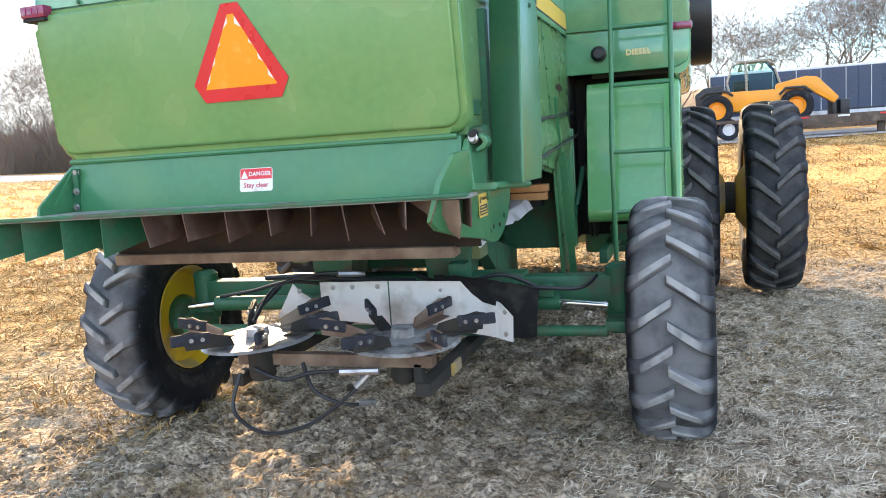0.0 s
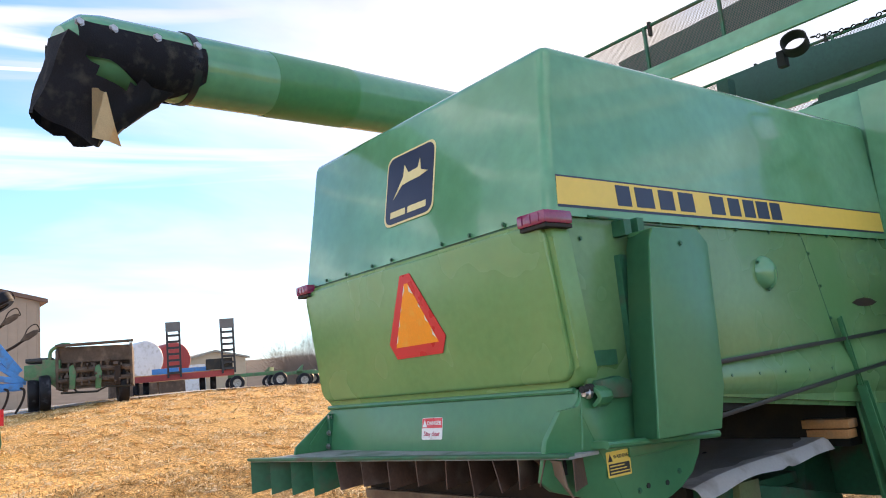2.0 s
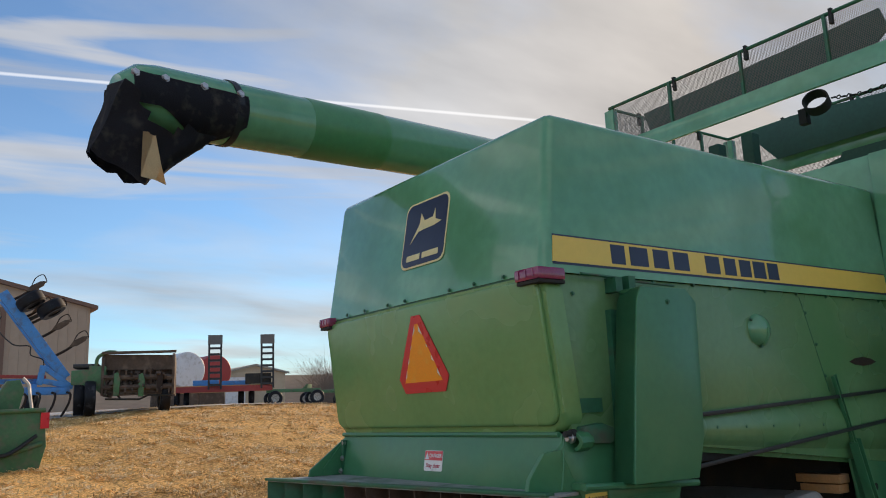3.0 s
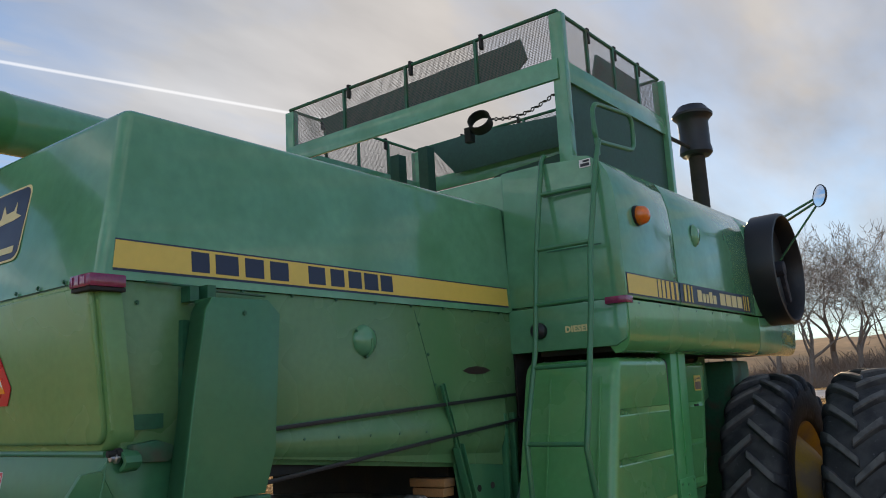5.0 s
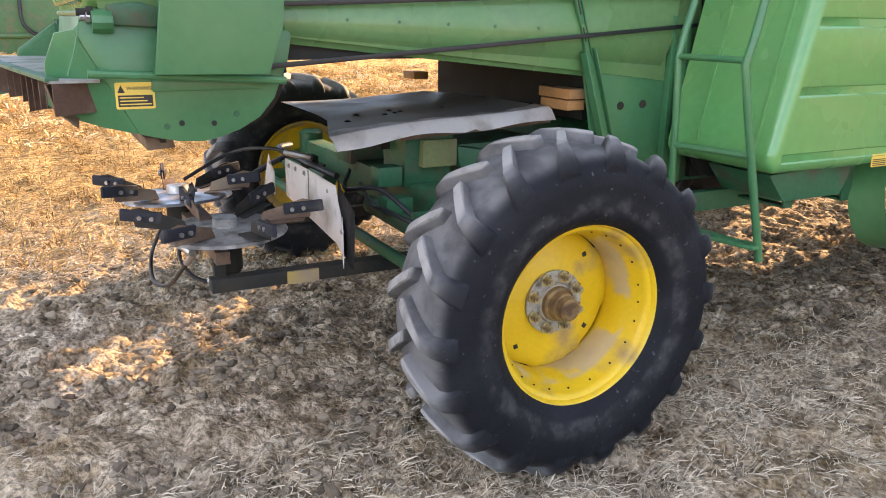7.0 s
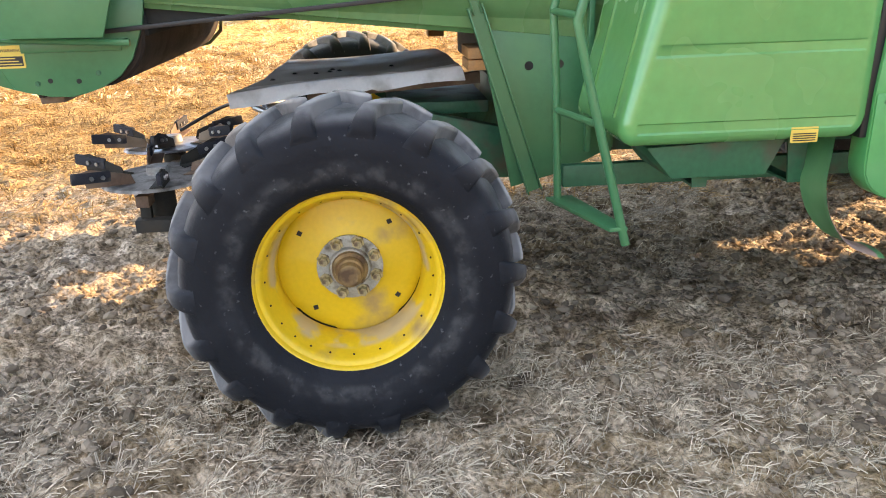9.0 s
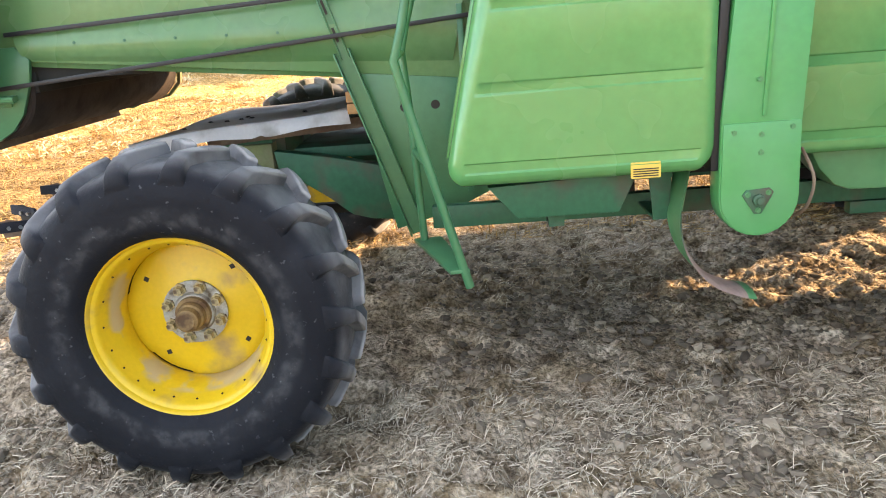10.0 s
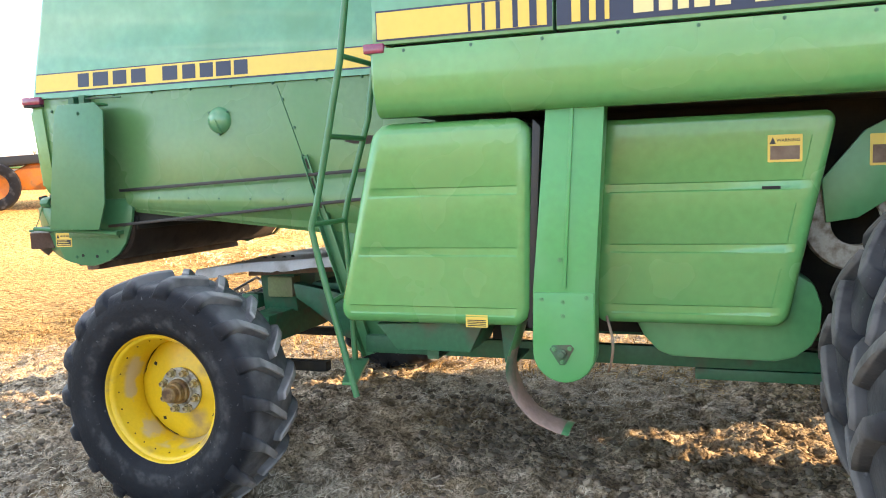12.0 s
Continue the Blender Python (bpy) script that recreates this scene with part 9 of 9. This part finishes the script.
tank(-72.2, 43, 0.92, 3.2, 1.85, TANKWHITE, "white steel tank lying on cradles in the yard")
tank(-70.4, 47, 0.95, 3.2, 1.9, REDPAINT, "dull red steel tank lying on cradles in the yard")


def far_shed():
    M = yard_frame(-68.0, 75) @ pose(0, 0, 0, 0, 0, 20)
    s = thing("far_shed", M.translation, "small far tan shed with a white door", "shed")
    bm = bmesh.new()
    prism(bm, [(-2.6, -1), (3.2, -1), (3.2, 2.9), (0.3, 3.5), (-2.6, 2.9)], "y", 0, 6)
    part("wall", local(bm, M), surf("tan_siding", (0.42, 0.34, 0.24), 0.7, var=0.12, scale=0.6, fine=4, bump=0.05), s)
    bm = bmesh.new()
    prism(bm, [(-2.9, 2.8), (0.3, 3.5), (3.5, 2.8), (3.5, 2.95), (0.3, 3.68), (-2.9, 2.95)], "y", -0.3, 6.3)
    part("roof", local(bm, M), GREY, s)
    bm = bmesh.new()
    box(bm, (-2.4, -0.08, -1), (-0.6, 0.0, 2.5))
    part("door", local(bm, M), TANKWHITE, s)


far_shed()


def wagon(az, dist, turn):
    M = yard_frame(az, dist) @ pose(0, 0, 0, 0, 0, turn)
    w = thing("wagon_gear", M.translation, "old green wagon running gear in the yard", "wagon", "wagon gears")
    bm = bmesh.new()
    box(bm, (-1.6, 0.7, 0.75), (1.6, 0.9, 0.95))
    box(bm, (-1.3, 0, 0.55), (-1.15, 1.6, 0.75))
    box(bm, (1.15, 0, 0.55), (1.3, 1.6, 0.75))
    prism(bm, [(-1.7, 0.95), (-1.3, 1.35), (-1.2, 1.35), (-1.3, 0.95)], "y", 0.3, 1.3)
    part("frame", local(bm, M), OLDGREEN, w, bevel=0.02)
    for x in (-1.22, 1.22):
        for y in (-0.05, 1.65):
            road_wheel(w, M @ Vector((x, y, 0.42)), 0.42, 0.22, -az + turn + 90, GREY)


for az, dist, turn in ((-65.0, 48, 10), (-63.0, 52, -15), (-60.5, 50, 5)):
    wagon(az, dist, turn)


# -- the orange machine and pale box trailer behind, seen past the hood's end
DEEP_ORANGE = surf("dull_orange_paint", (0.46, 0.14, 0.015), 0.5, var=0.2, scale=2, fine=20, bump=0.02, dirt=(0.20, 0.12, 0.06), amount=0.3)


def orange_machine():
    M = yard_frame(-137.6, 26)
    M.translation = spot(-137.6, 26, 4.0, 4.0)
    t = thing("orange_tractor", M.translation, "orange and black farm machine with big tyres", "tractor")
    bm = bmesh.new()
    prism(bm, [(0.2, 0.55), (3.4, 0.55), (3.4, 1.5), (1.2, 1.55), (0.2, 1.0)], "y", -0.5, 0.6)
    part("body", local(bm, M), DEEP_ORANGE, t, bevel=0.06)
    bm = bmesh.new()
    prism(bm, [(-0.6, 1.15), (1.6, 1.35), (1.6, 1.6), (-0.4, 1.45)], "y", -0.7, 0.7)
    part("mudguard", local(bm, M), BLACK, t, bevel=0.04)
    for x in (-0.15, 2.6):
        for y in (-0.8, 0.8):
            road_wheel(t, M @ Vector((x, y, 0.66)), 0.66, 0.45, 137 + 90 + 0, DEEP_ORANGE)
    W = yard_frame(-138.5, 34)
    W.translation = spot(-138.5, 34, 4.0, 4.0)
    b = thing("box_trailer", W.translation, "pale white box trailer far behind", "trailer")
    bm = bmesh.new()
    box(bm, (-3.5, 0, 1.1), (1.7, 2.4, 3.6))
    part("box", local(bm, W), TANKWHITE, b, bevel=0.04)
    bm = bmesh.new()
    box(bm, (-3.5, 0.1, 0.85), (1.7, 2.3, 1.1))
    part("frame", local(bm, W), OLDGREEN, b)
    for x in (-2.5, 0.5):
        road_wheel(b, W @ Vector((x, 0.2, 0.45)), 0.45, 0.25, 138 + 90)


orange_machine()


def power_line():
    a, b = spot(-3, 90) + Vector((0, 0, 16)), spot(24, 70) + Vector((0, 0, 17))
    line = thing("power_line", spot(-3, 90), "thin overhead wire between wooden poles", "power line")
    bm = bmesh.new()
    pts = [a.lerp(b, k / 16) - Vector((0, 0, 1.2 * math.sin(math.pi * k / 16))) for k in range(17)]
    sweep(bm, pts, 0.02, 4)
    part("wire", bm, INNER, line)
    for p in (a, b):
        bm = bmesh.new()
        sweep(bm, [p - Vector((0, 0, 19)), p + Vector((0, 0, 0.5))], [0.16, 0.11], 8)
        part("pole", bm, BARK, line)


power_line()
